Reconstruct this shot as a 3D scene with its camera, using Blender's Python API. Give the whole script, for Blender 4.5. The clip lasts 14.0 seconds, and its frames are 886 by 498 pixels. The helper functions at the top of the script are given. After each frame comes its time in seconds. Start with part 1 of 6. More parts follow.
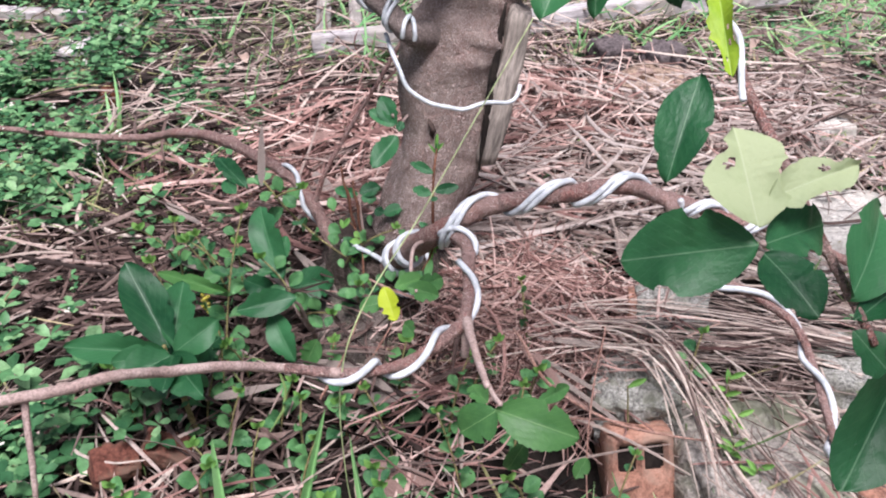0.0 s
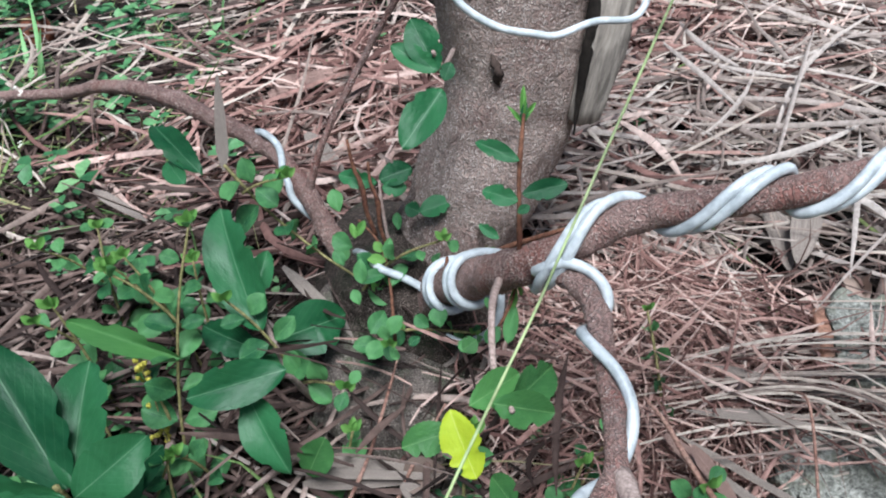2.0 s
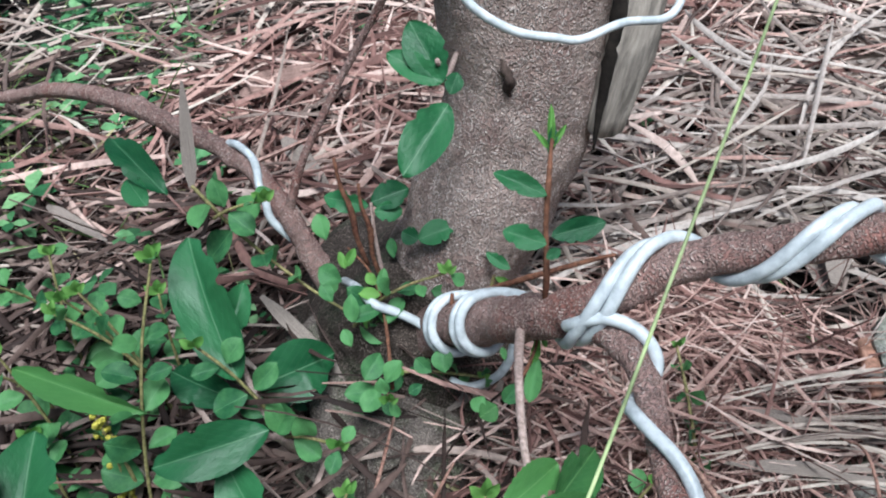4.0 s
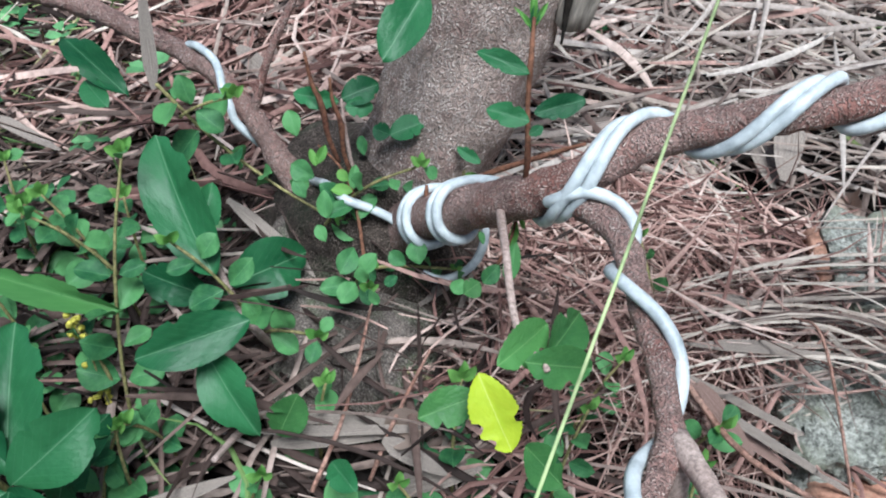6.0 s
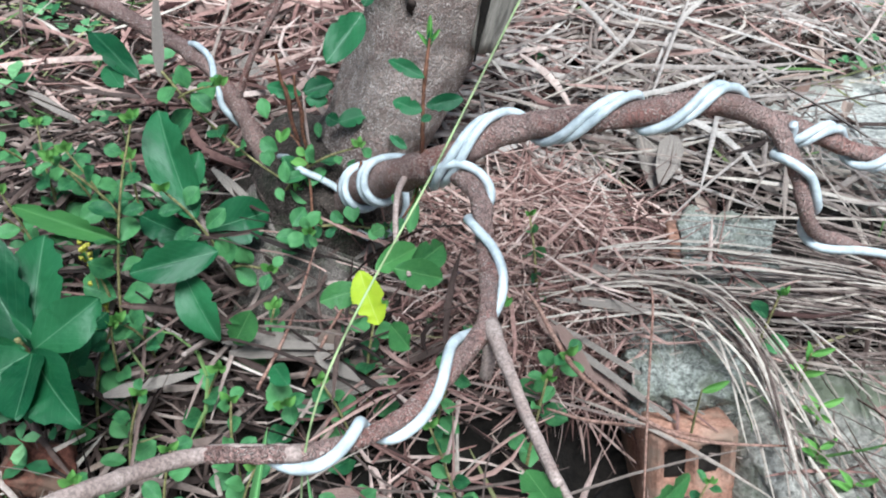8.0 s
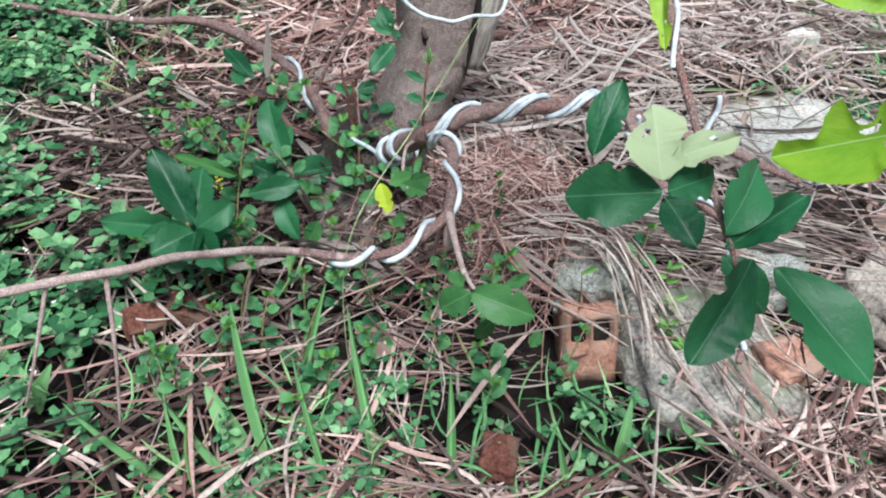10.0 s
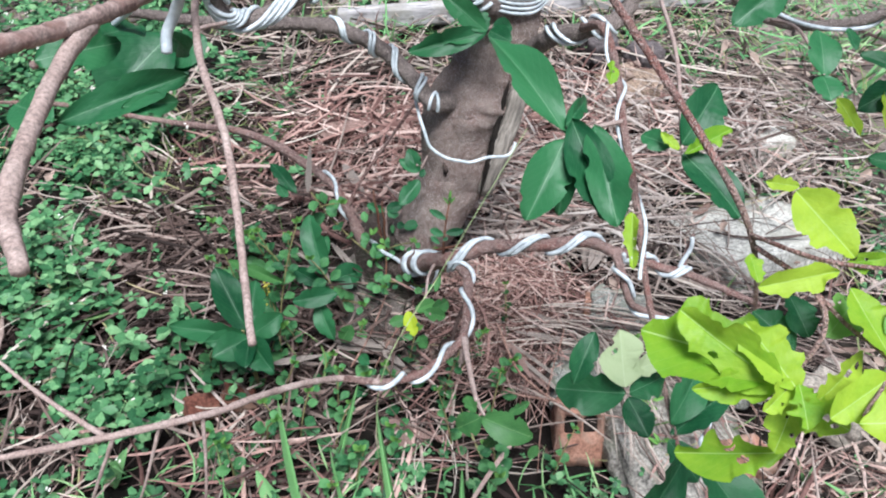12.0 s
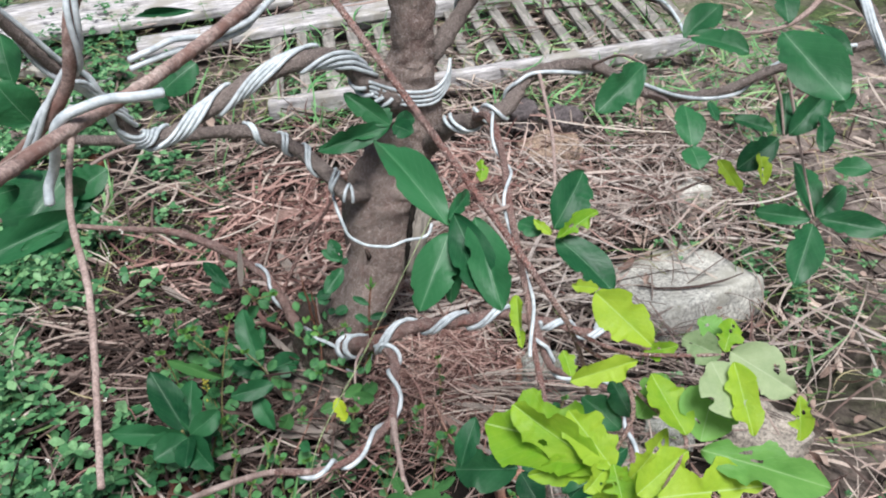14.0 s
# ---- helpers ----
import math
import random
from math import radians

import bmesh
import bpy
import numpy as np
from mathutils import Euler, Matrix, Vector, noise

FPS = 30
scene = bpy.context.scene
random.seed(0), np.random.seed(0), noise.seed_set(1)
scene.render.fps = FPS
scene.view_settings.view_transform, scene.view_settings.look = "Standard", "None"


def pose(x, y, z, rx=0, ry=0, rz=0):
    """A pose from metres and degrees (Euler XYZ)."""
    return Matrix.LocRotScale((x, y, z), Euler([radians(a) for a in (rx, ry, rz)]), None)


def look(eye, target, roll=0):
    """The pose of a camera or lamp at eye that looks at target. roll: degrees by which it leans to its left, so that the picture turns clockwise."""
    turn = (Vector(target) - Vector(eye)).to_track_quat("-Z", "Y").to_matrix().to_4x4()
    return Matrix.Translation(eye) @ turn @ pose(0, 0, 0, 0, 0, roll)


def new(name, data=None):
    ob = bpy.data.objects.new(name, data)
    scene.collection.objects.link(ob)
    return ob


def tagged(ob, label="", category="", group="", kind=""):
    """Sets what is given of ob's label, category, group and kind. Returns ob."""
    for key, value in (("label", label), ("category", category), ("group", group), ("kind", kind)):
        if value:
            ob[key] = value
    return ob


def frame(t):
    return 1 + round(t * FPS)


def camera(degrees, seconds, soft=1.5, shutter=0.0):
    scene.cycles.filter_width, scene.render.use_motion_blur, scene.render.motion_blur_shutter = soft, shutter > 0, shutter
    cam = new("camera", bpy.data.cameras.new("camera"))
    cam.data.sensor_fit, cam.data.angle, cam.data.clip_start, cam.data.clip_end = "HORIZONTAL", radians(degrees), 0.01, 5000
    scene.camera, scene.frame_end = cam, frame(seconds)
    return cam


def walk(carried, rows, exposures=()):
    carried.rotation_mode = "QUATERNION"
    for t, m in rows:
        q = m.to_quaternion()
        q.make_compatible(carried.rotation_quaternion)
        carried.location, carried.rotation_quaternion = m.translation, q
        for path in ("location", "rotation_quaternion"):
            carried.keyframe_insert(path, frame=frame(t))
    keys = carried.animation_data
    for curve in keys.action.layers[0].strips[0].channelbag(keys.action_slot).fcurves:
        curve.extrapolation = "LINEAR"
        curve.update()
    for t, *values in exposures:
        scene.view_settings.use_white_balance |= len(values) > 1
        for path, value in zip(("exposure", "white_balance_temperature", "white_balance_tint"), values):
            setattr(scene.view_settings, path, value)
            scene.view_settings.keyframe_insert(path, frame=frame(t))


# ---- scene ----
cam = camera(55.7, 14.0, soft=2.05)

PATH = [
    (0, (0.034, 0.002, 0.771), (0.012, 1.669, -0.333), -2.3),
    (0.5, (0.032, 0.165, 0.672), (0.053, 1.811, -0.463), 2.7),
    (1, (-0.002, 0.295, 0.643), (-0.011, 1.928, -0.511), -1.1),
    (1.5, (-0.02, 0.38, 0.626), (-0.058, 1.977, -0.577), -4.4),
    (2, (-0.024, 0.42, 0.6), (-0.074, 1.972, -0.661), -5.6),
    (2.2, (-0.026, 0.451, 0.595), (-0.048, 1.995, -0.677), -4.9),
    (4.3, (-0.053, 0.514, 0.565), (-0.033, 2.022, -0.749), -5.2),
    (4.5, (-0.059, 0.505, 0.556), (0.002, 1.998, -0.774), -5.5),
    (5, (-0.056, 0.49, 0.539), (0.018, 1.927, -0.849), -6.7),
    (5.5, (-0.064, 0.497, 0.55), (0.045, 1.916, -0.856), -3.7),
    (6, (-0.073, 0.487, 0.56), (0.068, 1.892, -0.857), -2.2),
    (6.5, (-0.061, 0.46, 0.584), (0.123, 1.888, -0.803), -1.3),
    (7, (-0.063, 0.427, 0.603), (0.149, 1.862, -0.775), -0.3),
    (7.5, (-0.053, 0.378, 0.624), (0.124, 1.842, -0.728), -0.0),
    (8, (-0.024, 0.315, 0.653), (0.126, 1.752, -0.73), 1.8),
    (8.5, (-0.012, 0.213, 0.667), (0.087, 1.707, -0.659), 0.9),
    (8.7, (-0.006, 0.168, 0.681), (0.092, 1.666, -0.64), 1.1),
    (10.8, (0.037, -0.166, 1.033), (0.024, 1.288, -0.34), 0.6),
    (11, (0.027, -0.157, 1.056), (0.027, 1.304, -0.309), 1.0),
    (11.5, (0.005, -0.151, 1.103), (-0.008, 1.331, -0.24), 0.3),
    (12, (0.005, -0.151, 1.158), (0.015, 1.334, -0.181), 2.0),
    (12.5, (0.019, -0.162, 1.195), (0.072, 1.36, -0.102), 1.0),
    (13, (0.042, -0.165, 1.203), (0.113, 1.373, -0.073), 0.3),
    (13.5, (0.074, -0.177, 1.224), (0.165, 1.386, -0.021), -0.1),
    (14, (0.089, -0.175, 1.229), (0.166, 1.397, -0.006), -1.8),
]
walk(cam, [(t, look(eye, target, roll)) for t, eye, target, roll in PATH], [(0.0, 1.07, 6180, 23), (0.5, 1.07, 5960, 13), (1.5, 0.95, 5740, 8), (4.5, 0.95, 5680, 6), (5.5, 1.08, 5640, 5), (6.5, 1.07, 5600, 5), (8.0, 1.14, 5510, 2), (8.5, 1.01, 5580, 4), (11.0, 1.0, 5790, 8), (12.5, 1.0, 5850, 10), (14.0, 0.7, 6100, 10)])

# ---- light ----
world = bpy.data.worlds.new("overcast_sky")
scene.world = world
world.use_nodes = True
wn = world.node_tree
sky = wn.nodes.new("ShaderNodeTexSky")
sky.sky_type = "NISHITA"
sky.sun_disc = False
sky.sun_elevation, sky.sun_rotation = radians(69), radians(168)
sky.air_density, sky.dust_density = 1.0, 4.0
wn.links.new(sky.outputs[0], wn.nodes["Background"].inputs[0])
wn.nodes["Background"].inputs[1].default_value = 0.037
sun = new("sun", bpy.data.lights.new("sun", "SUN"))
sun.data.energy, sun.data.angle, sun.data.color = 3.45, radians(25), (1.0, 0.97, 0.93)
sun.matrix_world = look((0.3, -0.5, 4.0), (0, 1, 0))

# ---- materials ----


def shader(name, rough=0.8, spec=0.3):
    m = bpy.data.materials.new(name)
    m.use_nodes = True
    b = m.node_tree.nodes["Principled BSDF"]
    b.inputs["Roughness"].default_value = rough
    b.inputs["Specular IOR Level"].default_value = spec
    return m, m.node_tree, b


def noise_tex(tree, scale, detail=4, rough=0.6, stretch=None, coords="Object"):
    n = tree.nodes.new("ShaderNodeTexNoise")
    n.inputs["Scale"].default_value, n.inputs["Detail"].default_value, n.inputs["Roughness"].default_value = scale, detail, rough
    c = tree.nodes.new("ShaderNodeTexCoord")
    if stretch:
        mp = tree.nodes.new("ShaderNodeMapping")
        mp.inputs["Scale"].default_value = stretch
        tree.links.new(c.outputs[coords], mp.inputs[0])
        tree.links.new(mp.outputs[0], n.inputs["Vector"])
    else:
        tree.links.new(c.outputs[coords], n.inputs["Vector"])
    return n.outputs["Fac"]


def ramp(tree, value, stops):
    r = tree.nodes.new("ShaderNodeValToRGB")
    while len(r.color_ramp.elements) < len(stops):
        r.color_ramp.elements.new(0.5)
    for e, (p, c) in zip(r.color_ramp.elements, stops):
        e.position, e.color = p, (*c, 1)
    tree.links.new(value, r.inputs[0])
    return r.outputs[0]


def mix(tree, a, b, fac, mode="MIX"):
    n = tree.nodes.new("ShaderNodeMix")
    n.data_type, n.blend_type = "RGBA", mode
    for sock, v in ((n.inputs[0], fac), (n.inputs[6], a), (n.inputs[7], b)):
        if isinstance(v, (int, float)):
            sock.default_value = v
        elif isinstance(v, tuple):
            sock.default_value = (*v, 1)
        else:
            tree.links.new(v, sock)
    return n.outputs[2]


def math_node(tree, op, a, b=0.0, c=None):
    n = tree.nodes.new("ShaderNodeMath")
    n.operation = op
    for sock, v in zip(n.inputs, (a, b) if c is None else (a, b, c)):
        if isinstance(v, (int, float)):
            sock.default_value = v
        else:
            tree.links.new(v, sock)
    return n.outputs[0]


def bump(tree, bsdf, height, strength, dist):
    n = tree.nodes.new("ShaderNodeBump")
    n.inputs["Strength"].default_value, n.inputs["Distance"].default_value = strength, dist
    tree.links.new(height, n.inputs["Height"])
    tree.links.new(n.outputs[0], bsdf.inputs["Normal"])


def speckled(name, stops, scale, fine, rough=0.85, bump_mm=1.0, stretch=None, stain=None, stain_scale=6, spec=0.25, harsh=0.8):
    """Two scales of noise: broad colour change and fine grain, with relief."""
    m, t, b = shader(name, rough, spec)
    broad = ramp(t, noise_tex(t, scale, 5, 0.6, stretch), stops)
    grain = noise_tex(t, fine, 4, 0.7, stretch)
    col = mix(t, broad, ramp(t, grain, [(0.36, (0.35, 0.35, 0.35)), (0.64, (1.5, 1.5, 1.5))]), harsh, "MULTIPLY")
    if stain:
        patch = ramp(t, noise_tex(t, stain_scale, 6, 0.65), [(0.48, (0, 0, 0)), (0.62, (1, 1, 1))])
        col = mix(t, col, stain, patch)
    t.links.new(col, b.inputs["Base Color"])
    bump(t, b, grain, 0.8, bump_mm / 1000)
    return m


def make_bark(name, dark, mid, pale, scale, red=None, folds=0.0):
    """Bark crowded with small pale corky dots in short upright rows, over broad lighter and darker patches."""
    m, t, b = shader(name, 0.92, 0.2)
    broad = ramp(t, noise_tex(t, 9, 6, 0.65), [(0.34, dark), (0.66, mid)])
    if red:
        broad = mix(t, broad, red, ramp(t, noise_tex(t, 22, 5, 0.6), [(0.5, (0, 0, 0)), (0.64, (0.75, 0.75, 0.75))]))
    c = t.nodes.new("ShaderNodeTexCoord")
    mp = t.nodes.new("ShaderNodeMapping")
    mp.inputs["Scale"].default_value = (1, 1, 0.55)
    wob = t.nodes.new("ShaderNodeTexNoise")
    wob.inputs["Scale"].default_value = 60
    t.links.new(c.outputs["Object"], wob.inputs["Vector"])
    bend = t.nodes.new("ShaderNodeMix")
    bend.data_type, bend.blend_type = "RGBA", "LINEAR_LIGHT"
    bend.inputs[0].default_value = 0.006
    t.links.new(c.outputs["Object"], bend.inputs[6])
    t.links.new(wob.outputs["Color"], bend.inputs[7])
    t.links.new(bend.outputs[2], mp.inputs[0])
    v = t.nodes.new("ShaderNodeTexVoronoi")
    v.inputs["Scale"].default_value = scale
    t.links.new(mp.outputs[0], v.inputs["Vector"])
    dots = ramp(t, v.outputs["Distance"], [(0.24, (1, 1, 1)), (0.58, (0, 0, 0))])
    lively = math_node(t, "MULTIPLY", dots, ramp(t, noise_tex(t, 150, 4, 0.75, (1, 1, 0.5)), [(0.38, (0.08, 0.08, 0.08)), (0.58, (1, 1, 1))]))
    col = mix(t, broad, pale, lively)
    col = mix(t, col, ramp(t, noise_tex(t, 600, 2, 0.6), [(0.35, (0.6, 0.6, 0.6)), (0.65, (1.25, 1.25, 1.25))]), 0.8, "MULTIPLY")
    t.links.new(col, b.inputs["Base Color"])
    relief = math_node(t, "ADD", dots, math_node(t, "MULTIPLY", noise_tex(t, 110, 6, 0.75, (1, 1, 0.35)), 1.6))
    if folds:
        crease = math_node(t, "ABSOLUTE", math_node(t, "SUBTRACT", noise_tex(t, 15, 5, 0.55, (1, 1, 1.5)), 0.5))
        relief = math_node(t, "ADD", relief, math_node(t, "MULTIPLY", math_node(t, "MINIMUM", crease, 0.09), folds))
    bump(t, b, relief, 1.0, 0.0024)
    return m


BARK = make_bark("trunk_bark", (0.19, 0.142, 0.122), (0.45, 0.35, 0.305), (0.8, 0.69, 0.635), 760, (0.24, 0.155, 0.135), 8.0)
BARK_LIMB = make_bark("limb_bark", (0.22, 0.132, 0.115), (0.42, 0.28, 0.247), (0.68, 0.535, 0.48), 780, (0.27, 0.115, 0.092))
BARK_TWIG = speckled("twig_bark", [(0.3, (0.28, 0.2, 0.175)), (0.6, (0.4, 0.31, 0.275)), (0.85, (0.52, 0.43, 0.385))], 40, 480, 0.9, 0.8, None, None, 6, 0.25, 0.6)
BARK_SIDE = speckled("side_branch_bark", [(0.32, (0.19, 0.125, 0.11)), (0.5, (0.31, 0.225, 0.2)), (0.68, (0.47, 0.38, 0.34))], 38, 300, 0.92, 1.5, None, (0.21, 0.12, 0.1), 26, 0.2, 0.65)
BARK_GREY = make_bark("grey_limb_bark", (0.18, 0.143, 0.13), (0.32, 0.262, 0.236), (0.58, 0.5, 0.45), 850)
DEAD_WOOD = speckled("dead_wood", [(0.3, (0.2, 0.17, 0.145)), (0.6, (0.32, 0.285, 0.245)), (0.85, (0.42, 0.375, 0.33))], 14, 160, 0.95, 1.5, (1, 1, 0.12))
# Near-black stand-in for the shade inside openings.
HOLLOW = speckled("hollow_shade_black", [(0.3, (0.01, 0.008, 0.007)), (0.7, (0.025, 0.02, 0.016))], 20, 100, 1.0, 1.0)
# Dark mossy bark; shade about the trunk's foot is put into the colour too.
FOOT_BARK = make_bark("shaded_foot_bark", (0.035, 0.027, 0.022), (0.085, 0.066, 0.055), (0.29, 0.23, 0.195), 700, (0.06, 0.075, 0.045), 14.0)
ROOT = make_bark("mossy_root_bark", (0.12, 0.1, 0.086), (0.25, 0.21, 0.183), (0.5, 0.435, 0.385), 700, (0.13, 0.155, 0.095), 14.0)
KNOT = speckled("dark_branch_scar", [(0.3, (0.03, 0.02, 0.017)), (0.7, (0.09, 0.065, 0.055))], 90, 300, 1.0, 1.5)
SHOOT = speckled("young_red_shoot", [(0.3, (0.085, 0.034, 0.022)), (0.7, (0.18, 0.085, 0.05))], 60, 300, 0.8, 0.4)
DRY_RED = speckled("dry_red_stem", [(0.3, (0.22, 0.11, 0.08)), (0.7, (0.38, 0.24, 0.19))], 40, 300, 0.85, 0.4)
STEM = speckled("weed_stem", [(0.3, (0.16, 0.16, 0.06)), (0.7, (0.28, 0.24, 0.11))], 60, 300, 0.7, 0.3)
FLOWER = speckled("yellow_flower", [(0.3, (0.42, 0.38, 0.05)), (0.6, (0.55, 0.5, 0.09)), (0.85, (0.62, 0.58, 0.2))], 90, 400, 0.8, 0.5)
DRY_STALK = speckled("dry_grass_stalk", [(0.3, (0.24, 0.33, 0.14)), (0.7, (0.36, 0.43, 0.22))], 10, 30, 0.7, 0.1)
CONCRETE = speckled("old_mortar", [(0.3, (0.2, 0.205, 0.18)), (0.5, (0.33, 0.335, 0.3)), (0.7, (0.45, 0.445, 0.41))], 60, 260, 0.97, 6.0, None, (0.2, 0.21, 0.16), 30, 0.15, 1.0)
PAD = speckled("weathered_concrete", [(0.3, (0.2, 0.185, 0.16)), (0.5, (0.31, 0.29, 0.255)), (0.7, (0.42, 0.395, 0.355))], 24, 150, 0.95, 4.0, None, (0.17, 0.185, 0.13), 11, 0.2, 0.8)
PLASTER = speckled("pale_plaster_slab", [(0.3, (0.42, 0.41, 0.37)), (0.6, (0.54, 0.53, 0.48)), (0.85, (0.64, 0.62, 0.58))], 8, 120, 0.95, 1.5, None, (0.36, 0.35, 0.3), 7)
CLAY = speckled("fired_clay", [(0.3, (0.27, 0.135, 0.093)), (0.55, (0.38, 0.21, 0.15)), (0.8, (0.47, 0.31, 0.24))], 24, 170, 0.92, 1.5, None, (0.29, 0.2, 0.15), 18, 0.2, 0.6)
STONE = speckled("field_stone", [(0.3, (0.26, 0.23, 0.19)), (0.6, (0.36, 0.32, 0.27)), (0.85, (0.46, 0.42, 0.36))], 14, 150, 0.95, 2.0)
HUSK = speckled("brown_husk", [(0.3, (0.22, 0.155, 0.11)), (0.6, (0.35, 0.265, 0.2)), (0.85, (0.48, 0.38, 0.3))], 20, 180, 0.95, 3.0)
CLAY_OLD = speckled("old_dark_clay", [(0.3, (0.09, 0.032, 0.022)), (0.55, (0.16, 0.065, 0.045)), (0.8, (0.25, 0.125, 0.09))], 24, 170, 0.95, 2.0, None, (0.14, 0.09, 0.065), 18)
NUT_RED = speckled("red_brown_fruit", [(0.3, (0.1, 0.035, 0.02)), (0.6, (0.19, 0.07, 0.04)), (0.85, (0.3, 0.13, 0.08))], 16, 120, 0.5, 0.8)
NUT = speckled("grey_dry_fruit", [(0.3, (0.07, 0.06, 0.06)), (0.6, (0.13, 0.11, 0.11)), (0.85, (0.24, 0.21, 0.2))], 16, 120, 0.85, 1.5)
BOARD = speckled("weathered_board", [(0.3, (0.38, 0.36, 0.355)), (0.6, (0.52, 0.5, 0.5)), (0.85, (0.64, 0.62, 0.62))], 7, 90, 0.9, 1.0, (0.15, 1, 1), (0.34, 0.32, 0.28), 8)
BOARD_DARK = speckled("dark_weathered_board", [(0.3, (0.24, 0.22, 0.2)), (0.6, (0.33, 0.31, 0.28)), (0.85, (0.44, 0.42, 0.39))], 7, 90, 0.9, 1.0, (1, 0.15, 1), (0.2, 0.19, 0.17), 8)
# Far darker than earth: shade seen through the litter's gaps is in the colour.
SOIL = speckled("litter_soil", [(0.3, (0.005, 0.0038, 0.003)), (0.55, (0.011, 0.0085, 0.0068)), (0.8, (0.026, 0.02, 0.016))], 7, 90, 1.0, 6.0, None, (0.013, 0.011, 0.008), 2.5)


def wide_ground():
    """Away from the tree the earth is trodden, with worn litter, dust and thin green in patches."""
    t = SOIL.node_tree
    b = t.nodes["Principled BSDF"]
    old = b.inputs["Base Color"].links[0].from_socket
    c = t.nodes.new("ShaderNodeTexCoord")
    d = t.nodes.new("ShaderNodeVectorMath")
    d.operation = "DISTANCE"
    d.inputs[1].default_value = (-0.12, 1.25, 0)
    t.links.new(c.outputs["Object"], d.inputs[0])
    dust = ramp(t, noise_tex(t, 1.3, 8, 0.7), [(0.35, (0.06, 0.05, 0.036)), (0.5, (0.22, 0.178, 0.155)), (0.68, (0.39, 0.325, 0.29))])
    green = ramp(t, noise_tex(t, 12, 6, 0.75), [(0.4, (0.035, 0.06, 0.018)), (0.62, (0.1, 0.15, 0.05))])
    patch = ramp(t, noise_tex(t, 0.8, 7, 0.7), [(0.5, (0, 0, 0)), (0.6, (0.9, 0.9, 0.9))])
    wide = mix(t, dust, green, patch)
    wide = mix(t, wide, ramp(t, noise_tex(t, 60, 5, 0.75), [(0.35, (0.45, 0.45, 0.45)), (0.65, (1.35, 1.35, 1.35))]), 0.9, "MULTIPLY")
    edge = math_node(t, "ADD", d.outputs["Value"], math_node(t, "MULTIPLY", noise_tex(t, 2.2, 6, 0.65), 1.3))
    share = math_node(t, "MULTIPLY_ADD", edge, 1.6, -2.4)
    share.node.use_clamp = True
    # Close to the tree the near-black gap shade stays.
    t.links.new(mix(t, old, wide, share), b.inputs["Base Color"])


wide_ground()


def make_wire_material():
    m, t, b = shader("white_wire_sheath", 0.38, 0.5)
    dirt = ramp(t, noise_tex(t, 70, 5, 0.65), [(0.35, (0.36, 0.4, 0.42)), (0.62, (0.62, 0.67, 0.69))])
    t.links.new(dirt, b.inputs["Base Color"])
    bump(t, b, noise_tex(t, 220, 3), 0.25, 0.0004)
    return m


WIRE = make_wire_material()


def make_strip_material(name, stops, rough=0.75):
    """Straw and other litter in one mesh: each piece takes its own colour."""
    m, t, b = shader(name, rough, 0.25)
    g = t.nodes.new("ShaderNodeNewGeometry")
    col = ramp(t, g.outputs["Random Per Island"], stops)
    fine = noise_tex(t, 160, 3, 0.6)
    col = mix(t, col, ramp(t, fine, [(0.3, (0.6, 0.58, 0.56)), (0.7, (1.25, 1.25, 1.25))]), 0.7, "MULTIPLY")
    t.links.new(col, b.inputs["Base Color"])
    return m


# The darkest pieces carry some of the gap shade in their colour.
STRAW = make_strip_material("dry_straw", [(0.0, (0.014, 0.009, 0.0075)), (0.34, (0.06, 0.039, 0.033)), (0.6, (0.19, 0.132, 0.113)), (0.88, (0.36, 0.28, 0.245)), (1.0, (0.52, 0.44, 0.39))])
# Near-black: shade between the straws is put into this layer's colour.
STRAW_UNDER = make_strip_material("gap_shade_straw", [(0.0, (0.004, 0.003, 0.0025)), (0.65, (0.015, 0.0105, 0.0088)), (0.92, (0.05, 0.036, 0.03)), (1.0, (0.12, 0.09, 0.077))])
STRAW_TOP = make_strip_material("bleached_straw", [(0.0, (0.07, 0.047, 0.04)), (0.38, (0.2, 0.152, 0.132)), (0.75, (0.39, 0.328, 0.28)), (1.0, (0.51, 0.45, 0.39))])
STRAW_RED = make_strip_material("reddish_needles", [(0.0, (0.045, 0.02, 0.017)), (0.4, (0.25, 0.14, 0.12)), (0.75, (0.46, 0.31, 0.265)), (1.0, (0.6, 0.48, 0.425))])
STRAW_PALE = make_strip_material("sun_bleached_straw", [(0.0, (0.19, 0.15, 0.13)), (0.5, (0.33, 0.28, 0.25)), (1.0, (0.49, 0.44, 0.4))])
# Old brown straw, with the shade under the weeds darkened into its colour.
STRAW_DIM = make_strip_material("dim_rotting_straw", [(0.0, (0.012, 0.0075, 0.006)), (0.45, (0.05, 0.032, 0.027)), (0.78, (0.135, 0.092, 0.078)), (1.0, (0.33, 0.26, 0.225))])
GREENERY = make_strip_material("small_green_leaves", [(0.0, (0.02, 0.085, 0.032)), (0.35, (0.058, 0.165, 0.065)), (0.7, (0.1, 0.245, 0.1)), (1.0, (0.19, 0.35, 0.16))], 0.5)
LEAF_GRASS = make_strip_material("bright_grass", [(0.0, (0.07, 0.22, 0.075)), (0.5, (0.15, 0.34, 0.13)), (1.0, (0.3, 0.45, 0.2))], 0.5)
GRASS_MIX = make_strip_material("grass_blades", [(0.0, (0.07, 0.14, 0.04)), (0.45, (0.14, 0.22, 0.07)), (0.75, (0.26, 0.26, 0.12)), (1.0, (0.4, 0.34, 0.2))], 0.65)
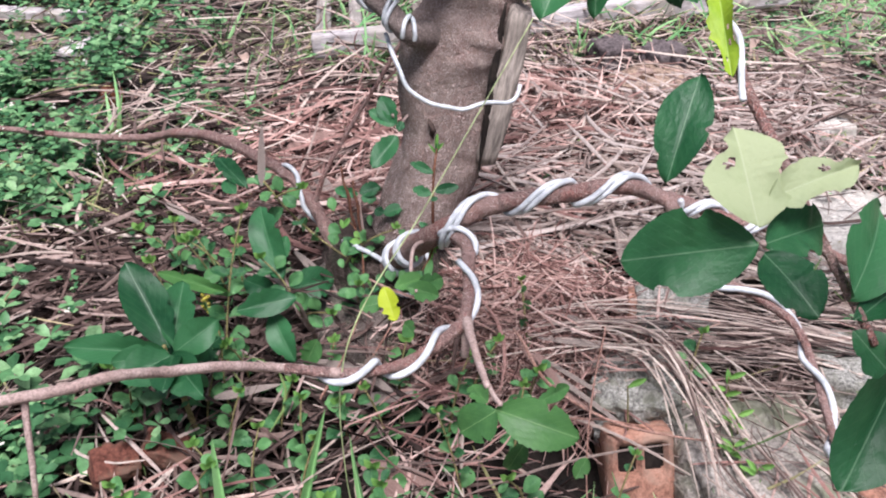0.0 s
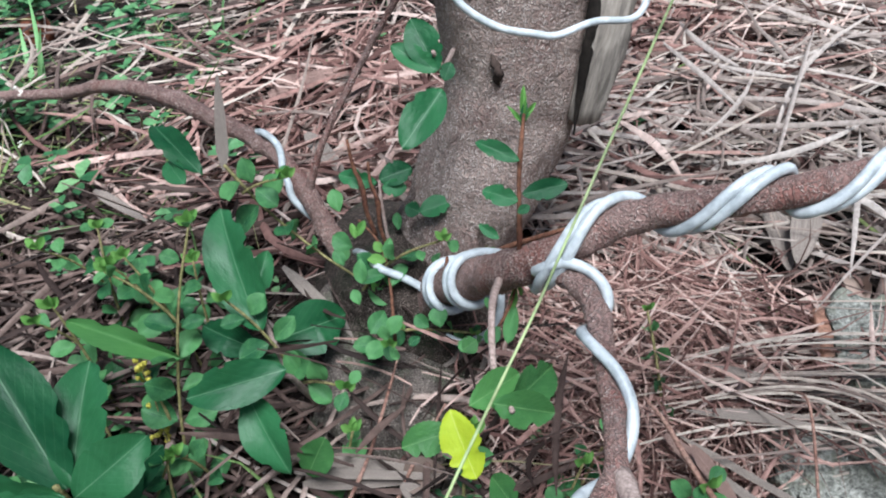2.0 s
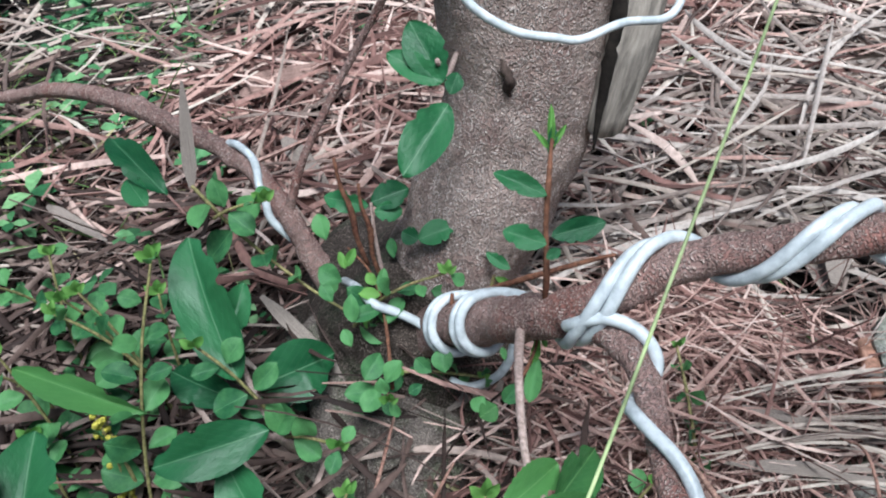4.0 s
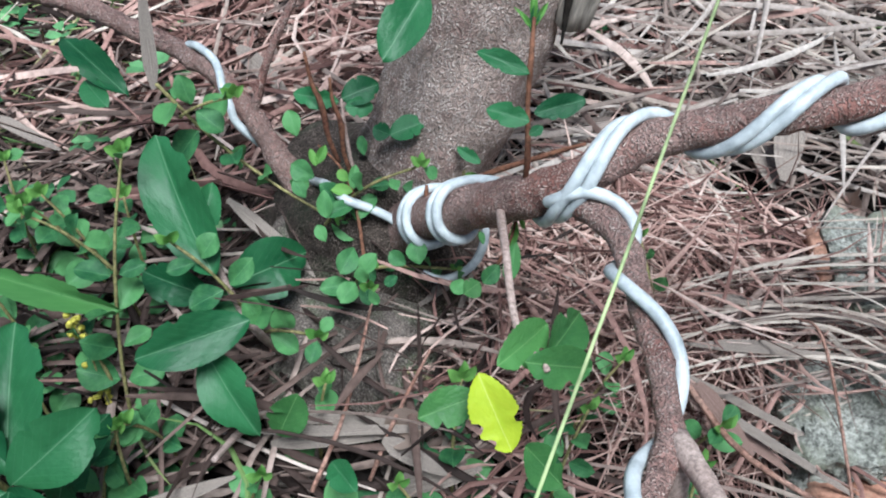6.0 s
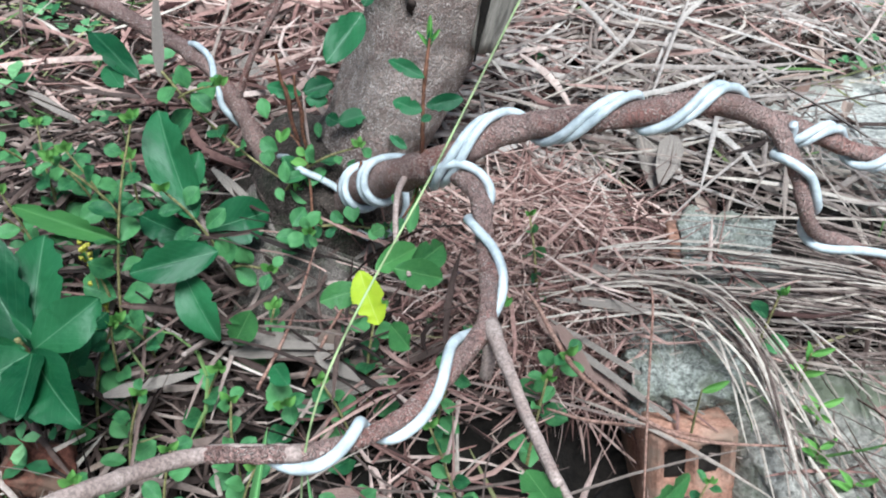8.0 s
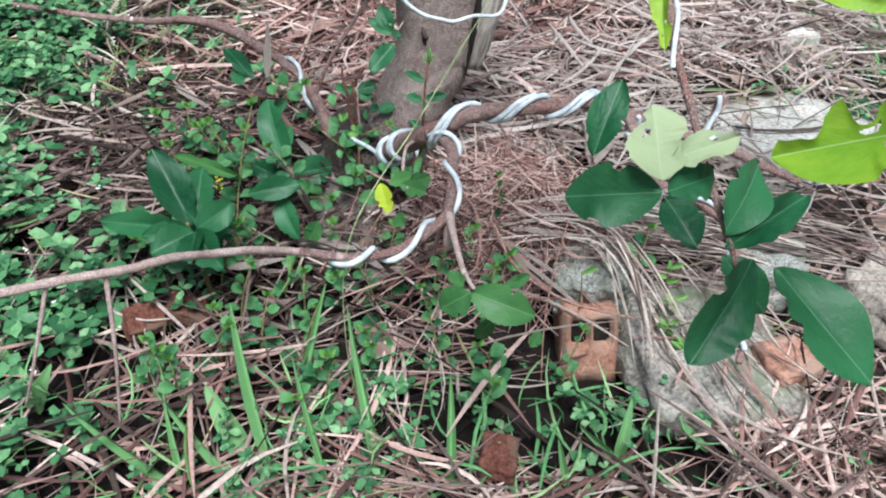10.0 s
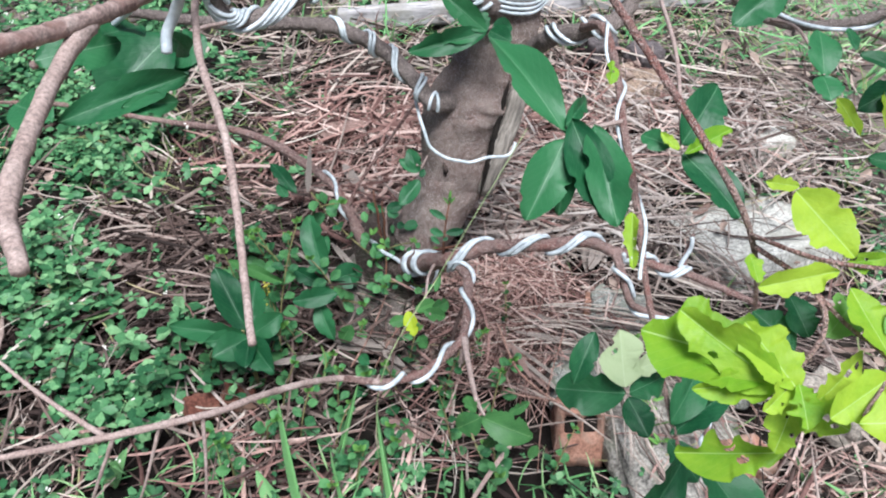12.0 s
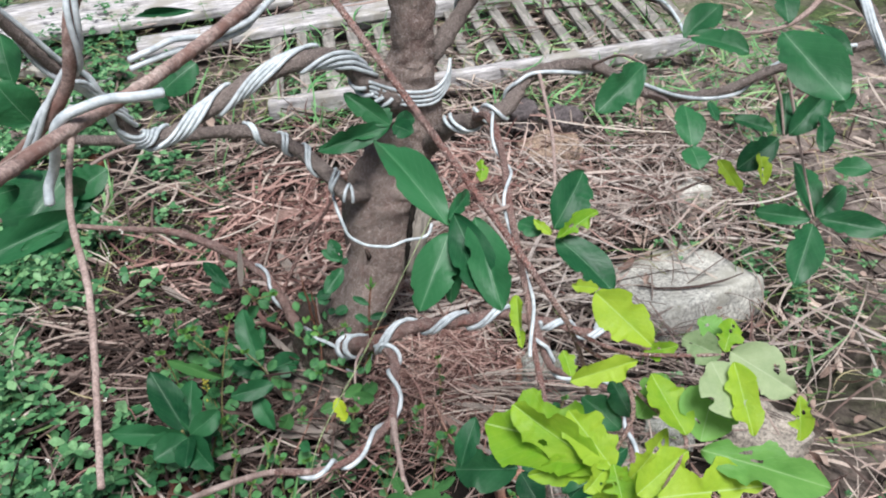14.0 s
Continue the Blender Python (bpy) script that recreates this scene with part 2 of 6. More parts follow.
PETAL = make_strip_material("white_petals", [(0.0, (0.6, 0.58, 0.5)), (1.0, (0.78, 0.77, 0.72))])


def make_blade_material(name, dark, light):
    """A dry blade: fine pale and dark lines along its length, with stains."""
    m, t, b = shader(name, 0.8, 0.25)
    lines = noise_tex(t, 1.0, 5, 0.7, (34, 1.2, 1), "UV")
    col = ramp(t, lines, [(0.3, dark), (0.7, light)])
    col = mix(t, col, ramp(t, noise_tex(t, 60, 4, 0.65), [(0.35, (0.5, 0.48, 0.46)), (0.65, (1.2, 1.2, 1.2))]), 0.8, "MULTIPLY")
    t.links.new(col, b.inputs["Base Color"])
    bump(t, b, lines, 0.5, 0.001)
    return m


BLADE_BROWN = make_blade_material("reddish_blade", (0.13, 0.075, 0.062), (0.36, 0.25, 0.215))
GREY_BLADE = make_blade_material("grey_dry_blade", (0.13, 0.105, 0.09), (0.38, 0.33, 0.29))
DEAD_LEAF = make_strip_material("dead_leaf", [(0.0, (0.16, 0.1, 0.08)), (0.4, (0.3, 0.22, 0.18)), (0.75, (0.43, 0.34, 0.285)), (1.0, (0.58, 0.49, 0.42))], 0.8)


def make_leaf_material(name, dark, light, rib, glow, rough=0.42):
    """Leaf skin: pale midrib and side veins along the leaf's own coordinates, mottling, light through the blade."""
    m, t, b = shader(name, rough, 0.27)
    uv = t.nodes.new("ShaderNodeUVMap")
    sep = t.nodes.new("ShaderNodeSeparateXYZ")
    t.links.new(uv.outputs[0], sep.inputs[0])
    side = math_node(t, "ABSOLUTE", math_node(t, "SUBTRACT", sep.outputs[0], 0.5))
    mid = math_node(t, "LESS_THAN", side, 0.009)
    slant = math_node(t, "SUBTRACT", math_node(t, "MULTIPLY", sep.outputs[1], 9.0), math_node(t, "MULTIPLY", side, 8.0))
    vein = math_node(t, "LESS_THAN", math_node(t, "FRACT", slant), 0.07)
    info = t.nodes.new("ShaderNodeObjectInfo")
    tone = math_node(t, "ADD", math_node(t, "MULTIPLY", noise_tex(t, 2.6, 6, 0.68, None, "UV"), 0.95), math_node(t, "MULTIPLY", info.outputs["Random"], 0.6))
    col = ramp(t, tone, [(0.4, dark), (1.0, light)])
    col = mix(t, col, rib, math_node(t, "MULTIPLY", vein, 0.09))
    col = mix(t, col, rib, math_node(t, "MULTIPLY", mid, 0.55))
    t.links.new(col, b.inputs["Base Color"])
    bump(t, b, math_node(t, "ADD", math_node(t, "MULTIPLY", vein, -0.35), noise_tex(t, 11, 4, 0.6, None, "UV")), 0.5, 0.0014)
    tr = t.nodes.new("ShaderNodeBsdfTranslucent")
    t.links.new(mix(t, col, (1.0, 1.0, 0.55), 0.25, "MULTIPLY"), tr.inputs[0])
    ms = t.nodes.new("ShaderNodeMixShader")
    ms.inputs[0].default_value = glow
    t.links.new(b.outputs[0], ms.inputs[1])
    t.links.new(tr.outputs[0], ms.inputs[2])
    t.links.new(ms.outputs[0], t.nodes["Material Output"].inputs[0])
    return m


LEAF_DARK = make_leaf_material("dark_leaf", (0.009, 0.064, 0.024), (0.034, 0.145, 0.054), (0.15, 0.28, 0.16), 0.14, 0.42)
LEAF_MID = make_leaf_material("green_leaf", (0.04, 0.13, 0.04), (0.085, 0.23, 0.065), (0.2, 0.36, 0.14), 0.25)
LEAF_LIME = make_leaf_material("lime_leaf", (0.17, 0.37, 0.022), (0.4, 0.57, 0.05), (0.5, 0.7, 0.26), 0.4, 0.45)
LEAF_PALE = make_leaf_material("pale_leaf", (0.18, 0.28, 0.12), (0.38, 0.46, 0.26), (0.46, 0.53, 0.34), 0.27, 0.6)
LEAF_SOFT = make_leaf_material("soft_green_leaf", (0.09, 0.26, 0.05), (0.2, 0.41, 0.1), (0.36, 0.52, 0.24), 0.32, 0.45)
LEAF_YELLOW = make_leaf_material("yellow_green_leaf", (0.36, 0.5, 0.02), (0.5, 0.6, 0.04), (0.6, 0.68, 0.2), 0.35, 0.5)
LEAF_TIP = make_leaf_material("young_weed_leaf", (0.09, 0.25, 0.05), (0.2, 0.42, 0.1), (0.25, 0.45, 0.15), 0.3, 0.5)
LEAF_WEED = make_leaf_material("weed_leaf", (0.02, 0.1, 0.04), (0.115, 0.3, 0.105), (0.16, 0.36, 0.15), 0.22, 0.45)

# ---- mesh helpers ----


def mesh_from(name, verts, faces, material, smooth=True, uvs=None):
    me = bpy.data.meshes.new(name)
    me.from_pydata([tuple(v) for v in verts], [], faces)
    if uvs is not None:
        layer = me.uv_layers.new(name="UVMap")
        idx = np.zeros(len(me.loops), dtype=np.int32)
        me.loops.foreach_get("vertex_index", idx)
        layer.data.foreach_set("uv", np.asarray(uvs, dtype=np.float32)[idx].ravel())
    me.materials.append(material)
    if smooth:
        me.polygons.foreach_set("use_smooth", [True] * len(me.polygons))
    me.update()
    return me


def part(name, me, parent, label="", m=None):
    """One mesh as an object under a thing or a part (its place is given in the thing's own space)."""
    ob = new(name, me)
    ob.parent = parent
    if m is not None:
        ob.matrix_basis = m
    if label:
        tagged(ob, label)
    return ob


def thing(name, place, label, category, group="", kind=""):
    ob = new(name)
    ob.matrix_basis = Matrix.Translation(place)
    ob.empty_display_size = 0.02
    return tagged(ob, label, category, group, kind)


def spline(pts, step):
    """Catmull-Rom through the points (rows of any width), resampled about every step metres; also the control number at each sample."""
    p = np.array(pts, float)
    q = np.vstack([2 * p[0] - p[1], p, 2 * p[-1] - p[-2]])
    out, us = [], []
    for i in range(len(p) - 1):
        n = max(2, int(np.linalg.norm(p[i + 1, :3] - p[i, :3]) / step))
        for k in range(n):
            t = k / n
            a, b, c, d = q[i:i + 4]
            out.append(0.5 * (2 * b + (c - a) * t + (2 * a - 5 * b + 4 * c - d) * t * t + (3 * b - a - 3 * c + d) * t ** 3))
            us.append(i + t)
    out.append(p[-1])
    us.append(len(p) - 1.0)
    return np.array(out), np.array(us)


def tube(name, pts, material, sides=12, step=0.008, rough=0.0, seed=0, knots=0, origin=(0, 0, 0)):
    """A limb through rows of x, y, z, radius: uneven girth, knots and closed ends."""
    s, _ = spline(pts, step)
    rng = np.random.default_rng(seed)
    c, r = s[:, :3] - np.array(origin), np.maximum(s[:, 3], 0.0004)
    tang = np.gradient(c, axis=0)
    tang /= np.linalg.norm(tang, axis=1)[:, None] + 1e-9
    n = np.cross(tang[0], (0.3, 0.2, 1.0))
    n /= np.linalg.norm(n)
    bumps = [(rng.uniform(0, len(c)), rng.uniform(0, 2 * math.pi), rng.uniform(0.15, 0.4)) for _ in range(knots)]
    verts, faces = [], []
    for i in range(len(c)):
        n = n - tang[i] * np.dot(n, tang[i])
        n /= np.linalg.norm(n) + 1e-9
        b = np.cross(tang[i], n)
        for k in range(sides):
            a = 2 * math.pi * k / sides
            d = n * math.cos(a) + b * math.sin(a)
            g = r[i]
            if rough:
                w = Vector((c[i] + d * r[i]) * (0.7 / max(r[i], 0.004))) + Vector((seed * 3.1, 0, 0))
                g *= 1 + rough * noise.noise(w) + 0.5 * rough * noise.noise(w * 2.7)
            for u, ang, h in bumps:
                x = ((i - u) * step / (r[i] * 0.9)) ** 2 + ((math.remainder(a - ang, 2 * math.pi)) / 0.7) ** 2
                if x < 6:
                    g += r[i] * h * math.exp(-x)
            verts.append(c[i] + d * g)
        if i:
            o = (i - 1) * sides
            for k in range(sides):
                k2 = (k + 1) % sides
                faces.append((o + k, o + k2, o + sides + k2, o + sides + k))
    verts += [c[0] - tang[0] * r[0] * 0.4, c[-1] + tang[-1] * r[-1] * 0.4]
    e = len(verts)
    o = (len(c) - 1) * sides
    for k in range(sides):
        faces.append((e - 2, (k + 1) % sides, k))
        faces.append((e - 1, o + k, o + (k + 1) % sides))
    return mesh_from(name, verts, faces, material)


EYE_SIDE = np.array((0.0, -0.75, 0.66))


def coil_path(limb, keys, lift, shift=0.0, side=1, step=0.004):
    """A line wound round a limb. keys: rows of control number along the limb and angle in degrees; 0 faces the viewer, 90 is the upper side.
    shift: metres by which this strand lies further along the limb."""
    s, us = spline(limb, 0.003)
    c, r = s[:, :3], s[:, 3]
    tang = np.gradient(c, axis=0)
    tang /= np.linalg.norm(tang, axis=1)[:, None]
    dist = np.concatenate([[0], np.cumsum(np.linalg.norm(np.diff(c, axis=0), axis=1))])
    ku = np.array([k[0] for k in keys], float)
    ka = np.array([k[1] for k in keys], float)
    kd = np.interp(ku, us, dist)
    length = kd[-1] - kd[0]
    turns = abs(ka[-1] - ka[0]) / 360
    count = int(max(12, (length + turns * 0.1) / step))
    dd = np.linspace(kd[0], kd[-1], count)
    if turns > 0.2:
        dd = np.interp(np.linspace(0, 1, count), np.linspace(0, 1, len(kd)), kd)
        ang = np.interp(np.linspace(0, 1, count), np.linspace(0, 1, len(kd)), ka)
    else:
        ang = np.interp(dd, kd, ka)
    kern = np.ones(7) / 7
    ang = np.convolve(np.pad(ang, 3, mode="edge"), kern, mode="valid")
    gap = np.interp(np.linspace(0, 1, len(dd)), (0.3, 0.5), shift) if isinstance(shift, tuple) else shift
    dd = np.convolve(np.pad(dd, 3, mode="edge"), kern, mode="valid") + gap
    out = []
    for d, a in zip(dd, ang):
        p = np.array([np.interp(d, dist, c[:, j]) for j in range(3)])
        t = np.array([np.interp(d, dist, tang[:, j]) for j in range(3)])
        t /= np.linalg.norm(t)
        rr = np.interp(d, dist, r)
        n = EYE_SIDE - t * np.dot(EYE_SIDE, t)
        n /= np.linalg.norm(n)
        b = np.cross(n, t) * side
        a = radians(a)
        out.append(p + (n * math.cos(a) + b * math.sin(a)) * (rr * 1.05 + lift))
    return np.array(out)


def wire_mesh(name, pts, radius, origin=(0, 0, 0)):
    rows = np.column_stack([pts, np.full(len(pts), radius)])
    return tube(name, rows, WIRE, 10, 0.0035, 0.0, 0, 0, origin)


def wire_thing(label, strands, radius):
    """A length of wire: every strand is a mesh of its own."""
    o = strands[0][0]
    w = thing("wire", o, label, "wire", "wires wound round the branches")
    for s in strands:
        part("strand", wire_mesh("strand", s, radius, o), w)
    return w


# ---- leaves ----


def leaf_mesh(name, material, seed, point=1.0, teeth=0.0, bites=0, bite=(0.2, 0.45), fold=0.22, droop=0.1, wave=0.03, nl=20, nw=8, blunt=1.08, gape=(0.03, 0.08), holes=0, ragged=0.0):
    """A leaf one unit long and one wide: fine teeth, chewed notches, a fold along the midrib, a drooping tip and a wavy edge."""
    rng = random.Random(seed)
    cuts = [(rng.choice((-1, 1)), rng.uniform(0.2, 0.95), rng.uniform(*bite), rng.uniform(*gape)) for _ in range(bites)]
    ph, twist = rng.uniform(0, 6), rng.uniform(-0.4, 0.4)
    verts, faces, uvs = [], [], []
    for i in range(nl + 1):
        s = i / nl
        half = 0.5 * (math.sin(math.pi * min(1, s ** blunt)) ** 0.62) * (1 - 0.12 * point * s) + 0.006
        for j in range(nw + 1):
            x = 2 * j / nw - 1
            lim = half
            for sd, at_s, depth, wide in cuts:
                if x * sd > 0:
                    lim = min(lim, half * (1 - depth * math.sqrt(max(0, 1 - ((s - at_s) / wide) ** 2))))
            if ragged:
                lim *= 1 - ragged * max(0.0, noise.noise(Vector((s * 5.5, 3.0 if x > 0 else 7.0, seed * 1.7))) + 0.22 * noise.noise(Vector((s * 17, 5.0 if x > 0 else 9.0, seed * 1.7))))
            if teeth:
                lim *= 1 + teeth * (1 if i % 2 else -1)
            ax = abs(x)
            z = fold * ax * half - droop * s * s + wave * math.sin(7 * s + ph + x) * ax + 0.035 * math.sin(3.3 * s + 2 * ph) + twist * (s - 0.3) * x * half
            verts.append((x * lim, s, z))
            uvs.append((0.5 + 0.5 * x * (lim / 0.5), s))
    w = nw + 1
    eaten = [(rng.uniform(0.25, 0.8), rng.uniform(0.15, 0.85), rng.uniform(0.025, 0.06)) for _ in range(holes)]
    for i in range(nl):
        for j in range(nw):
            if any(((i + 0.5) / nl - a) ** 2 + (((j + 0.5) / nw - b) * 0.6) ** 2 < r * r for a, b, r in eaten):
                continue
            faces.append((i * w + j, i * w + j + 1, (i + 1) * w + j + 1, (i + 1) * w + j))
    return mesh_from(name, verts, faces, material, True, uvs)


def leaf_set(material, seed, **k):
    return [leaf_mesh("leaf", material, seed + i, **k) for i in range(4)]


KINDS = {
    "dark": leaf_set(LEAF_DARK, 10, teeth=0.012, bites=2, bite=(0.08, 0.3), nl=30, nw=10, wave=0.055),
    "mid": leaf_set(LEAF_MID, 30, teeth=0.03, bites=2, nl=24),
    "lime": [leaf_mesh("leaf", LEAF_LIME, 50 + i, teeth=0.01, bites=2 + i % 3, bite=(0.12, 0.6), wave=0.05, fold=0.24, droop=0.16, nl=56, nw=20, blunt=(0.95, 1.1, 1.25)[i % 3], gape=(0.05, 0.2), holes=i % 4, ragged=0.75) for i in range(8)],
    "pale": leaf_set(LEAF_PALE, 70, teeth=0.012, bites=3, bite=(0.2, 0.45), wave=0.06, nl=44, nw=16, blunt=1.0, gape=(0.05, 0.16), holes=1, ragged=0.45),
    "soft": leaf_set(LEAF_SOFT, 80, teeth=0.012, bites=2, bite=(0.2, 0.5), nl=44, nw=16, wave=0.05, gape=(0.05, 0.16), holes=2, ragged=0.6),
    "yellow": leaf_set(LEAF_YELLOW, 90, teeth=0.03, bites=3, wave=0.05, nl=30, nw=10),
    "tip": [leaf_mesh("leaf", LEAF_TIP, 140 + i, point=0.8, fold=0.4, droop=0.1, wave=0.06, nl=8, nw=4) for i in range(2)],
    "round": [leaf_mesh("leaf", LEAF_WEED, 110 + i, point=0.8, fold=0.34, droop=0.16, wave=0.06, nl=12, nw=6, blunt=1.3) for i in range(3)],
}
leaf_rng = random.Random(5)


def leaf_pose(base, tip, width, face, tilt=0.0):
    """The pose of a unit leaf from its stalk to its tip, its upper side turned to face."""
    b, t = Vector(base), Vector(tip)
    y = t - b
    length = y.length
    y.normalize()
    z = Vector(face) - y * Vector(face).dot(y)
    if z.length < 1e-4:
        z = y.orthogonal()
    z.normalize()
    z = Matrix.Rotation(tilt, 3, y) @ z
    x = y.cross(z)
    m = Matrix((x, y, z)).transposed().to_4x4()
    return Matrix.Translation(b) @ m @ Matrix.Diagonal((width, length, length * 0.8, 1))


def leaves_on(twig, rows, kind, origin, face=(0.03, -0.72, 0.68)):
    for bx, by, bz, tx, ty, tz, w in rows:
        o = Vector(origin)
        f = (face[0] + leaf_rng.uniform(-0.22, 0.22), face[1] + leaf_rng.uniform(-0.2, 0.2), face[2])
        part("leaf", leaf_rng.choice(KINDS[kind]), twig, "", leaf_pose(Vector((bx, by, bz)) - o, Vector((tx, ty, tz)) - o, w * 1.1, f, leaf_rng.uniform(-0.35, 0.35) if kind == "lime" else leaf_rng.uniform(-0.2, 0.2)))


# ---- ground ----


def ground_height(x, y):
    h = 0.018 * noise.noise(Vector((x * 2.1, y * 2.1, 0.3))) + 0.008 * noise.noise(Vector((x * 7, y * 7, 1.3)))
    side = max(0.0, min(1.0, (x - 0.5) / 0.5))
    back = max(0.0, min(1.0, (y - 1.45) / 0.5))
    h -= 0.085 * side * side * (3 - 2 * side) * (1 - 0.8 * back)
    near = max(0.0, min(1.0, (0.95 - y) / 0.25))
    if 0.1 < x < 0.4 and y < 0.8:
        h -= 0.03 * math.sin(math.pi * (x - 0.1) / 0.3) * min(1.0, (0.8 - y) / 0.08)
    h -= 0.05 * math.exp(-((x - 0.178) / 0.04) ** 2 - ((y - 0.775) / 0.055) ** 2)
    return h - 0.012 - 0.04 * near * near * (3 - 2 * near)


def make_ground():
    g = np.sinh(np.linspace(-7.2, 7.2, 181)) / math.sinh(7.2) * 130
    n = len(g)
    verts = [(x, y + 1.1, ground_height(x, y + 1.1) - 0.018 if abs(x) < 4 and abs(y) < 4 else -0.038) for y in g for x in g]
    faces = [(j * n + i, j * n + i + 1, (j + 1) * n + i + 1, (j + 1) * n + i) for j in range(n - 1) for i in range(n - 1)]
    return tagged(new("ground", mesh_from("ground", verts, faces, SOIL)), "earth under matted dry straw litter, near-black for the shade in the gaps", "ground", "", "structure")


make_ground()

# ---- the tree ----
TREE_AT = (-0.06, 1.03, 0.0)
tree = thing("tree", TREE_AT, "small ornamental tree with grey-brown bark and wired branches", "tree")
TRUNK = [(-0.095, 1.02, -0.07, 0.08), (-0.085, 1.025, -0.01, 0.066), (-0.07, 1.03, 0.05, 0.057), (-0.04, 1.034, 0.11, 0.052), (0.0, 1.048, 0.18, 0.0565), (0.026, 1.068, 0.25, 0.057), (0.034, 1.08, 0.31, 0.064),
         (0.05, 1.092, 0.37, 0.067), (0.083, 1.105, 0.43, 0.052), (0.104, 1.118, 0.5, 0.042), (0.113, 1.128, 0.6, 0.037), (0.115, 1.13, 0.72, 0.035), (0.112, 1.14, 0.95, 0.033), (0.1, 1.15, 1.35, 0.03)]
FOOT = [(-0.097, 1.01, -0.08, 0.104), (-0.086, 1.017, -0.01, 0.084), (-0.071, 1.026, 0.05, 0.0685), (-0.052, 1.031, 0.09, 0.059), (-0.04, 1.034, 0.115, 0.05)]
part("trunk_foot", tube("trunk_foot", FOOT, FOOT_BARK, 64, 0.005, 0.22, 13, 14, TREE_AT), tree, "mossy foot of the trunk, dark bark deepened with shade")
part("trunk", tube("trunk", TRUNK, BARK, 80, 0.005, 0.17, 3, 16, TREE_AT), tree)
ROOTS = [
    [(-0.075, 1.0, 0.05, 0.042), (-0.082, 0.955, 0.025, 0.044), (-0.082, 0.905, -0.002, 0.042), (-0.065, 0.845, -0.05, 0.03)],
    [(-0.1, 1.0, 0.055, 0.034), (-0.127, 0.955, 0.02, 0.034), (-0.15, 0.905, -0.015, 0.03), (-0.17, 0.85, -0.055, 0.02)],
    [(-0.045, 0.995, 0.04, 0.034), (-0.032, 0.945, 0.008, 0.034), (-0.008, 0.89, -0.045, 0.026)],
    [(-0.12, 1.03, 0.045, 0.034), (-0.2, 1.03, 0.0, 0.026), (-0.27, 1.01, -0.03, 0.02)],
    [(0.0, 1.06, 0.05, 0.036), (0.06, 1.08, -0.005, 0.025), (0.11, 1.1, -0.03, 0.018)],
]
for i, r in enumerate(ROOTS):
    part("root", tube("root", r, ROOT, 24, 0.006, 0.34, 20 + i, 4, TREE_AT), tree, "mossy grey surface root")


def slab_mesh(name, size, material, seed, rough=0.1, cuts=6, bevel=0.12):
    """A worn block: a box with rounded corners and an uneven surface."""
    bm = bmesh.new()
    bmesh.ops.create_cube(bm, size=1.0)
    bmesh.ops.subdivide_edges(bm, edges=bm.edges[:], cuts=cuts, use_grid_fill=True)
    for v in bm.verts:
        p = v.co.copy()
        q = p.normalized() * 0.62
        k = bevel * max(0.0, p.length - 0.5) * 2
        p = p.lerp(q, min(1, k))
        w = Vector((p.x * size[0], p.y * size[1], p.z * size[2]))
        f = 9 / max(max(size), 0.04) * 0.25
        d = noise.noise(w * f * 2 + Vector((seed, 0, 0))) + 0.5 * noise.noise(w * f * 5 + Vector((0, seed, 0))) + 0.35 * noise.noise(w * f * 14 + Vector((0, 0, seed)))
        v.co = w + p.normalized() * d * rough * min(size)
    me = bpy.data.meshes.new(name)
    bm.to_mesh(me)
    bm.free()
    me.materials.append(material)
    me.polygons.foreach_set("use_smooth", [True] * len(me.polygons))
    return me


def lean(x, y, z, a, b, c):
    return pose(x - TREE_AT[0], y - TREE_AT[1], z - TREE_AT[2], a, b, c)


part("dead_wood_strip", slab_mesh("dead_wood_strip", (0.03, 0.06, 0.215), DEAD_WOOD, 4, 0.2, 12, 0.35), tree, "split grey strip of dead wood", lean(0.108, 1.064, 0.328, -6, 14, 0))
# A solid near-black strip stands for the shade within the split.
part("crack", tube("crack", [(0.074, 1.018, 0.225, 0.001), (0.081, 1.026, 0.27, 0.0036), (0.09, 1.033, 0.325, 0.0052), (0.1, 1.046, 0.38, 0.005), (0.112, 1.064, 0.44, 0.002)], HOLLOW, 12, 0.006, 0.4, 5, 3, TREE_AT), tree, "split in the trunk, its inner shade a near-black strip")
part("knot", tube("knot", [(0.008, 1.016, 0.306, 0.0008), (0.011, 1.0145, 0.298, 0.003), (0.0135, 1.0145, 0.288, 0.0038), (0.0125, 1.016, 0.28, 0.002), (0.017, 1.018, 0.272, 0.0008)], KNOT, 10, 0.002, 0.6, 6, 3, TREE_AT), tree, "dark scar of a lost branch")

LIMB_A = [(-0.06, 0.99, 0.088, 0.02), (-0.038, 0.94, 0.138, 0.0162), (-0.008, 0.88, 0.198, 0.0142), (0.03, 0.833, 0.251, 0.0122), (0.083, 0.83, 0.281, 0.0102), (0.17, 0.815, 0.302, 0.0098), (0.232, 0.826, 0.302, 0.0093), (0.283, 0.822, 0.283, 0.0079)]
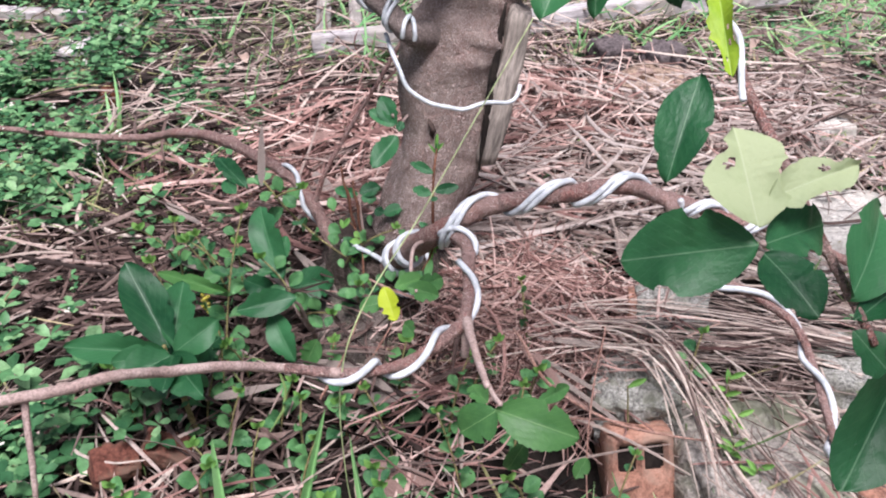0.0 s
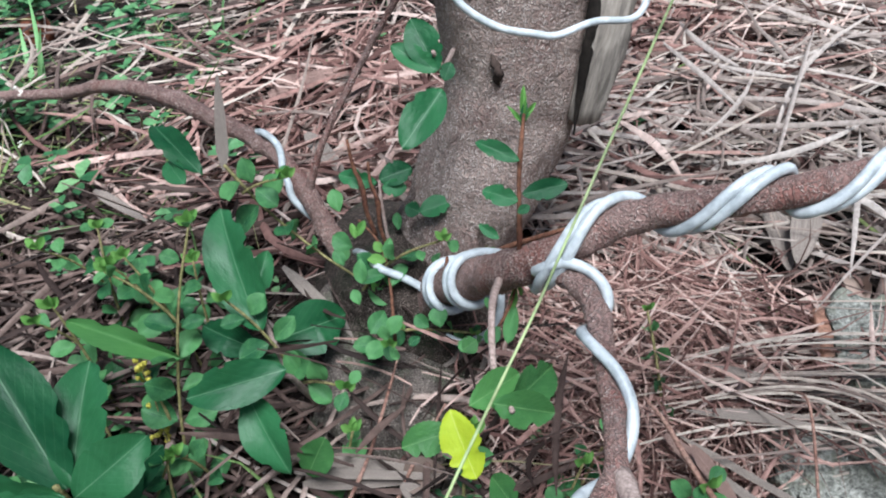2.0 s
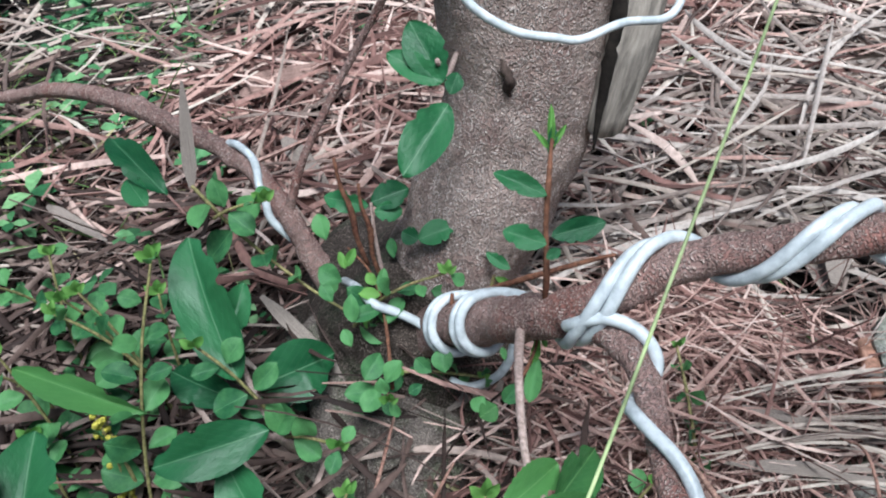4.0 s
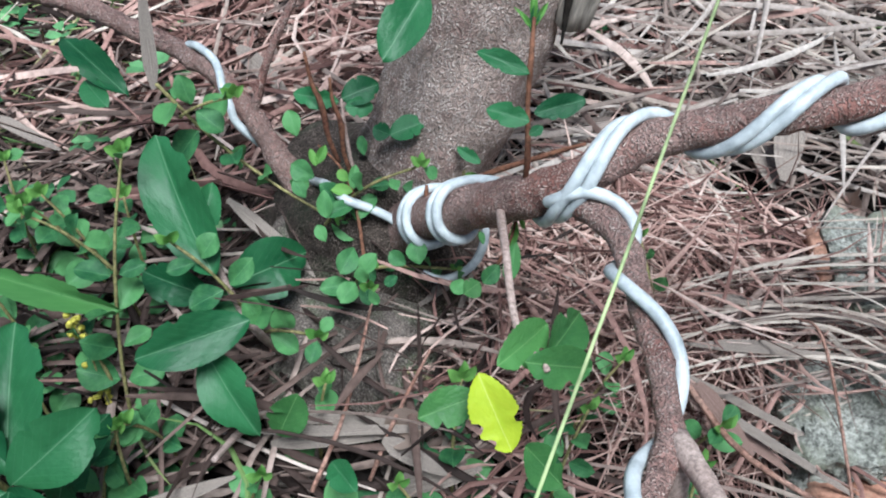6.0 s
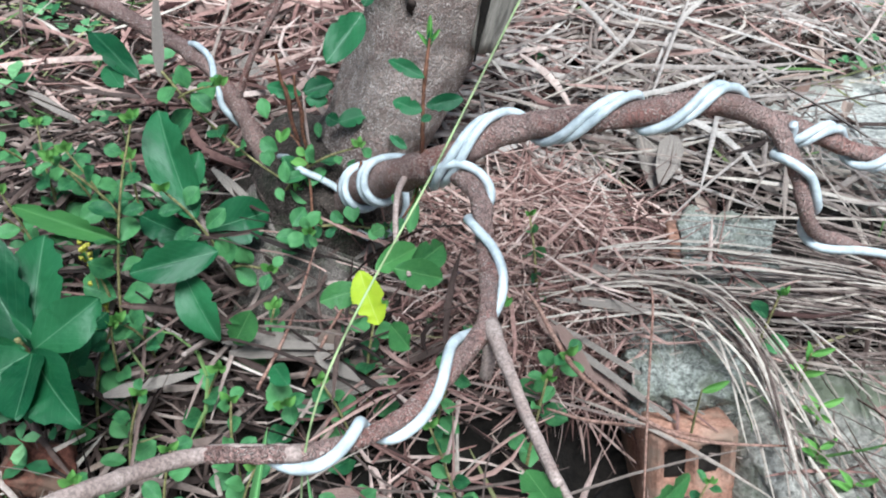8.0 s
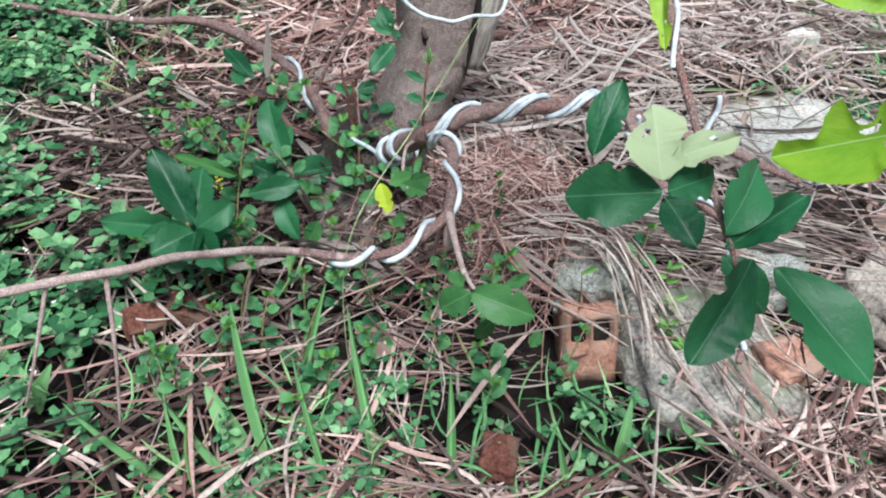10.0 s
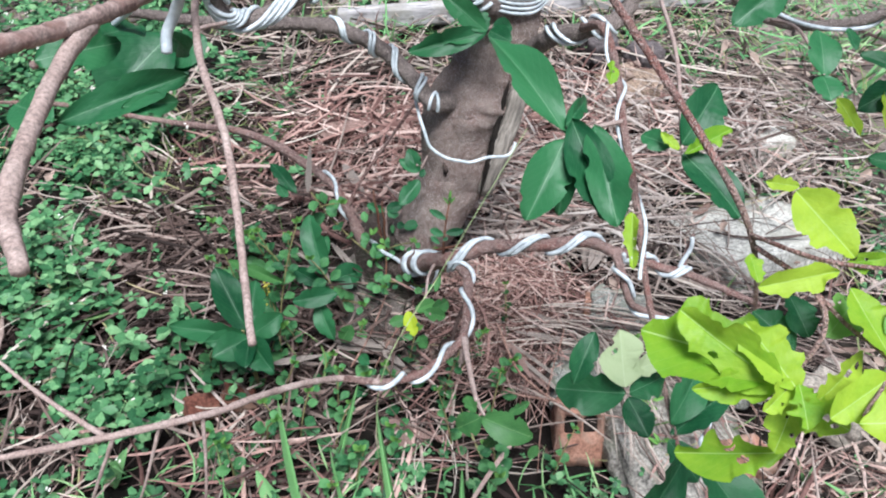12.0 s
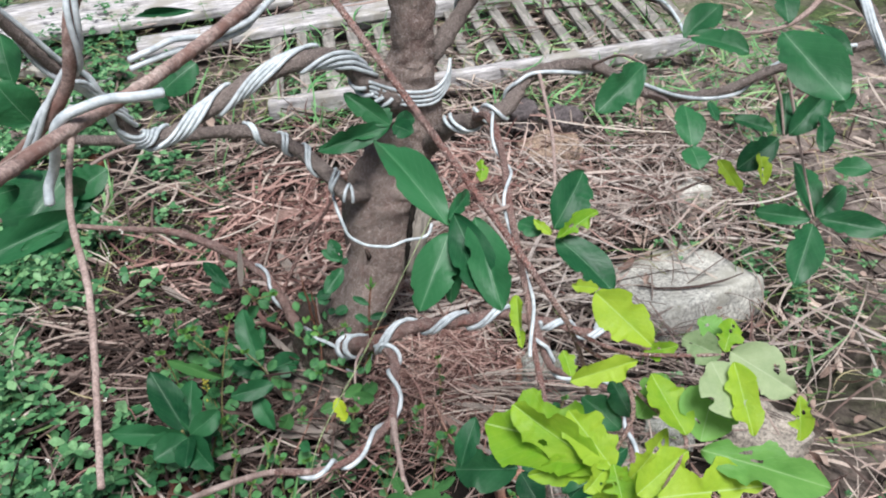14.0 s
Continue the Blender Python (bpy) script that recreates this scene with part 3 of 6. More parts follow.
LIMB_B = [(0.03, 0.833, 0.25, 0.0085), (0.05, 0.79, 0.25, 0.0074), (0.051, 0.745, 0.243, 0.0068), (0.047, 0.692, 0.238, 0.0063), (0.039, 0.668, 0.236, 0.0066), (0.006, 0.622, 0.242, 0.0054), (-0.03, 0.582, 0.257, 0.0048),
          (-0.07, 0.562, 0.272, 0.0045), (-0.117, 0.555, 0.286, 0.0043), (-0.152, 0.518, 0.322, 0.0042), (-0.183, 0.482, 0.35, 0.0042), (-0.205, 0.445, 0.38, 0.004), (-0.233, 0.418, 0.392, 0.004),
          (-0.28, 0.39, 0.405, 0.004), (-0.343, 0.371, 0.403, 0.004), (-0.43, 0.34, 0.41, 0.0035), (-0.55, 0.3, 0.42, 0.0025)]
LIMB_C = [(0.28, 0.822, 0.285, 0.008), (0.29, 0.79, 0.268, 0.0062), (0.302, 0.77, 0.235, 0.0056), (0.322, 0.775, 0.21, 0.0054), (0.36, 0.78, 0.19, 0.0052), (0.4, 0.777, 0.165, 0.005), (0.435, 0.765, 0.137, 0.0048),
          (0.432, 0.7, 0.13, 0.0046), (0.42, 0.641, 0.132, 0.0044), (0.405, 0.58, 0.14, 0.0042), (0.38, 0.52, 0.15, 0.0038)]
LIMB_D = [(0.28, 0.825, 0.284, 0.0085), (0.32, 0.83, 0.268, 0.007), (0.36, 0.825, 0.252, 0.0065), (0.395, 0.825, 0.243, 0.0065), (0.45, 0.83, 0.215, 0.006), (0.54, 0.83, 0.17, 0.005)]
LIMB_E = [(0.393, 0.825, 0.246, 0.0045), (0.398, 0.838, 0.268, 0.004), (0.401, 0.845, 0.287, 0.0034), (0.404, 0.848, 0.305, 0.0024)]
LIMB_L = [(-0.1, 1.02, 0.05, 0.0144), (-0.14, 1.045, 0.095, 0.0113), (-0.175, 1.095, 0.14, 0.0094), (-0.212, 1.145, 0.158, 0.0092), (-0.275, 1.185, 0.178, 0.0089), (-0.345, 1.228, 0.19, 0.0086), (-0.43, 1.3, 0.165, 0.0074), (-0.51, 1.36, 0.13, 0.0066), (-0.65, 1.4, 0.12, 0.0057), (-0.85, 1.43, 0.13, 0.0049), (-1.1, 1.47, 0.1, 0.0033)]
LIMB_U = [(0.115, 1.11, 0.55, 0.028), (0.05, 1.065, 0.59, 0.018), (0.008, 1.05, 0.647, 0.0145), (-0.037, 1.03, 0.672, 0.0138), (-0.1, 1.003, 0.664, 0.0128), (-0.151, 0.985, 0.65, 0.012), (-0.2, 0.955, 0.628, 0.011), (-0.255, 0.915, 0.615, 0.0098),
          (-0.285, 0.882, 0.63, 0.009), (-0.298, 0.855, 0.69, 0.0085), (-0.31, 0.825, 0.745, 0.0078), (-0.33, 0.78, 0.8, 0.007), (-0.37, 0.7, 0.95, 0.006)]
LIMB_V = [(0.02, 1.06, 0.4, 0.02), (-0.014, 1.015, 0.425, 0.0135), (-0.033, 1.03, 0.445, 0.0125), (-0.085, 1.075, 0.474, 0.0122), (-0.13, 1.09, 0.495, 0.012), (-0.195, 1.085, 0.52, 0.0108), (-0.32, 1.0, 0.56, 0.009), (-0.45, 0.95, 0.6, 0.007)]
LIMB_R = [(0.13, 1.1, 0.46, 0.018), (0.165, 1.0, 0.555, 0.0135), (0.205, 0.95, 0.595, 0.0125), (0.25, 0.955, 0.61, 0.012), (0.29, 0.985, 0.645, 0.0105), (0.385, 1.0, 0.648, 0.009), (0.47, 0.97, 0.61, 0.008),
          (0.56, 0.94, 0.62, 0.0075), (0.66, 0.93, 0.665, 0.007), (0.82, 0.9, 0.72, 0.006)]
LIMB_N = [(0.1, 1.12, 0.84, 0.016), (0.04, 0.92, 0.93, 0.0112), (-0.05, 0.67, 0.908, 0.0068), (-0.118, 0.49, 0.911, 0.0058), (-0.16, 0.392, 0.919, 0.0054), (-0.181, 0.255, 0.948, 0.0049), (-0.225, 0.12, 0.985, 0.0047), (-0.29, -0.05, 1.03, 0.0043)]
LIMB_P = [(-0.13, 0.6, 1.06, 0.0064), (-0.179, 0.524, 0.968, 0.006), (-0.213, 0.522, 0.882, 0.0056), (-0.297, 0.529, 0.805, 0.0048), (-0.38, 0.54, 0.75, 0.004)]
LIMB_W = [(0.2, 0.945, 0.6, 0.0065), (0.21, 0.86, 0.645, 0.0055), (0.22, 0.79, 0.63, 0.005), (0.218, 0.68, 0.61, 0.0045), (0.221, 0.566, 0.582, 0.004), (0.22, 0.483, 0.559, 0.0035), (0.222, 0.42, 0.545, 0.003), (0.224, 0.36, 0.53, 0.0026), (0.232, 0.305, 0.508, 0.002)]
LIMB_K = [(0.135, 1.14, 0.6, 0.016), (0.2, 1.18, 0.67, 0.014), (0.27, 1.2, 0.78, 0.013), (0.33, 1.2, 0.95, 0.011)]
LIMB_X = [(0.105, 1.14, 1.0, 0.014), (0.3, 1.0, 1.06, 0.0105), (0.48, 0.85, 0.98, 0.0085), (0.575, 0.72, 0.897, 0.0075), (0.6, 0.63, 0.85, 0.007), (0.618, 0.56, 0.812, 0.0065), (0.645, 0.49, 0.78, 0.006), (0.7, 0.38, 0.74, 0.005)]
for limb, bark, label, seed in ((LIMB_A, BARK_LIMB, "thick reddish-brown low branch", 31), (LIMB_B[:9], BARK_LIMB, "slender reddish-brown side branch", 32), (LIMB_B[7:], BARK_TWIG, "smooth pale brown end of the side branch", 52), (LIMB_C, BARK_LIMB, "slender drooping end of the branch", 33),
                                (LIMB_D, BARK_LIMB, "", 34), (LIMB_E, BARK_LIMB, "", 35), (LIMB_L, BARK_LIMB, "pale brown low branch bent along the ground", 36), (LIMB_U, BARK_GREY, "thick arched branch under many strands of wire", 37),
                                (LIMB_V, BARK_GREY, "", 38), (LIMB_R, BARK_GREY, "grey branch bent into waves", 39), (LIMB_N, BARK_SIDE, "thick brown upper branch", 40), (LIMB_P, BARK_SIDE, "", 41), (LIMB_W, BARK_LIMB, "", 42), (LIMB_K, BARK_GREY, "", 43), (LIMB_X, BARK_GREY, "grey upper branch under three strands of wire", 44)):
    part("branch", tube("branch", limb, bark, 20, 0.005, 0.2, seed, max(3, len(limb)), TREE_AT), tree, label)

# bare and leafy twigs
TWIGS = {
    "hanging": [(-0.16, 0.44, 0.905, 0.005), (-0.178, 0.436, 0.89, 0.003), (-0.156, 0.34, 0.883, 0.0026), (-0.117, 0.24, 0.878, 0.0024), (-0.079, 0.103, 0.867, 0.0019)],
    "near": [(-0.183, 0.255, 0.946, 0.006), (-0.182, 0.2, 0.945, 0.0042), (-0.168, 0.11, 0.945, 0.0045), (-0.145, 0.065, 0.947, 0.0035)],
    "long": [(-0.1, 0.63, 1.13, 0.0034), (0.043, 0.437, 0.991, 0.0028), (0.111, 0.343, 0.924, 0.0027), (0.172, 0.258, 0.862, 0.0024), (0.199, 0.238, 0.818, 0.0018), (0.212, 0.225, 0.765, 0.0015), (0.223, 0.2, 0.72, 0.0012)],
    "up": [(-0.17, 1.09, 0.14, 0.0048), (-0.148, 1.1, 0.19, 0.0034), (-0.108, 1.12, 0.25, 0.0031), (-0.062, 1.15, 0.31, 0.003), (-0.02, 1.18, 0.37, 0.003)],
}
LOW_TWIGS = {
    "stub": [(0.046, 0.672, 0.236, 0.006), (0.045, 0.662, 0.222, 0.005), (0.043, 0.655, 0.206, 0.0045)],
    "front": [(0.046, 0.675, 0.236, 0.006), (0.05, 0.63, 0.25, 0.0042), (0.055, 0.58, 0.262, 0.0036), (0.06, 0.53, 0.28, 0.003)],
    "fork": [(-0.343, 0.371, 0.403, 0.0035), (-0.42, 0.41, 0.42, 0.0025), (-0.5, 0.46, 0.44, 0.0018)],
    "drop": [(-0.25, 0.41, 0.398, 0.0026), (-0.25, 0.38, 0.33, 0.0018), (-0.26, 0.36, 0.25, 0.0012)],
    "drop2": [(-0.335, 0.372, 0.403, 0.0026), (-0.37, 0.35, 0.32, 0.0018), (-0.4, 0.34, 0.24, 0.0012)],
    "drop3": [(-0.29, 0.39, 0.405, 0.0022), (-0.31, 0.36, 0.34, 0.0015), (-0.33, 0.35, 0.29, 0.001)],
}
for i, (kind, rows) in enumerate([*TWIGS.items(), *LOW_TWIGS.items()]):
    part("twig", tube("twig", rows, BARK_LIMB if kind in ("long", "up") else BARK_TWIG, 9, 0.006, 0.2, 60 + i, 3, TREE_AT), tree, "bare brown twig")

# leaves: foot, tip and width
LEAVES_DARK_CLUSTER = [
    (0.134, 0.584, 0.662, 0.055, 0.713, 0.715, 0.046),
    (0.134, 0.581, 0.659, 0.095, 0.510, 0.607, 0.047),
    (0.137, 0.579, 0.657, 0.130, 0.528, 0.598, 0.027),
    (0.140, 0.594, 0.674, 0.177, 0.503, 0.616, 0.045),
    (0.163, 0.590, 0.669, 0.183, 0.487, 0.628, 0.045),
    (0.133, 0.589, 0.668, 0.166, 0.647, 0.673, 0.018),
]
LEAVES_MID_CLUSTER = [
    (0.247, 0.554, 0.674, 0.291, 0.609, 0.714, 0.042),
    (0.250, 0.549, 0.667, 0.305, 0.493, 0.635, 0.044),
    (0.238, 0.554, 0.672, 0.209, 0.573, 0.673, 0.023),
]
LEAVES_MID_PALE = [
    (0.248, 0.540, 0.672, 0.296, 0.558, 0.695, 0.022),
    (0.242, 0.543, 0.675, 0.225, 0.557, 0.688, 0.011),
    (0.168, 0.571, 0.731, 0.174, 0.592, 0.747, 0.018),
]
LEAVES_LOW_CLUSTER = [
    (0.182, 0.339, 0.544, 0.118, 0.352, 0.529, 0.042),
    (0.139, 0.330, 0.636, 0.121, 0.297, 0.606, 0.021),
    (0.184, 0.339, 0.544, 0.228, 0.364, 0.541, 0.028),
    (0.223, 0.320, 0.524, 0.263, 0.378, 0.542, 0.035),
    (0.184, 0.336, 0.541, 0.199, 0.300, 0.532, 0.027),
    (0.226, 0.314, 0.517, 0.308, 0.379, 0.513, 0.025),
    (0.222, 0.272, 0.546, 0.185, 0.214, 0.514, 0.036),
    (0.238, 0.269, 0.543, 0.291, 0.208, 0.507, 0.047),
    (0.223, 0.310, 0.513, 0.253, 0.284, 0.485, 0.028),
]
LEAVES_LOW_PALE = [
    (0.179, 0.335, 0.557, 0.174, 0.375, 0.591, 0.044),
    (0.186, 0.348, 0.565, 0.234, 0.362, 0.575, 0.023),
]
LEAVES_LIME_OVER = [
    (0.208, 0.167, 0.782, 0.132, 0.206, 0.781, 0.064),
    (0.201, 0.152, 0.786, 0.148, 0.197, 0.799, 0.036),
    (0.208, 0.148, 0.790, 0.186, 0.187, 0.806, 0.033),
    (0.204, 0.160, 0.782, 0.156, 0.160, 0.773, 0.021),
    (0.220, 0.149, 0.730, 0.158, 0.160, 0.706, 0.031),
    (0.208, 0.153, 0.791, 0.189, 0.135, 0.786, 0.018),
    (0.208, 0.149, 0.794, 0.210, 0.126, 0.785, 0.020),
    (0.217, 0.143, 0.786, 0.247, 0.159, 0.808, 0.026),
    (0.216, 0.124, 0.797, 0.249, 0.136, 0.818, 0.026),
    (0.212, 0.151, 0.774, 0.203, 0.133, 0.750, 0.023),
    (0.210, 0.152, 0.781, 0.232, 0.127, 0.782, 0.027),
]
LEAVES_LIME_SIDE = [
    (0.225, 0.114, 0.806, 0.282, 0.106, 0.823, 0.037),
    (0.251, 0.150, 0.816, 0.239, 0.187, 0.836, 0.027),
    (0.186, 0.190, 0.829, 0.227, 0.186, 0.845, 0.019),
    (0.187, 0.193, 0.829, 0.185, 0.208, 0.839, 0.013),
    (0.207, 0.229, 0.868, 0.240, 0.198, 0.847, 0.030),
    (0.210, 0.232, 0.869, 0.193, 0.239, 0.867, 0.010),
    (0.253, 0.191, 0.853, 0.232, 0.193, 0.846, 0.014),
]
LEAVES_LIME_UPPER = [
    (0.281, 0.172, 0.855, 0.286, 0.134, 0.832, 0.022),
    (0.278, 0.181, 0.855, 0.288, 0.197, 0.868, 0.017),
    (0.356, 0.209, 0.777, 0.353, 0.185, 0.756, 0.017),
]
LEAVES_LIME_GREEN = [
    (0.262, 0.151, 0.808, 0.277, 0.177, 0.836, 0.038),
    (0.285, 0.192, 0.854, 0.271, 0.210, 0.858, 0.019),
    (0.252, 0.130, 0.827, 0.325, 0.104, 0.818, 0.030),
    (0.230, 0.177, 0.803, 0.253, 0.200, 0.818, 0.025),
]
LEAVES_LIME_WHITE = [
    (0.276, 0.179, 0.854, 0.255, 0.194, 0.856, 0.021),
    (0.269, 0.176, 0.853, 0.280, 0.144, 0.837, 0.035),
    (0.283, 0.182, 0.854, 0.318, 0.157, 0.841, 0.033),
]
LEAVES_BEHIND_LIME = [
    (0.225, 0.192, 0.774, 0.202, 0.214, 0.786, 0.022),
    (0.232, 0.196, 0.781, 0.223, 0.218, 0.797, 0.021),
]
LEAVES_RIGHT_A = [
    (0.714, 0.834, 0.450, 0.713, 0.927, 0.503, 0.040),
    (0.711, 0.836, 0.449, 0.637, 0.874, 0.444, 0.033),
    (0.718, 0.834, 0.453, 0.772, 0.866, 0.486, 0.037),
    (0.721, 0.832, 0.452, 0.805, 0.781, 0.461, 0.039),
    (0.714, 0.831, 0.445, 0.660, 0.743, 0.403, 0.053),
]
LEAVES_RIGHT_B = [
    (0.663, 0.892, 0.568, 0.681, 0.948, 0.614, 0.034),
    (0.668, 0.890, 0.569, 0.742, 0.923, 0.633, 0.043),
    (0.650, 0.902, 0.573, 0.598, 0.933, 0.583, 0.027),
    (0.657, 0.892, 0.564, 0.590, 0.866, 0.530, 0.042),
    (0.710, 0.886, 0.603, 0.697, 0.828, 0.581, 0.028),
    (0.724, 0.884, 0.612, 0.751, 0.881, 0.637, 0.024),
    (0.769, 0.815, 0.550, 0.723, 0.840, 0.542, 0.030),
]
LEAVES_RIGHT_B_LIME = [
    (0.628, 0.897, 0.548, 0.624, 0.834, 0.528, 0.023),
    (0.576, 0.905, 0.521, 0.590, 0.839, 0.510, 0.027),
]
LEAVES_RIGHT_C = [
    (0.470, 0.760, 0.639, 0.473, 0.818, 0.675, 0.040),
    (0.468, 0.762, 0.640, 0.473, 0.727, 0.629, 0.039),
    (0.501, 0.768, 0.673, 0.498, 0.801, 0.686, 0.014),
]
LEAVES_RIGHT_E = [
    (0.388, 0.754, 0.767, 0.327, 0.707, 0.732, 0.042),
]
LEAVES_RIGHT_D = [
    (0.471, 0.858, 0.752, 0.529, 0.895, 0.783, 0.039),
    (0.479, 0.856, 0.754, 0.541, 0.807, 0.755, 0.038),
    (0.585, 0.818, 0.772, 0.630, 0.709, 0.731, 0.072),
    (0.640, 0.848, 0.768, 0.670, 0.785, 0.751, 0.023),
    (0.591, 0.819, 0.781, 0.594, 0.866, 0.813, 0.031),
]
LEAVES_LEFT = [
    (-0.325, 0.452, 0.747, -0.222, 0.500, 0.771, 0.031),
    (-0.272, 0.462, 0.758, -0.230, 0.492, 0.747, 0.021),
    (-0.348, 0.487, 0.785, -0.285, 0.528, 0.787, 0.040),
    (-0.332, 0.453, 0.747, -0.377, 0.481, 0.748, 0.039),
    (-0.288, 0.504, 0.805, -0.275, 0.557, 0.789, 0.035),
    (-0.232, 0.505, 0.806, -0.227, 0.537, 0.767, 0.020),
]
LEAVES_LEFT_B = [
    (-0.278, 0.636, 0.736, -0.339, 0.554, 0.693, 0.067),
    (-0.244, 0.642, 0.730, -0.286, 0.619, 0.714, 0.038),
    (-0.345, 0.724, 0.747, -0.369, 0.718, 0.803, 0.059),
    (-0.193, 0.737, 0.772, -0.151, 0.756, 0.800, 0.047),
    (-0.203, 0.733, 0.767, -0.184, 0.726, 0.759, 0.020),
    (-0.147, 0.793, 0.847, -0.230, 0.815, 0.837, 0.011),
    (-0.378, 0.792, 0.832, -0.368, 0.755, 0.784, 0.040),
    (-0.322, 0.616, 0.692, -0.251, 0.631, 0.715, 0.038),
]
LEAVES_TRUNK_SPROUT = [
    (0.068, 1.027, 0.547, -0.049, 0.992, 0.527, 0.037),
    (0.068, 1.027, 0.547, -0.003, 1.046, 0.599, 0.035),
    (0.068, 1.026, 0.545, -0.015, 1.011, 0.537, 0.027),
    (0.072, 1.028, 0.548, 0.103, 1.000, 0.547, 0.033),
    (0.068, 1.027, 0.547, 0.042, 1.047, 0.571, 0.037),
    (0.077, 1.031, 0.552, 0.110, 1.049, 0.545, 0.028),
]
LEAVES_TRUNK_LEFT = [
    (-0.033, 0.963, 0.322, -0.050, 0.987, 0.353, 0.025),
    (-0.033, 0.963, 0.322, -0.065, 0.976, 0.339, 0.017),
    (-0.030, 0.956, 0.312, -0.061, 0.915, 0.292, 0.027),
    (-0.029, 0.959, 0.316, -0.023, 0.967, 0.326, 0.011),
]
LEAVES_BASE_A = [
    (-0.196, 0.917, 0.125, -0.233, 1.003, 0.192, 0.046),
    (-0.218, 0.955, 0.1, -0.2, 1.006, 0.14, 0.024),
    (-0.192, 0.935, 0.095, -0.132, 0.968, 0.088, 0.046),
    (-0.205, 0.925, 0.095, -0.258, 0.950, 0.104, 0.030),
    (-0.266, 1.086, 0.172, -0.322, 1.147, 0.199, 0.026),
    (-0.283, 1.081, 0.166, -0.304, 1.109, 0.177, 0.022),
]
LEAVES_BASE_B = [
    (-0.166, 0.862, 0.135, -0.240, 0.840, 0.134, 0.034),
    (-0.202, 0.862, 0.115, -0.172, 0.812, 0.070, 0.034),
    (-0.125, 0.800, 0.050, -0.110, 0.770, 0.060, 0.019),
]
LEAVES_BASE_PALE = [
    (-0.262, 0.910, 0.106, -0.378, 0.952, 0.122, 0.021),
    (-0.160, 0.822, 0.056, -0.142, 0.826, 0.092, 0.027),
]
LEAVES_BASE_C = [
    (-0.318, 0.799, 0.067, -0.261, 0.811, 0.113, 0.031),
    (-0.302, 0.789, 0.059, -0.276, 0.793, 0.122, 0.032),
    (-0.324, 0.808, 0.075, -0.330, 0.827, 0.094, 0.019),
]
LEAVES_FRONT_CLUSTER = [
    (-0.028, 0.714, 0.252, 0.003, 0.737, 0.250, 0.020),
    (-0.007, 0.711, 0.251, 0.024, 0.752, 0.238, 0.021),
    (-0.015, 0.714, 0.253, 0.019, 0.713, 0.241, 0.021),
    (-0.037, 0.706, 0.243, -0.066, 0.702, 0.236, 0.018),
    (-0.019, 0.687, 0.226, -0.008, 0.662, 0.231, 0.018),
    (-0.030, 0.805, 0.201, -0.020, 0.809, 0.205, 0.012),
]
LEAF_TURNED = [
    (-0.038, 0.704, 0.262, -0.027, 0.678, 0.237, 0.021),
]
LEAVES_ROSETTE = [
    (-0.300, 0.759, 0.144, -0.353, 0.822, 0.226, 0.050),
    (-0.296, 0.759, 0.144, -0.296, 0.839, 0.186, 0.042),
    (-0.302, 0.755, 0.140, -0.430, 0.763, 0.148, 0.035),
    (-0.298, 0.753, 0.137, -0.345, 0.712, 0.137, 0.045),
    (-0.296, 0.753, 0.137, -0.249, 0.684, 0.137, 0.044),
    (-0.294, 0.755, 0.140, -0.245, 0.780, 0.166, 0.039),
    (-0.302, 0.754, 0.139, -0.361, 0.733, 0.146, 0.031),
    (-0.296, 0.754, 0.139, -0.293, 0.690, 0.143, 0.039),
]
LEAVES_LOW_FRONT = [
    (0.065, 0.509, 0.274, 0.134, 0.489, 0.257, 0.039),
    (0.066, 0.508, 0.273, 0.035, 0.504, 0.252, 0.035),
    (0.059, 0.512, 0.278, 0.046, 0.547, 0.270, 0.017),
    (0.100, 0.510, 0.278, 0.132, 0.533, 0.276, 0.013),
    (0.094, 0.531, 0.211, 0.077, 0.528, 0.176, 0.019),
    (0.146, 0.512, 0.209, 0.135, 0.501, 0.195, 0.014),
]
LEAVES_SHOOT_A = [
    (0.015, 0.862, 0.307, -0.012, 0.874, 0.317, 0.011),
    (0.012, 0.844, 0.289, -0.010, 0.853, 0.294, 0.013),
    (0.015, 0.847, 0.292, 0.044, 0.849, 0.296, 0.013),
    (0.018, 0.877, 0.322, 0.022, 0.885, 0.336, 0.005),
    (0.011, 0.839, 0.284, 0.019, 0.841, 0.287, 0.006),
]
LEAVES_SHOOT_TIP = [
    (0.019, 0.879, 0.326, 0.021, 0.890, 0.345, 0.004),
    (0.019, 0.878, 0.325, 0.028, 0.884, 0.336, 0.003),
    (0.018, 0.878, 0.325, 0.010, 0.884, 0.335, 0.003),
]
LEAVES_SHOOT_B = [
    (-0.094, 1.015, 0.195, -0.128, 1.023, 0.201, 0.016),
    (-0.092, 1.016, 0.197, -0.063, 1.021, 0.204, 0.021),
    (-0.090, 1.011, 0.192, -0.069, 1.009, 0.192, 0.015),
    (-0.059, 0.992, 0.177, -0.032, 0.997, 0.183, 0.019),
    (-0.059, 0.992, 0.177, -0.071, 0.998, 0.181, 0.014),
    (0.006, 0.969, 0.160, -0.010, 0.980, 0.169, 0.009),
]
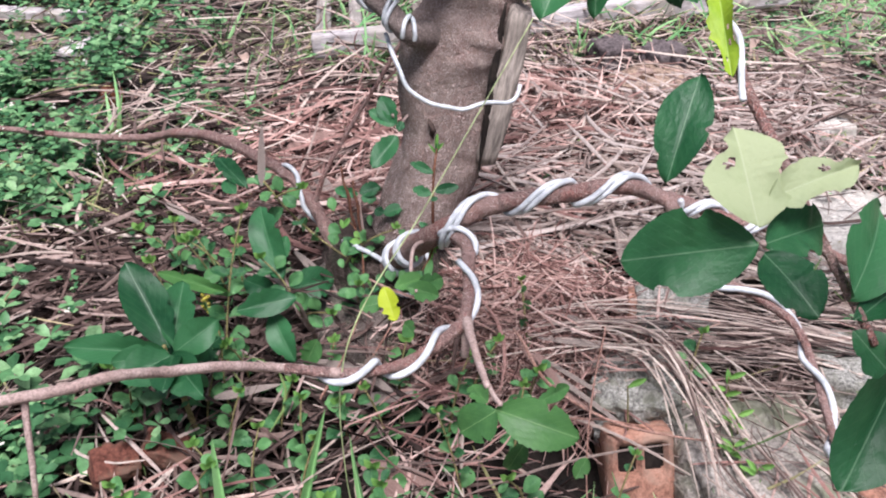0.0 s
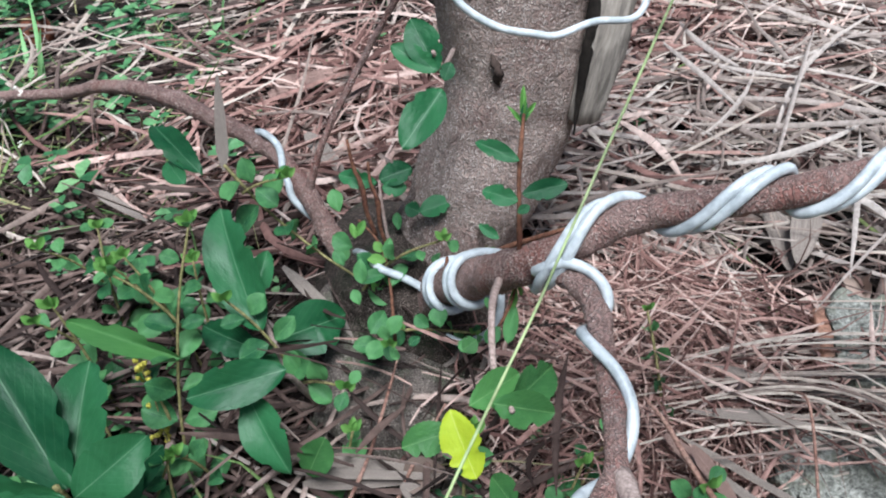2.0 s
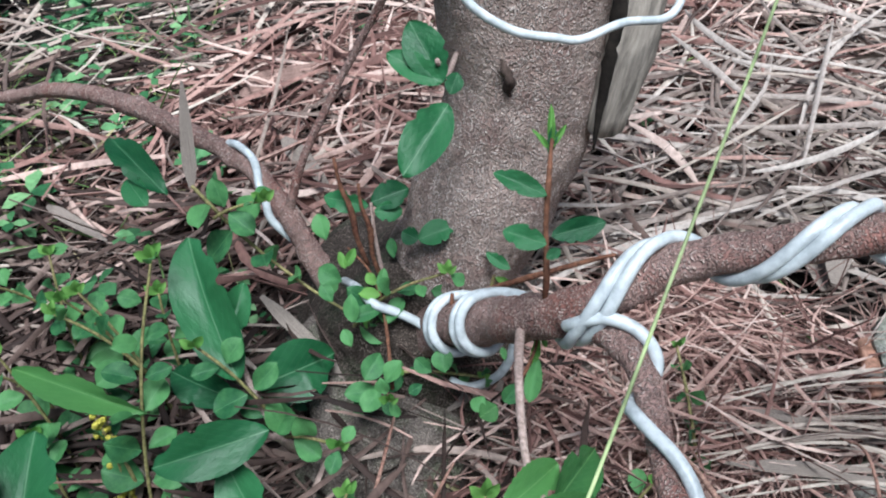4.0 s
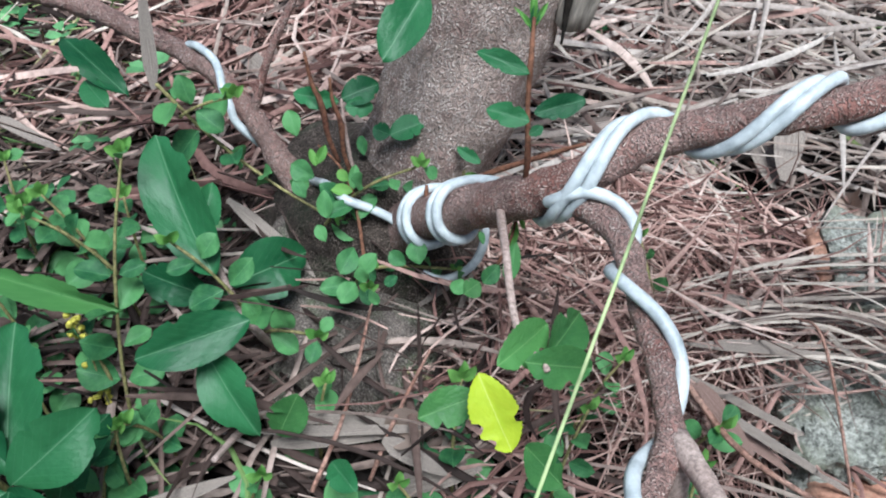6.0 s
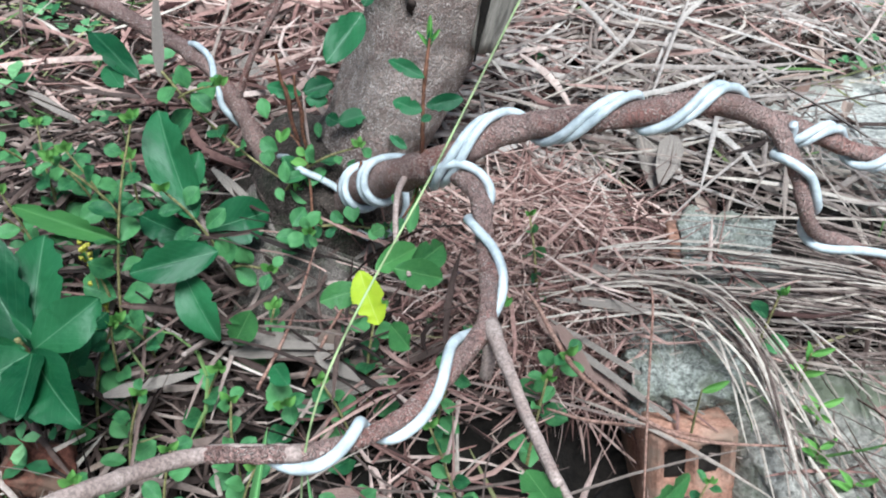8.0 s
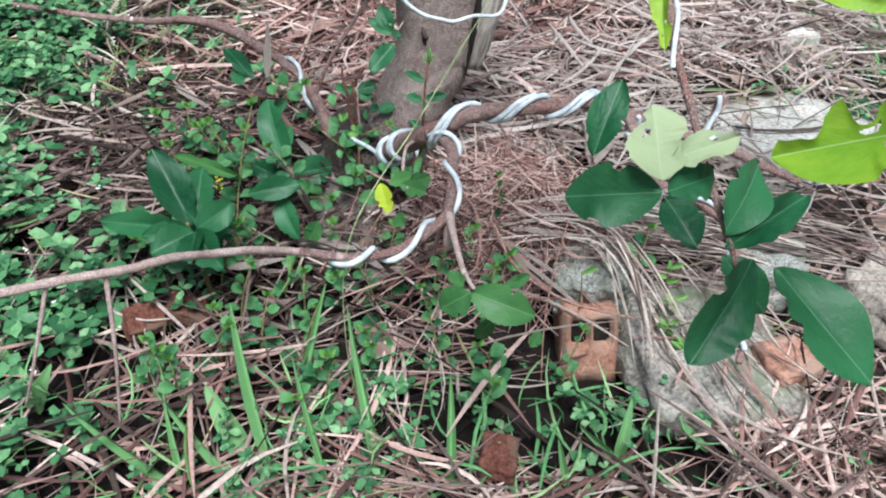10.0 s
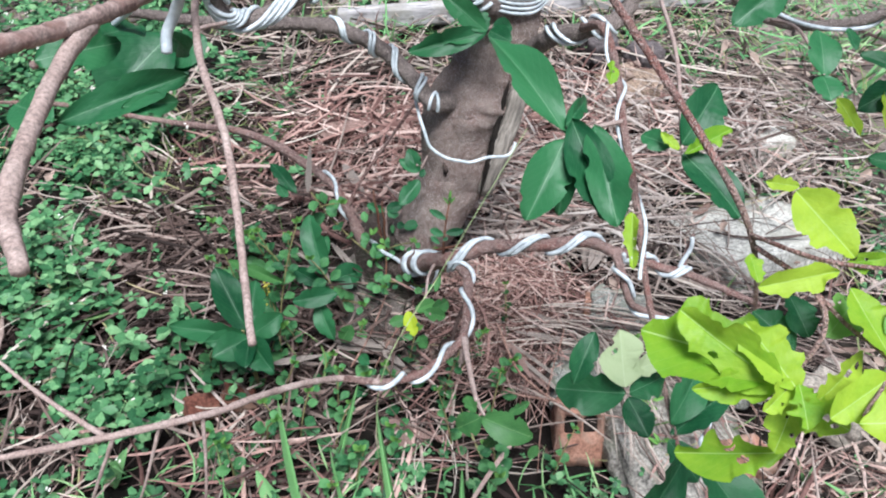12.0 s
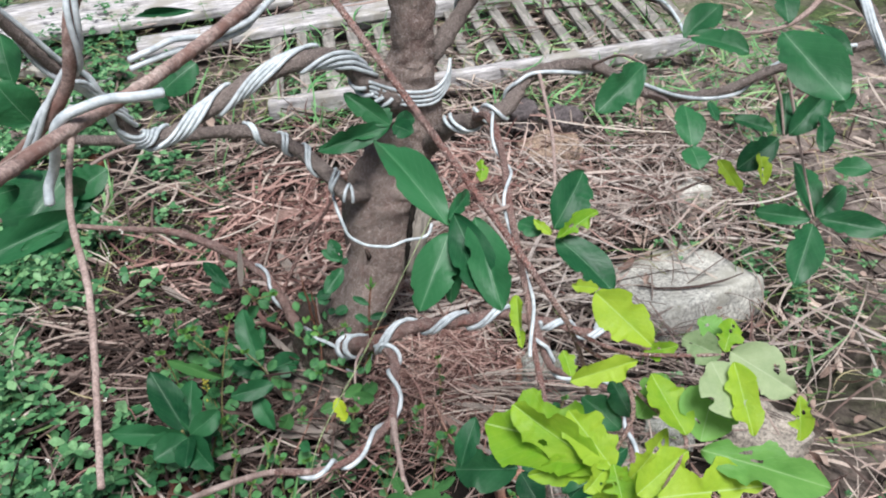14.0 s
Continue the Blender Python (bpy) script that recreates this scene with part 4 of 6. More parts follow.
LEAVES_STALK = [
    (-0.094, 0.936, 0.119, -0.106, 0.916, 0.114, 0.016),
    (-0.089, 0.958, 0.127, -0.075, 0.974, 0.137, 0.013),
    (-0.090, 0.966, 0.136, -0.114, 0.954, 0.139, 0.012),
    (-0.092, 0.976, 0.140, -0.087, 0.989, 0.155, 0.008),
    (-0.118, 0.972, 0.160, -0.134, 0.978, 0.170, 0.016),
    (-0.126, 0.962, 0.150, -0.133, 0.971, 0.161, 0.010),
    (-0.112, 0.966, 0.153, -0.113, 0.952, 0.137, 0.012),
    (-0.080, 1.005, 0.150, -0.081, 1.014, 0.163, 0.008),
    (-0.128, 0.999, 0.179, -0.132, 1.010, 0.196, 0.013),
    (-0.058, 0.917, 0.114, -0.069, 0.925, 0.121, 0.012),
    (-0.048, 0.909, 0.121, -0.050, 0.922, 0.133, 0.015),
    (-0.115, 0.940, 0.124, -0.120, 0.949, 0.134, 0.009),
    (-0.065, 0.905, 0.116, -0.075, 0.901, 0.112, 0.008),
]
LEAVES_STALK_YOUNG = [
    (-0.091, 0.972, 0.143, -0.108, 0.974, 0.146, 0.009),
    (-0.094, 0.981, 0.146, -0.101, 0.987, 0.153, 0.008),
    (-0.116, 0.994, 0.155, -0.108, 1.002, 0.166, 0.007),
    (-0.117, 0.993, 0.154, -0.120, 1.001, 0.165, 0.006),
    (-0.078, 0.917, 0.114, -0.084, 0.922, 0.118, 0.005),
]
LEAVES_BUD = [
    (-0.012, 0.981, 0.134, -0.027, 0.974, 0.132, 0.012),
    (-0.034, 0.976, 0.134, -0.053, 0.976, 0.139, 0.011),
    (-0.034, 0.975, 0.132, -0.039, 0.972, 0.129, 0.006),
]
LEAVES_BUD_YOUNG = [
    (-0.004, 0.984, 0.139, 0.008, 0.980, 0.136, 0.005),
    (-0.006, 0.985, 0.139, -0.013, 0.983, 0.137, 0.005),
    (-0.004, 0.987, 0.142, -0.009, 0.991, 0.146, 0.004),
    (-0.004, 0.988, 0.144, 0.002, 0.991, 0.148, 0.003),
    (-0.004, 0.991, 0.147, -0.002, 0.999, 0.158, 0.003),
]
LEAVES_TUFT = [
    (0.009, 0.850, 0.196, 0.001, 0.831, 0.177, 0.010),
    (-0.003, 0.840, 0.185, -0.014, 0.833, 0.177, 0.011),
    (-0.010, 0.858, 0.186, -0.011, 0.864, 0.192, 0.004),
    (-0.025, 0.844, 0.171, -0.032, 0.838, 0.165, 0.010),
]
LEAVES_TUFT_YOUNG = [
    (0.011, 0.865, 0.205, 0.007, 0.877, 0.217, 0.004),
    (0.011, 0.865, 0.205, -0.005, 0.879, 0.209, 0.009),
    (0.010, 0.861, 0.208, 0.018, 0.857, 0.206, 0.004),
    (0.010, 0.860, 0.207, 0.005, 0.846, 0.192, 0.005),
    (0.010, 0.861, 0.208, 0.010, 0.867, 0.215, 0.003),
    (0.010, 0.856, 0.211, 0.014, 0.849, 0.204, 0.003),
]
LEAVES_HANG = [
    (0.204, 0.520, 0.611, 0.201, 0.470, 0.581, 0.019),
]


def leafy_twig(rows, spec, label, bark=None):
    """A twig with its leaves: rows of the twig, then (leaf rows, kind) pairs."""
    o = rows[0][:3]
    local = tuple(np.array(o) - np.array(TREE_AT))
    tw = part("leafy_twig", tube("leafy_twig", rows, bark or BARK_TWIG, 8, 0.005, 0.15, len(label), 2, o), tree, label, Matrix.Translation(local))
    for leaf_rows, kind in spec:
        leaves_on(tw, leaf_rows, kind, o)
    return tw


leafy_twig([(0.218, 0.69, 0.612, 0.003), (0.17, 0.63, 0.64, 0.0026), (0.136, 0.582, 0.66, 0.0024)], [(LEAVES_DARK_CLUSTER, "dark")], "twig tipped with large glossy dark leaves")
leafy_twig([(0.221, 0.566, 0.582, 0.0016), (0.215, 0.535, 0.600, 0.0014), (0.204, 0.520, 0.611, 0.0012)], [(LEAVES_HANG, "lime")], "short stalk with a drooping lime-green leaf")
leafy_twig([(0.3, 0.98, 0.65, 0.003), (0.28, 0.75, 0.67, 0.0025), (0.248, 0.552, 0.671, 0.002)], [(LEAVES_MID_CLUSTER, "dark"), (LEAVES_MID_PALE, "lime")], "twig with dark leaves and pale young ones")
leafy_twig([(0.223, 0.39, 0.536, 0.0022), (0.205, 0.365, 0.532, 0.002), (0.19, 0.346, 0.538, 0.0018), (0.183, 0.338, 0.546, 0.0016)], [(LEAVES_LOW_CLUSTER, "dark"), (LEAVES_LOW_PALE, "pale")], "drooping twig with broad dark and faded leaves")
leafy_twig([(0.199, 0.236, 0.819, 0.0018), (0.219, 0.198, 0.824, 0.0017), (0.225, 0.175, 0.812, 0.0016), (0.21, 0.16, 0.782, 0.0013), (0.212, 0.154, 0.765, 0.001)], [(LEAVES_LIME_OVER, "lime")], "twig with chewed lime-green young leaves", BARK_LIMB)
leafy_twig([(0.219, 0.198, 0.824, 0.0016), (0.237, 0.175, 0.815, 0.0014), (0.251, 0.148, 0.814, 0.0013), (0.23, 0.12, 0.805, 0.001)], [(LEAVES_LIME_SIDE, "lime"), (LEAVES_LIME_GREEN, "soft"), (LEAVES_BEHIND_LIME, "dark")], "twig with chewed lime and green leaves", BARK_LIMB)
leafy_twig([(0.196, 0.24, 0.825, 0.0015), (0.219, 0.198, 0.844, 0.0014), (0.255, 0.186, 0.849, 0.0012), (0.278, 0.18, 0.854, 0.001)], [(LEAVES_LIME_UPPER, "lime"), (LEAVES_LIME_WHITE, "pale")], "thin twig with pale chewed leaves", BARK_LIMB)
leafy_twig([(0.66, 0.93, 0.665, 0.003), (0.69, 0.9, 0.56, 0.0022), (0.714, 0.834, 0.45, 0.0018)], [(LEAVES_RIGHT_A, "dark")], "thin twig ending in a star of dark leaves")
leafy_twig([(0.64, 0.93, 0.66, 0.003), (0.66, 0.92, 0.61, 0.0022), (0.663, 0.893, 0.568, 0.0018)], [(LEAVES_RIGHT_B, "dark"), (LEAVES_RIGHT_B_LIME, "lime")], "thin twig with dark and pale green leaves")
leafy_twig([(0.47, 0.97, 0.61, 0.003), (0.475, 0.88, 0.64, 0.0022), (0.47, 0.762, 0.64, 0.0018)], [(LEAVES_RIGHT_C, "dark")], "thin twig with a few dark leaves")
leafy_twig([(0.385, 1.0, 0.648, 0.003), (0.392, 0.88, 0.72, 0.0022), (0.388, 0.756, 0.767, 0.0016)], [(LEAVES_RIGHT_E, "dark")], "thin twig with one broad dark leaf")
leafy_twig([(0.7, 0.88, 0.9, 0.006), (0.66, 0.86, 0.82, 0.005), (0.588, 0.822, 0.776, 0.003), (0.476, 0.857, 0.752, 0.002)], [(LEAVES_RIGHT_D, "dark")], "twig with large dull green leaves")
leafy_twig([(-0.16, 0.42, 0.912, 0.003), (-0.22, 0.46, 0.87, 0.0025), (-0.29, 0.5, 0.82, 0.002)], [(LEAVES_LEFT, "dark")], "twig with long dark leaves")
leafy_twig([(-0.272, 0.82, 0.655, 0.003), (-0.29, 0.75, 0.68, 0.0025), (-0.31, 0.68, 0.69, 0.002)], [(LEAVES_LEFT_B, "dark")], "twig with broad dark leaves")
leafy_twig([(0.085, 1.085, 0.53, 0.003), (0.07, 1.05, 0.54, 0.0025), (0.06, 1.03, 0.55, 0.002)], [(LEAVES_TRUNK_SPROUT, "dark")], "short sprout of dark leaves on the trunk")
leafy_twig([(-0.02, 1.04, 0.3, 0.002), (-0.03, 0.99, 0.31, 0.0018), (-0.035, 0.967, 0.335, 0.0016)], [(LEAVES_TRUNK_LEFT, "dark")], "small shoot of dark leaves on the trunk")
leafy_twig([(0.0, 0.86, 0.215, 0.003), (-0.01, 0.79, 0.25, 0.0024), (-0.012, 0.745, 0.24, 0.002), (-0.005, 0.71, 0.25, 0.0016)], [(LEAVES_FRONT_CLUSTER, "mid"), (LEAF_TURNED, "yellow")], "side shoot with toothed green leaves and a yellow one")
leafy_twig([(0.058, 0.55, 0.272, 0.0026), (0.066, 0.515, 0.28, 0.0022), (0.07, 0.505, 0.283, 0.002)], [(LEAVES_LOW_FRONT, "mid")], "low twig with chewed bright green leaves")
leafy_twig([(-0.15, 0.93, 0.0, 0.004), (-0.174, 0.911, 0.06, 0.003), (-0.19, 0.925, 0.1, 0.0026), (-0.198, 0.94, 0.13, 0.002)], [(LEAVES_BASE_A, "dark")], "basal shoot with long dark leaves")
leafy_twig([(-0.16, 0.93, 0.0, 0.004), (-0.165, 0.895, 0.07, 0.003), (-0.17, 0.865, 0.125, 0.002), (-0.2, 0.86, 0.115, 0.002)], [(LEAVES_BASE_B, "dark"), (LEAVES_BASE_PALE, "mid")], "basal shoot with dark drooping leaves")
leafy_twig([(-0.17, 0.9, -0.01, 0.004), (-0.19, 0.84, 0.04, 0.003), (-0.2, 0.8, 0.07, 0.002)], [(LEAVES_BASE_C, "dark")], "basal shoot with dark leaves near the ground")
leafy_twig([(-0.09, 1.0, 0.14, 0.0018), (-0.092, 1.008, 0.17, 0.0016), (-0.092, 1.016, 0.197, 0.0012)], [(LEAVES_SHOOT_B, "dark")], "thin shoot with small dark leaves")
leafy_twig([(0.012, 0.85, 0.235, 0.0017), (0.0125, 0.846, 0.262, 0.0019), (0.014, 0.859, 0.29, 0.0015), (0.016, 0.866, 0.31, 0.0017), (0.02, 0.88, 0.33, 0.0011)], [(LEAVES_SHOOT_A, "dark"), (LEAVES_SHOOT_TIP, "tip")], "upright dark red shoot with small leaves", SHOOT)
leafy_twig([(-0.088, 0.920, 0.096, 0.0016), (-0.089, 0.954, 0.123, 0.0014), (-0.092, 0.976, 0.140, 0.0012), (-0.100, 0.993, 0.153, 0.0010), (-0.114, 1.007, 0.163, 0.0007)], [(LEAVES_STALK, "round"), (LEAVES_STALK_YOUNG, "tip")], "slender reddish stalk with small round leaves", SHOOT)
leafy_twig([(-0.033, 0.981, 0.124, 0.0012), (-0.019, 0.983, 0.128, 0.0012), (-0.009, 0.981, 0.131, 0.0014), (-0.005, 0.985, 0.140, 0.0018), (-0.003, 0.996, 0.153, 0.0007)], [(LEAVES_BUD, "round"), (LEAVES_BUD_YOUNG, "tip")], "short budding shoot with yellow-green tip", STEM)
leafy_twig([(-0.001, 0.879, 0.188, 0.0016), (0.006, 0.868, 0.200, 0.0016), (0.011, 0.863, 0.207, 0.0014), (0.007, 0.852, 0.199, 0.0011), (-0.002, 0.842, 0.187, 0.0011), (-0.013, 0.838, 0.174, 0.0009)], [(LEAVES_TUFT, "round"), (LEAVES_TUFT_YOUNG, "tip")], "young tuft of narrow light green leaves", SHOOT)
for rows in ([(-0.044, 0.923, 0.148, 0.0016), (-0.040, 0.928, 0.162, 0.0018), (-0.038, 0.933, 0.175, 0.0013)],
             [(-0.03, 0.97, 0.135, 0.0016), (0.007, 0.95, 0.165, 0.0022), (0.035, 0.94, 0.182, 0.002), (0.056, 0.935, 0.192, 0.0017), (0.073, 0.93, 0.2, 0.0012)]):
    part("red_shoot", tube("red_shoot", rows, SHOOT, 8, 0.006, 0.2, 91, 3, TREE_AT), tree, "thin dark red young shoot")
# upright red shoots by the trunk
for rows in ([(-0.1, 1.0, 0.15, 0.002), (-0.105, 1.003, 0.172, 0.0019), (-0.107, 1.01, 0.198, 0.0024), (-0.112, 1.014, 0.215, 0.0016), (-0.114, 1.02, 0.237, 0.0013)],
             [(-0.091, 0.995, 0.14, 0.002), (-0.095, 0.998, 0.162, 0.0018), (-0.094, 1.0, 0.185, 0.0023), (-0.098, 1.003, 0.204, 0.0015), (-0.098, 1.007, 0.222, 0.0012)]):
    part("red_shoot", tube("red_shoot", rows, SHOOT, 8, 0.006, 0.25, 90, 4, TREE_AT), tree, "thin dark red young shoot")

rosette = thing("leafy_sapling", (-0.307, 0.761, 0.0), "low sapling with a star of long dark leaves", "sapling")
part("stem", tube("stem", [(-0.305, 0.78, -0.01, 0.004), (-0.306, 0.77, 0.07, 0.0035), (-0.307, 0.761, 0.146, 0.0025)], STEM, 8, 0.006, 0.15, 8, 2, (-0.307, 0.761, 0.0)), rosette)
leaves_on(rosette, LEAVES_ROSETTE, "dark", (-0.307, 0.761, 0.0))

# ---- wires ----
WR = 0.0036
KEYS_A = [(0.8, 190), (0.9, 270), (1.06, 450), (1.52, 630), (1.66, 810), (2.72, 990), (3.75, 1170), (4.25, 1350), (4.88, 1530), (5.05, 1710), (6.1, 1890), (6.6, 1990)]
wire_thing("pair of white wires coiled round the low branch", [coil_path(LIMB_A, KEYS_A, WR, 0.0), coil_path(LIMB_A, KEYS_A, WR, (0.0095, 0.011))], WR)
wire_thing("cut wire end curling under the low branch", [np.array([(-0.045, 0.925, 0.094), (-0.031, 0.923, 0.087), (-0.011, 0.925, 0.093), (0.0, 0.926, 0.111), (0.003, 0.93, 0.133), (-0.004, 0.945, 0.15)])], 0.0034)
KEYS_B = [(0.05, -80), (0.45, 20), (0.95, 100), (1.5, 270), (2.65, 450), (3.0, 500), (4.5, 630), (5.75, 810), (6.2, 990), (7.0, 1170), (7.45, 1260)]
wire_thing("single white wire coiled down the side branch", [coil_path(LIMB_B, KEYS_B, WR)], WR)
KEYS_C = [(0.2, 60), (0.5, 200), (0.8, 300), (1.3, 400), (2.0, 450), (2.6, 530), (3.2, 640), (4.2, 720), (6.3, 900), (7.4, 1080), (8.8, 1260), (9.8, 1440)]
wire_thing("single white wire along the drooping branch end", [coil_path(LIMB_C, KEYS_C, WR)], WR)
KEYS_D = [(0.1, 150), (0.6, 330), (1.2, 420), (1.9, 560), (2.5, 690), (3.1, 820)]
wire_thing("pair of white wires round the branch end", [coil_path(LIMB_D, KEYS_D, WR), coil_path(LIMB_D, KEYS_D, WR, 0.009)], WR)
wire_thing("white wire rising along a twig", [coil_path(LIMB_E, [(0.1, 60), (1.2, 10), (2.2, -40), (3.0, 40)], WR)], WR)
wire_thing("single white wire wound from the ground branch to the trunk", [np.array([(-0.232, 1.178, 0.155), (-0.226, 1.162, 0.168), (-0.215, 1.15, 0.174), (-0.202, 1.138, 0.168), (-0.196, 1.122, 0.163), (-0.194, 1.108, 0.157), (-0.189, 1.096, 0.148), (-0.186, 1.088, 0.135), (-0.172, 1.082, 0.118), (-0.15, 1.073, 0.1), (-0.132, 1.045, 0.1), (-0.12, 1.015, 0.12), (-0.11, 0.99, 0.136), (-0.097, 0.967, 0.14), (-0.077, 0.963, 0.13), (-0.06, 0.958, 0.118), (-0.052, 0.945, 0.105)])], 0.0036)
trunk_wire = [(-0.042, 1.05, 0.41), (-0.033, 1.01, 0.4), (-0.024, 0.985, 0.388), (-0.014, 0.975, 0.366), (0.011, 0.973, 0.347), (0.038, 0.978, 0.337), (0.055, 0.983, 0.332), (0.083, 0.994, 0.335), (0.112, 1.008, 0.328), (0.124, 1.016, 0.333), (0.129, 1.025, 0.345)]
wire_thing("slack white wire across the trunk", [np.array(trunk_wire)], 0.0028)
KEYS_U = [(0.8, 700), (1.2, 450), (2.7, 270), (2.9, 90), (5.0, -90), (5.2, -270), (6.7, -450), (6.85, -630), (8.2, -810), (8.4, -990), (10.4, -1170), (11.3, -1300)]
wire_thing("four white wires wound side by side on the thick branch", [coil_path(LIMB_U, KEYS_U, 0.0034, k * 0.0155, -1) for k in range(4)], 0.0034)
wire_thing("pair of white wires running up the thick branch", [coil_path(LIMB_U, [(8.0, -100), (9.0, -20), (10.0, 40), (11.0, 90), (11.8, 200)], 0.0034, k * 0.012, -1) for k in range(2)], 0.0034)
wire_thing("pair of white wires wound round a bent branch", [coil_path(LIMB_V, [(0.9, -60), (1.25, 100), (1.6, 280), (2.1, 460), (2.5, 640), (3.0, 800), (3.4, 990), (3.8, 1170), (4.3, 1350), (4.8, 1530)], 0.0028, k * 0.0075, -1) for k in range(2)], 0.0028)
wire_thing("bundle of wires tied across the trunk", [np.array([(0.04, 1.04, 0.62 - 0.008 * k), (0.075, 1.065, 0.592 - 0.008 * k), (0.11, 1.073, 0.58 - 0.008 * k), (0.145, 1.085, 0.578 - 0.008 * k), (0.168, 1.11, 0.59 - 0.007 * k), (0.175, 1.13, 0.61 - 0.006 * k)]) for k in range(4)], 0.003)
wire_thing("single white wire wound along the wavy branch", [coil_path(LIMB_R, [(0.7, 120), (1.0, 60), (1.4, -60), (1.7, -200), (2.1, -330), (2.4, -480), (3.2, -600), (3.6, -700), (4.6, -790), (5.6, -980), (6.4, -1080), (7.2, -1150), (7.7, -1280), (8.6, -1440)], 0.003)], 0.003)
wire_thing("second wire on the wavy branch", [coil_path(LIMB_R, [(0.75, 120), (1.05, 60), (1.45, -60), (1.8, -200), (2.2, -330), (2.6, -480)], 0.003, 0.012)], 0.003)
wire_thing("white wire hanging loosely round a twig", [coil_path(LIMB_W, [(0.3, 150), (1.0, 60), (1.6, -60), (2.2, -220), (2.6, -350), (3.0, -480), (4.0, -600), (4.9, -760), (5.1, -800)], 0.0025)], 0.0022)
wire_thing("pair of thick white wires along the upper branch", [np.array([(-0.02, 0.72, 0.9), (-0.039, 0.669, 0.903), (-0.057, 0.629, 0.899), (-0.083, 0.584, 0.905), (-0.112, 0.556, 0.915), (-0.131, 0.537, 0.914), (-0.149, 0.528, 0.91)]),
                                                                np.array([(-0.05, 0.65, 0.898), (-0.063, 0.625, 0.892), (-0.085, 0.591, 0.896), (-0.11, 0.56, 0.903), (-0.131, 0.538, 0.905), (-0.149, 0.527, 0.902)])], 0.003)
wire_thing("thick white wire hooked over the upper branch", [np.array([(-0.1, 0.44, 0.921), (-0.117, 0.425, 0.926), (-0.134, 0.414, 0.931), (-0.149, 0.4, 0.932), (-0.16, 0.393, 0.93), (-0.169, 0.392, 0.922), (-0.176, 0.396, 0.908), (-0.182, 0.403, 0.892), (-0.192, 0.412, 0.872), (-0.2, 0.41, 0.857), (-0.2, 0.402, 0.846)])], 0.0042)
wire_thing("pair of white wires round a thin upper branch", [coil_path(LIMB_P, [(0.2, 200), (0.8, 20), (1.4, -120), (1.8, -250), (2.4, -400), (3.2, -560)], 0.0028, k * 0.02, -1) for k in range(2)], 0.0028)
wire_thing("pair of wires round a limb behind the trunk", [coil_path(LIMB_K, [(0.8, 200), (1.2, 40), (1.6, -120), (2.2, -300)], 0.003, k * 0.01, 1) for k in range(2)], 0.003)
wire_thing("three white wires wound along an upper branch", [coil_path(LIMB_X, [(2.2, 120), (3.0, 20), (3.8, -60), (4.6, -140), (5.2, -300), (6.2, -420)], 0.0028, k * 0.015, 1) for k in range(3)], 0.0028)
wire_thing("loose white wire lying beside the pallet", [np.array([(1.02, 2.75, 0.04), (1.035, 2.62, 0.07), (1.044, 2.47, 0.06), (1.043, 2.37, 0.03)])], 0.006)

# ---- stones, bricks, boards ----


def stone(name, place, size, material, seed, label, category, turn=(0, 0, 0), rough=0.16, bevel=0.5, group=""):
    ob = new(name, slab_mesh(name, size, material, seed, rough, 9, bevel))
    ob.matrix_basis = pose(*place, *turn)
    return tagged(ob, label, category, group)


def hollow_brick(name, place, turn, size, label):
    """A fired brick with two open holes along its length, a fair wall round each."""
    w, d, h = size
    o = thing(name, place, label, "brick", "broken bricks")
    o.matrix_basis = pose(*place, *turn)
    xs = [-w / 2, -w / 2 + 0.13 * w, -0.05 * w, 0.05 * w, w / 2 - 0.13 * w, w / 2]
    zs = [-h / 2, h * 0.05, h * 0.37, h / 2]
    verts, faces, ids = [], [], {}

    def v(x, y, z):
        k = (round(x, 5), round(y, 5), round(z, 5))
        if k not in ids:
            ids[k] = len(verts)
            verts.append(k)
        return ids[k]

    for yv, flip in ((-d / 2, False), (d / 2, True)):
        for i in range(5):
            for j in range(3):
                if j == 1 and i in (1, 3):
                    continue
                q = [v(xs[i], yv, zs[j]), v(xs[i + 1], yv, zs[j]), v(xs[i + 1], yv, zs[j + 1]), v(xs[i], yv, zs[j + 1])]
                faces.append(q[::-1] if flip else q)
    for i in (1, 3):
        x0, x1, z0, z1 = xs[i], xs[i + 1], zs[1], zs[2]
        for (a, b), (c, e) in (((x0, z0), (x1, z0)), ((x1, z0), (x1, z1)), ((x1, z1), (x0, z1)), ((x0, z1), (x0, z0))):
            faces.append([v(a, -d / 2, b), v(a, d / 2, b), v(c, d / 2, e), v(c, -d / 2, e)])
    for a in range(5):
        faces.append([v(xs[a], -d / 2, zs[3]), v(xs[a + 1], -d / 2, zs[3]), v(xs[a + 1], d / 2, zs[3]), v(xs[a], d / 2, zs[3])])
        faces.append([v(xs[a], -d / 2, zs[0]), v(xs[a], d / 2, zs[0]), v(xs[a + 1], d / 2, zs[0]), v(xs[a + 1], -d / 2, zs[0])])
    for a in range(3):
        faces.append([v(xs[0], -d / 2, zs[a]), v(xs[0], -d / 2, zs[a + 1]), v(xs[0], d / 2, zs[a + 1]), v(xs[0], d / 2, zs[a])])
        faces.append([v(xs[5], -d / 2, zs[a]), v(xs[5], d / 2, zs[a]), v(xs[5], d / 2, zs[a + 1]), v(xs[5], -d / 2, zs[a + 1])])
    bm = bmesh.new()
    vs = [bm.verts.new(p) for p in verts]
    for f in faces:
        bm.faces.new([vs[i] for i in f])
    bmesh.ops.recalc_face_normals(bm, faces=bm.faces)
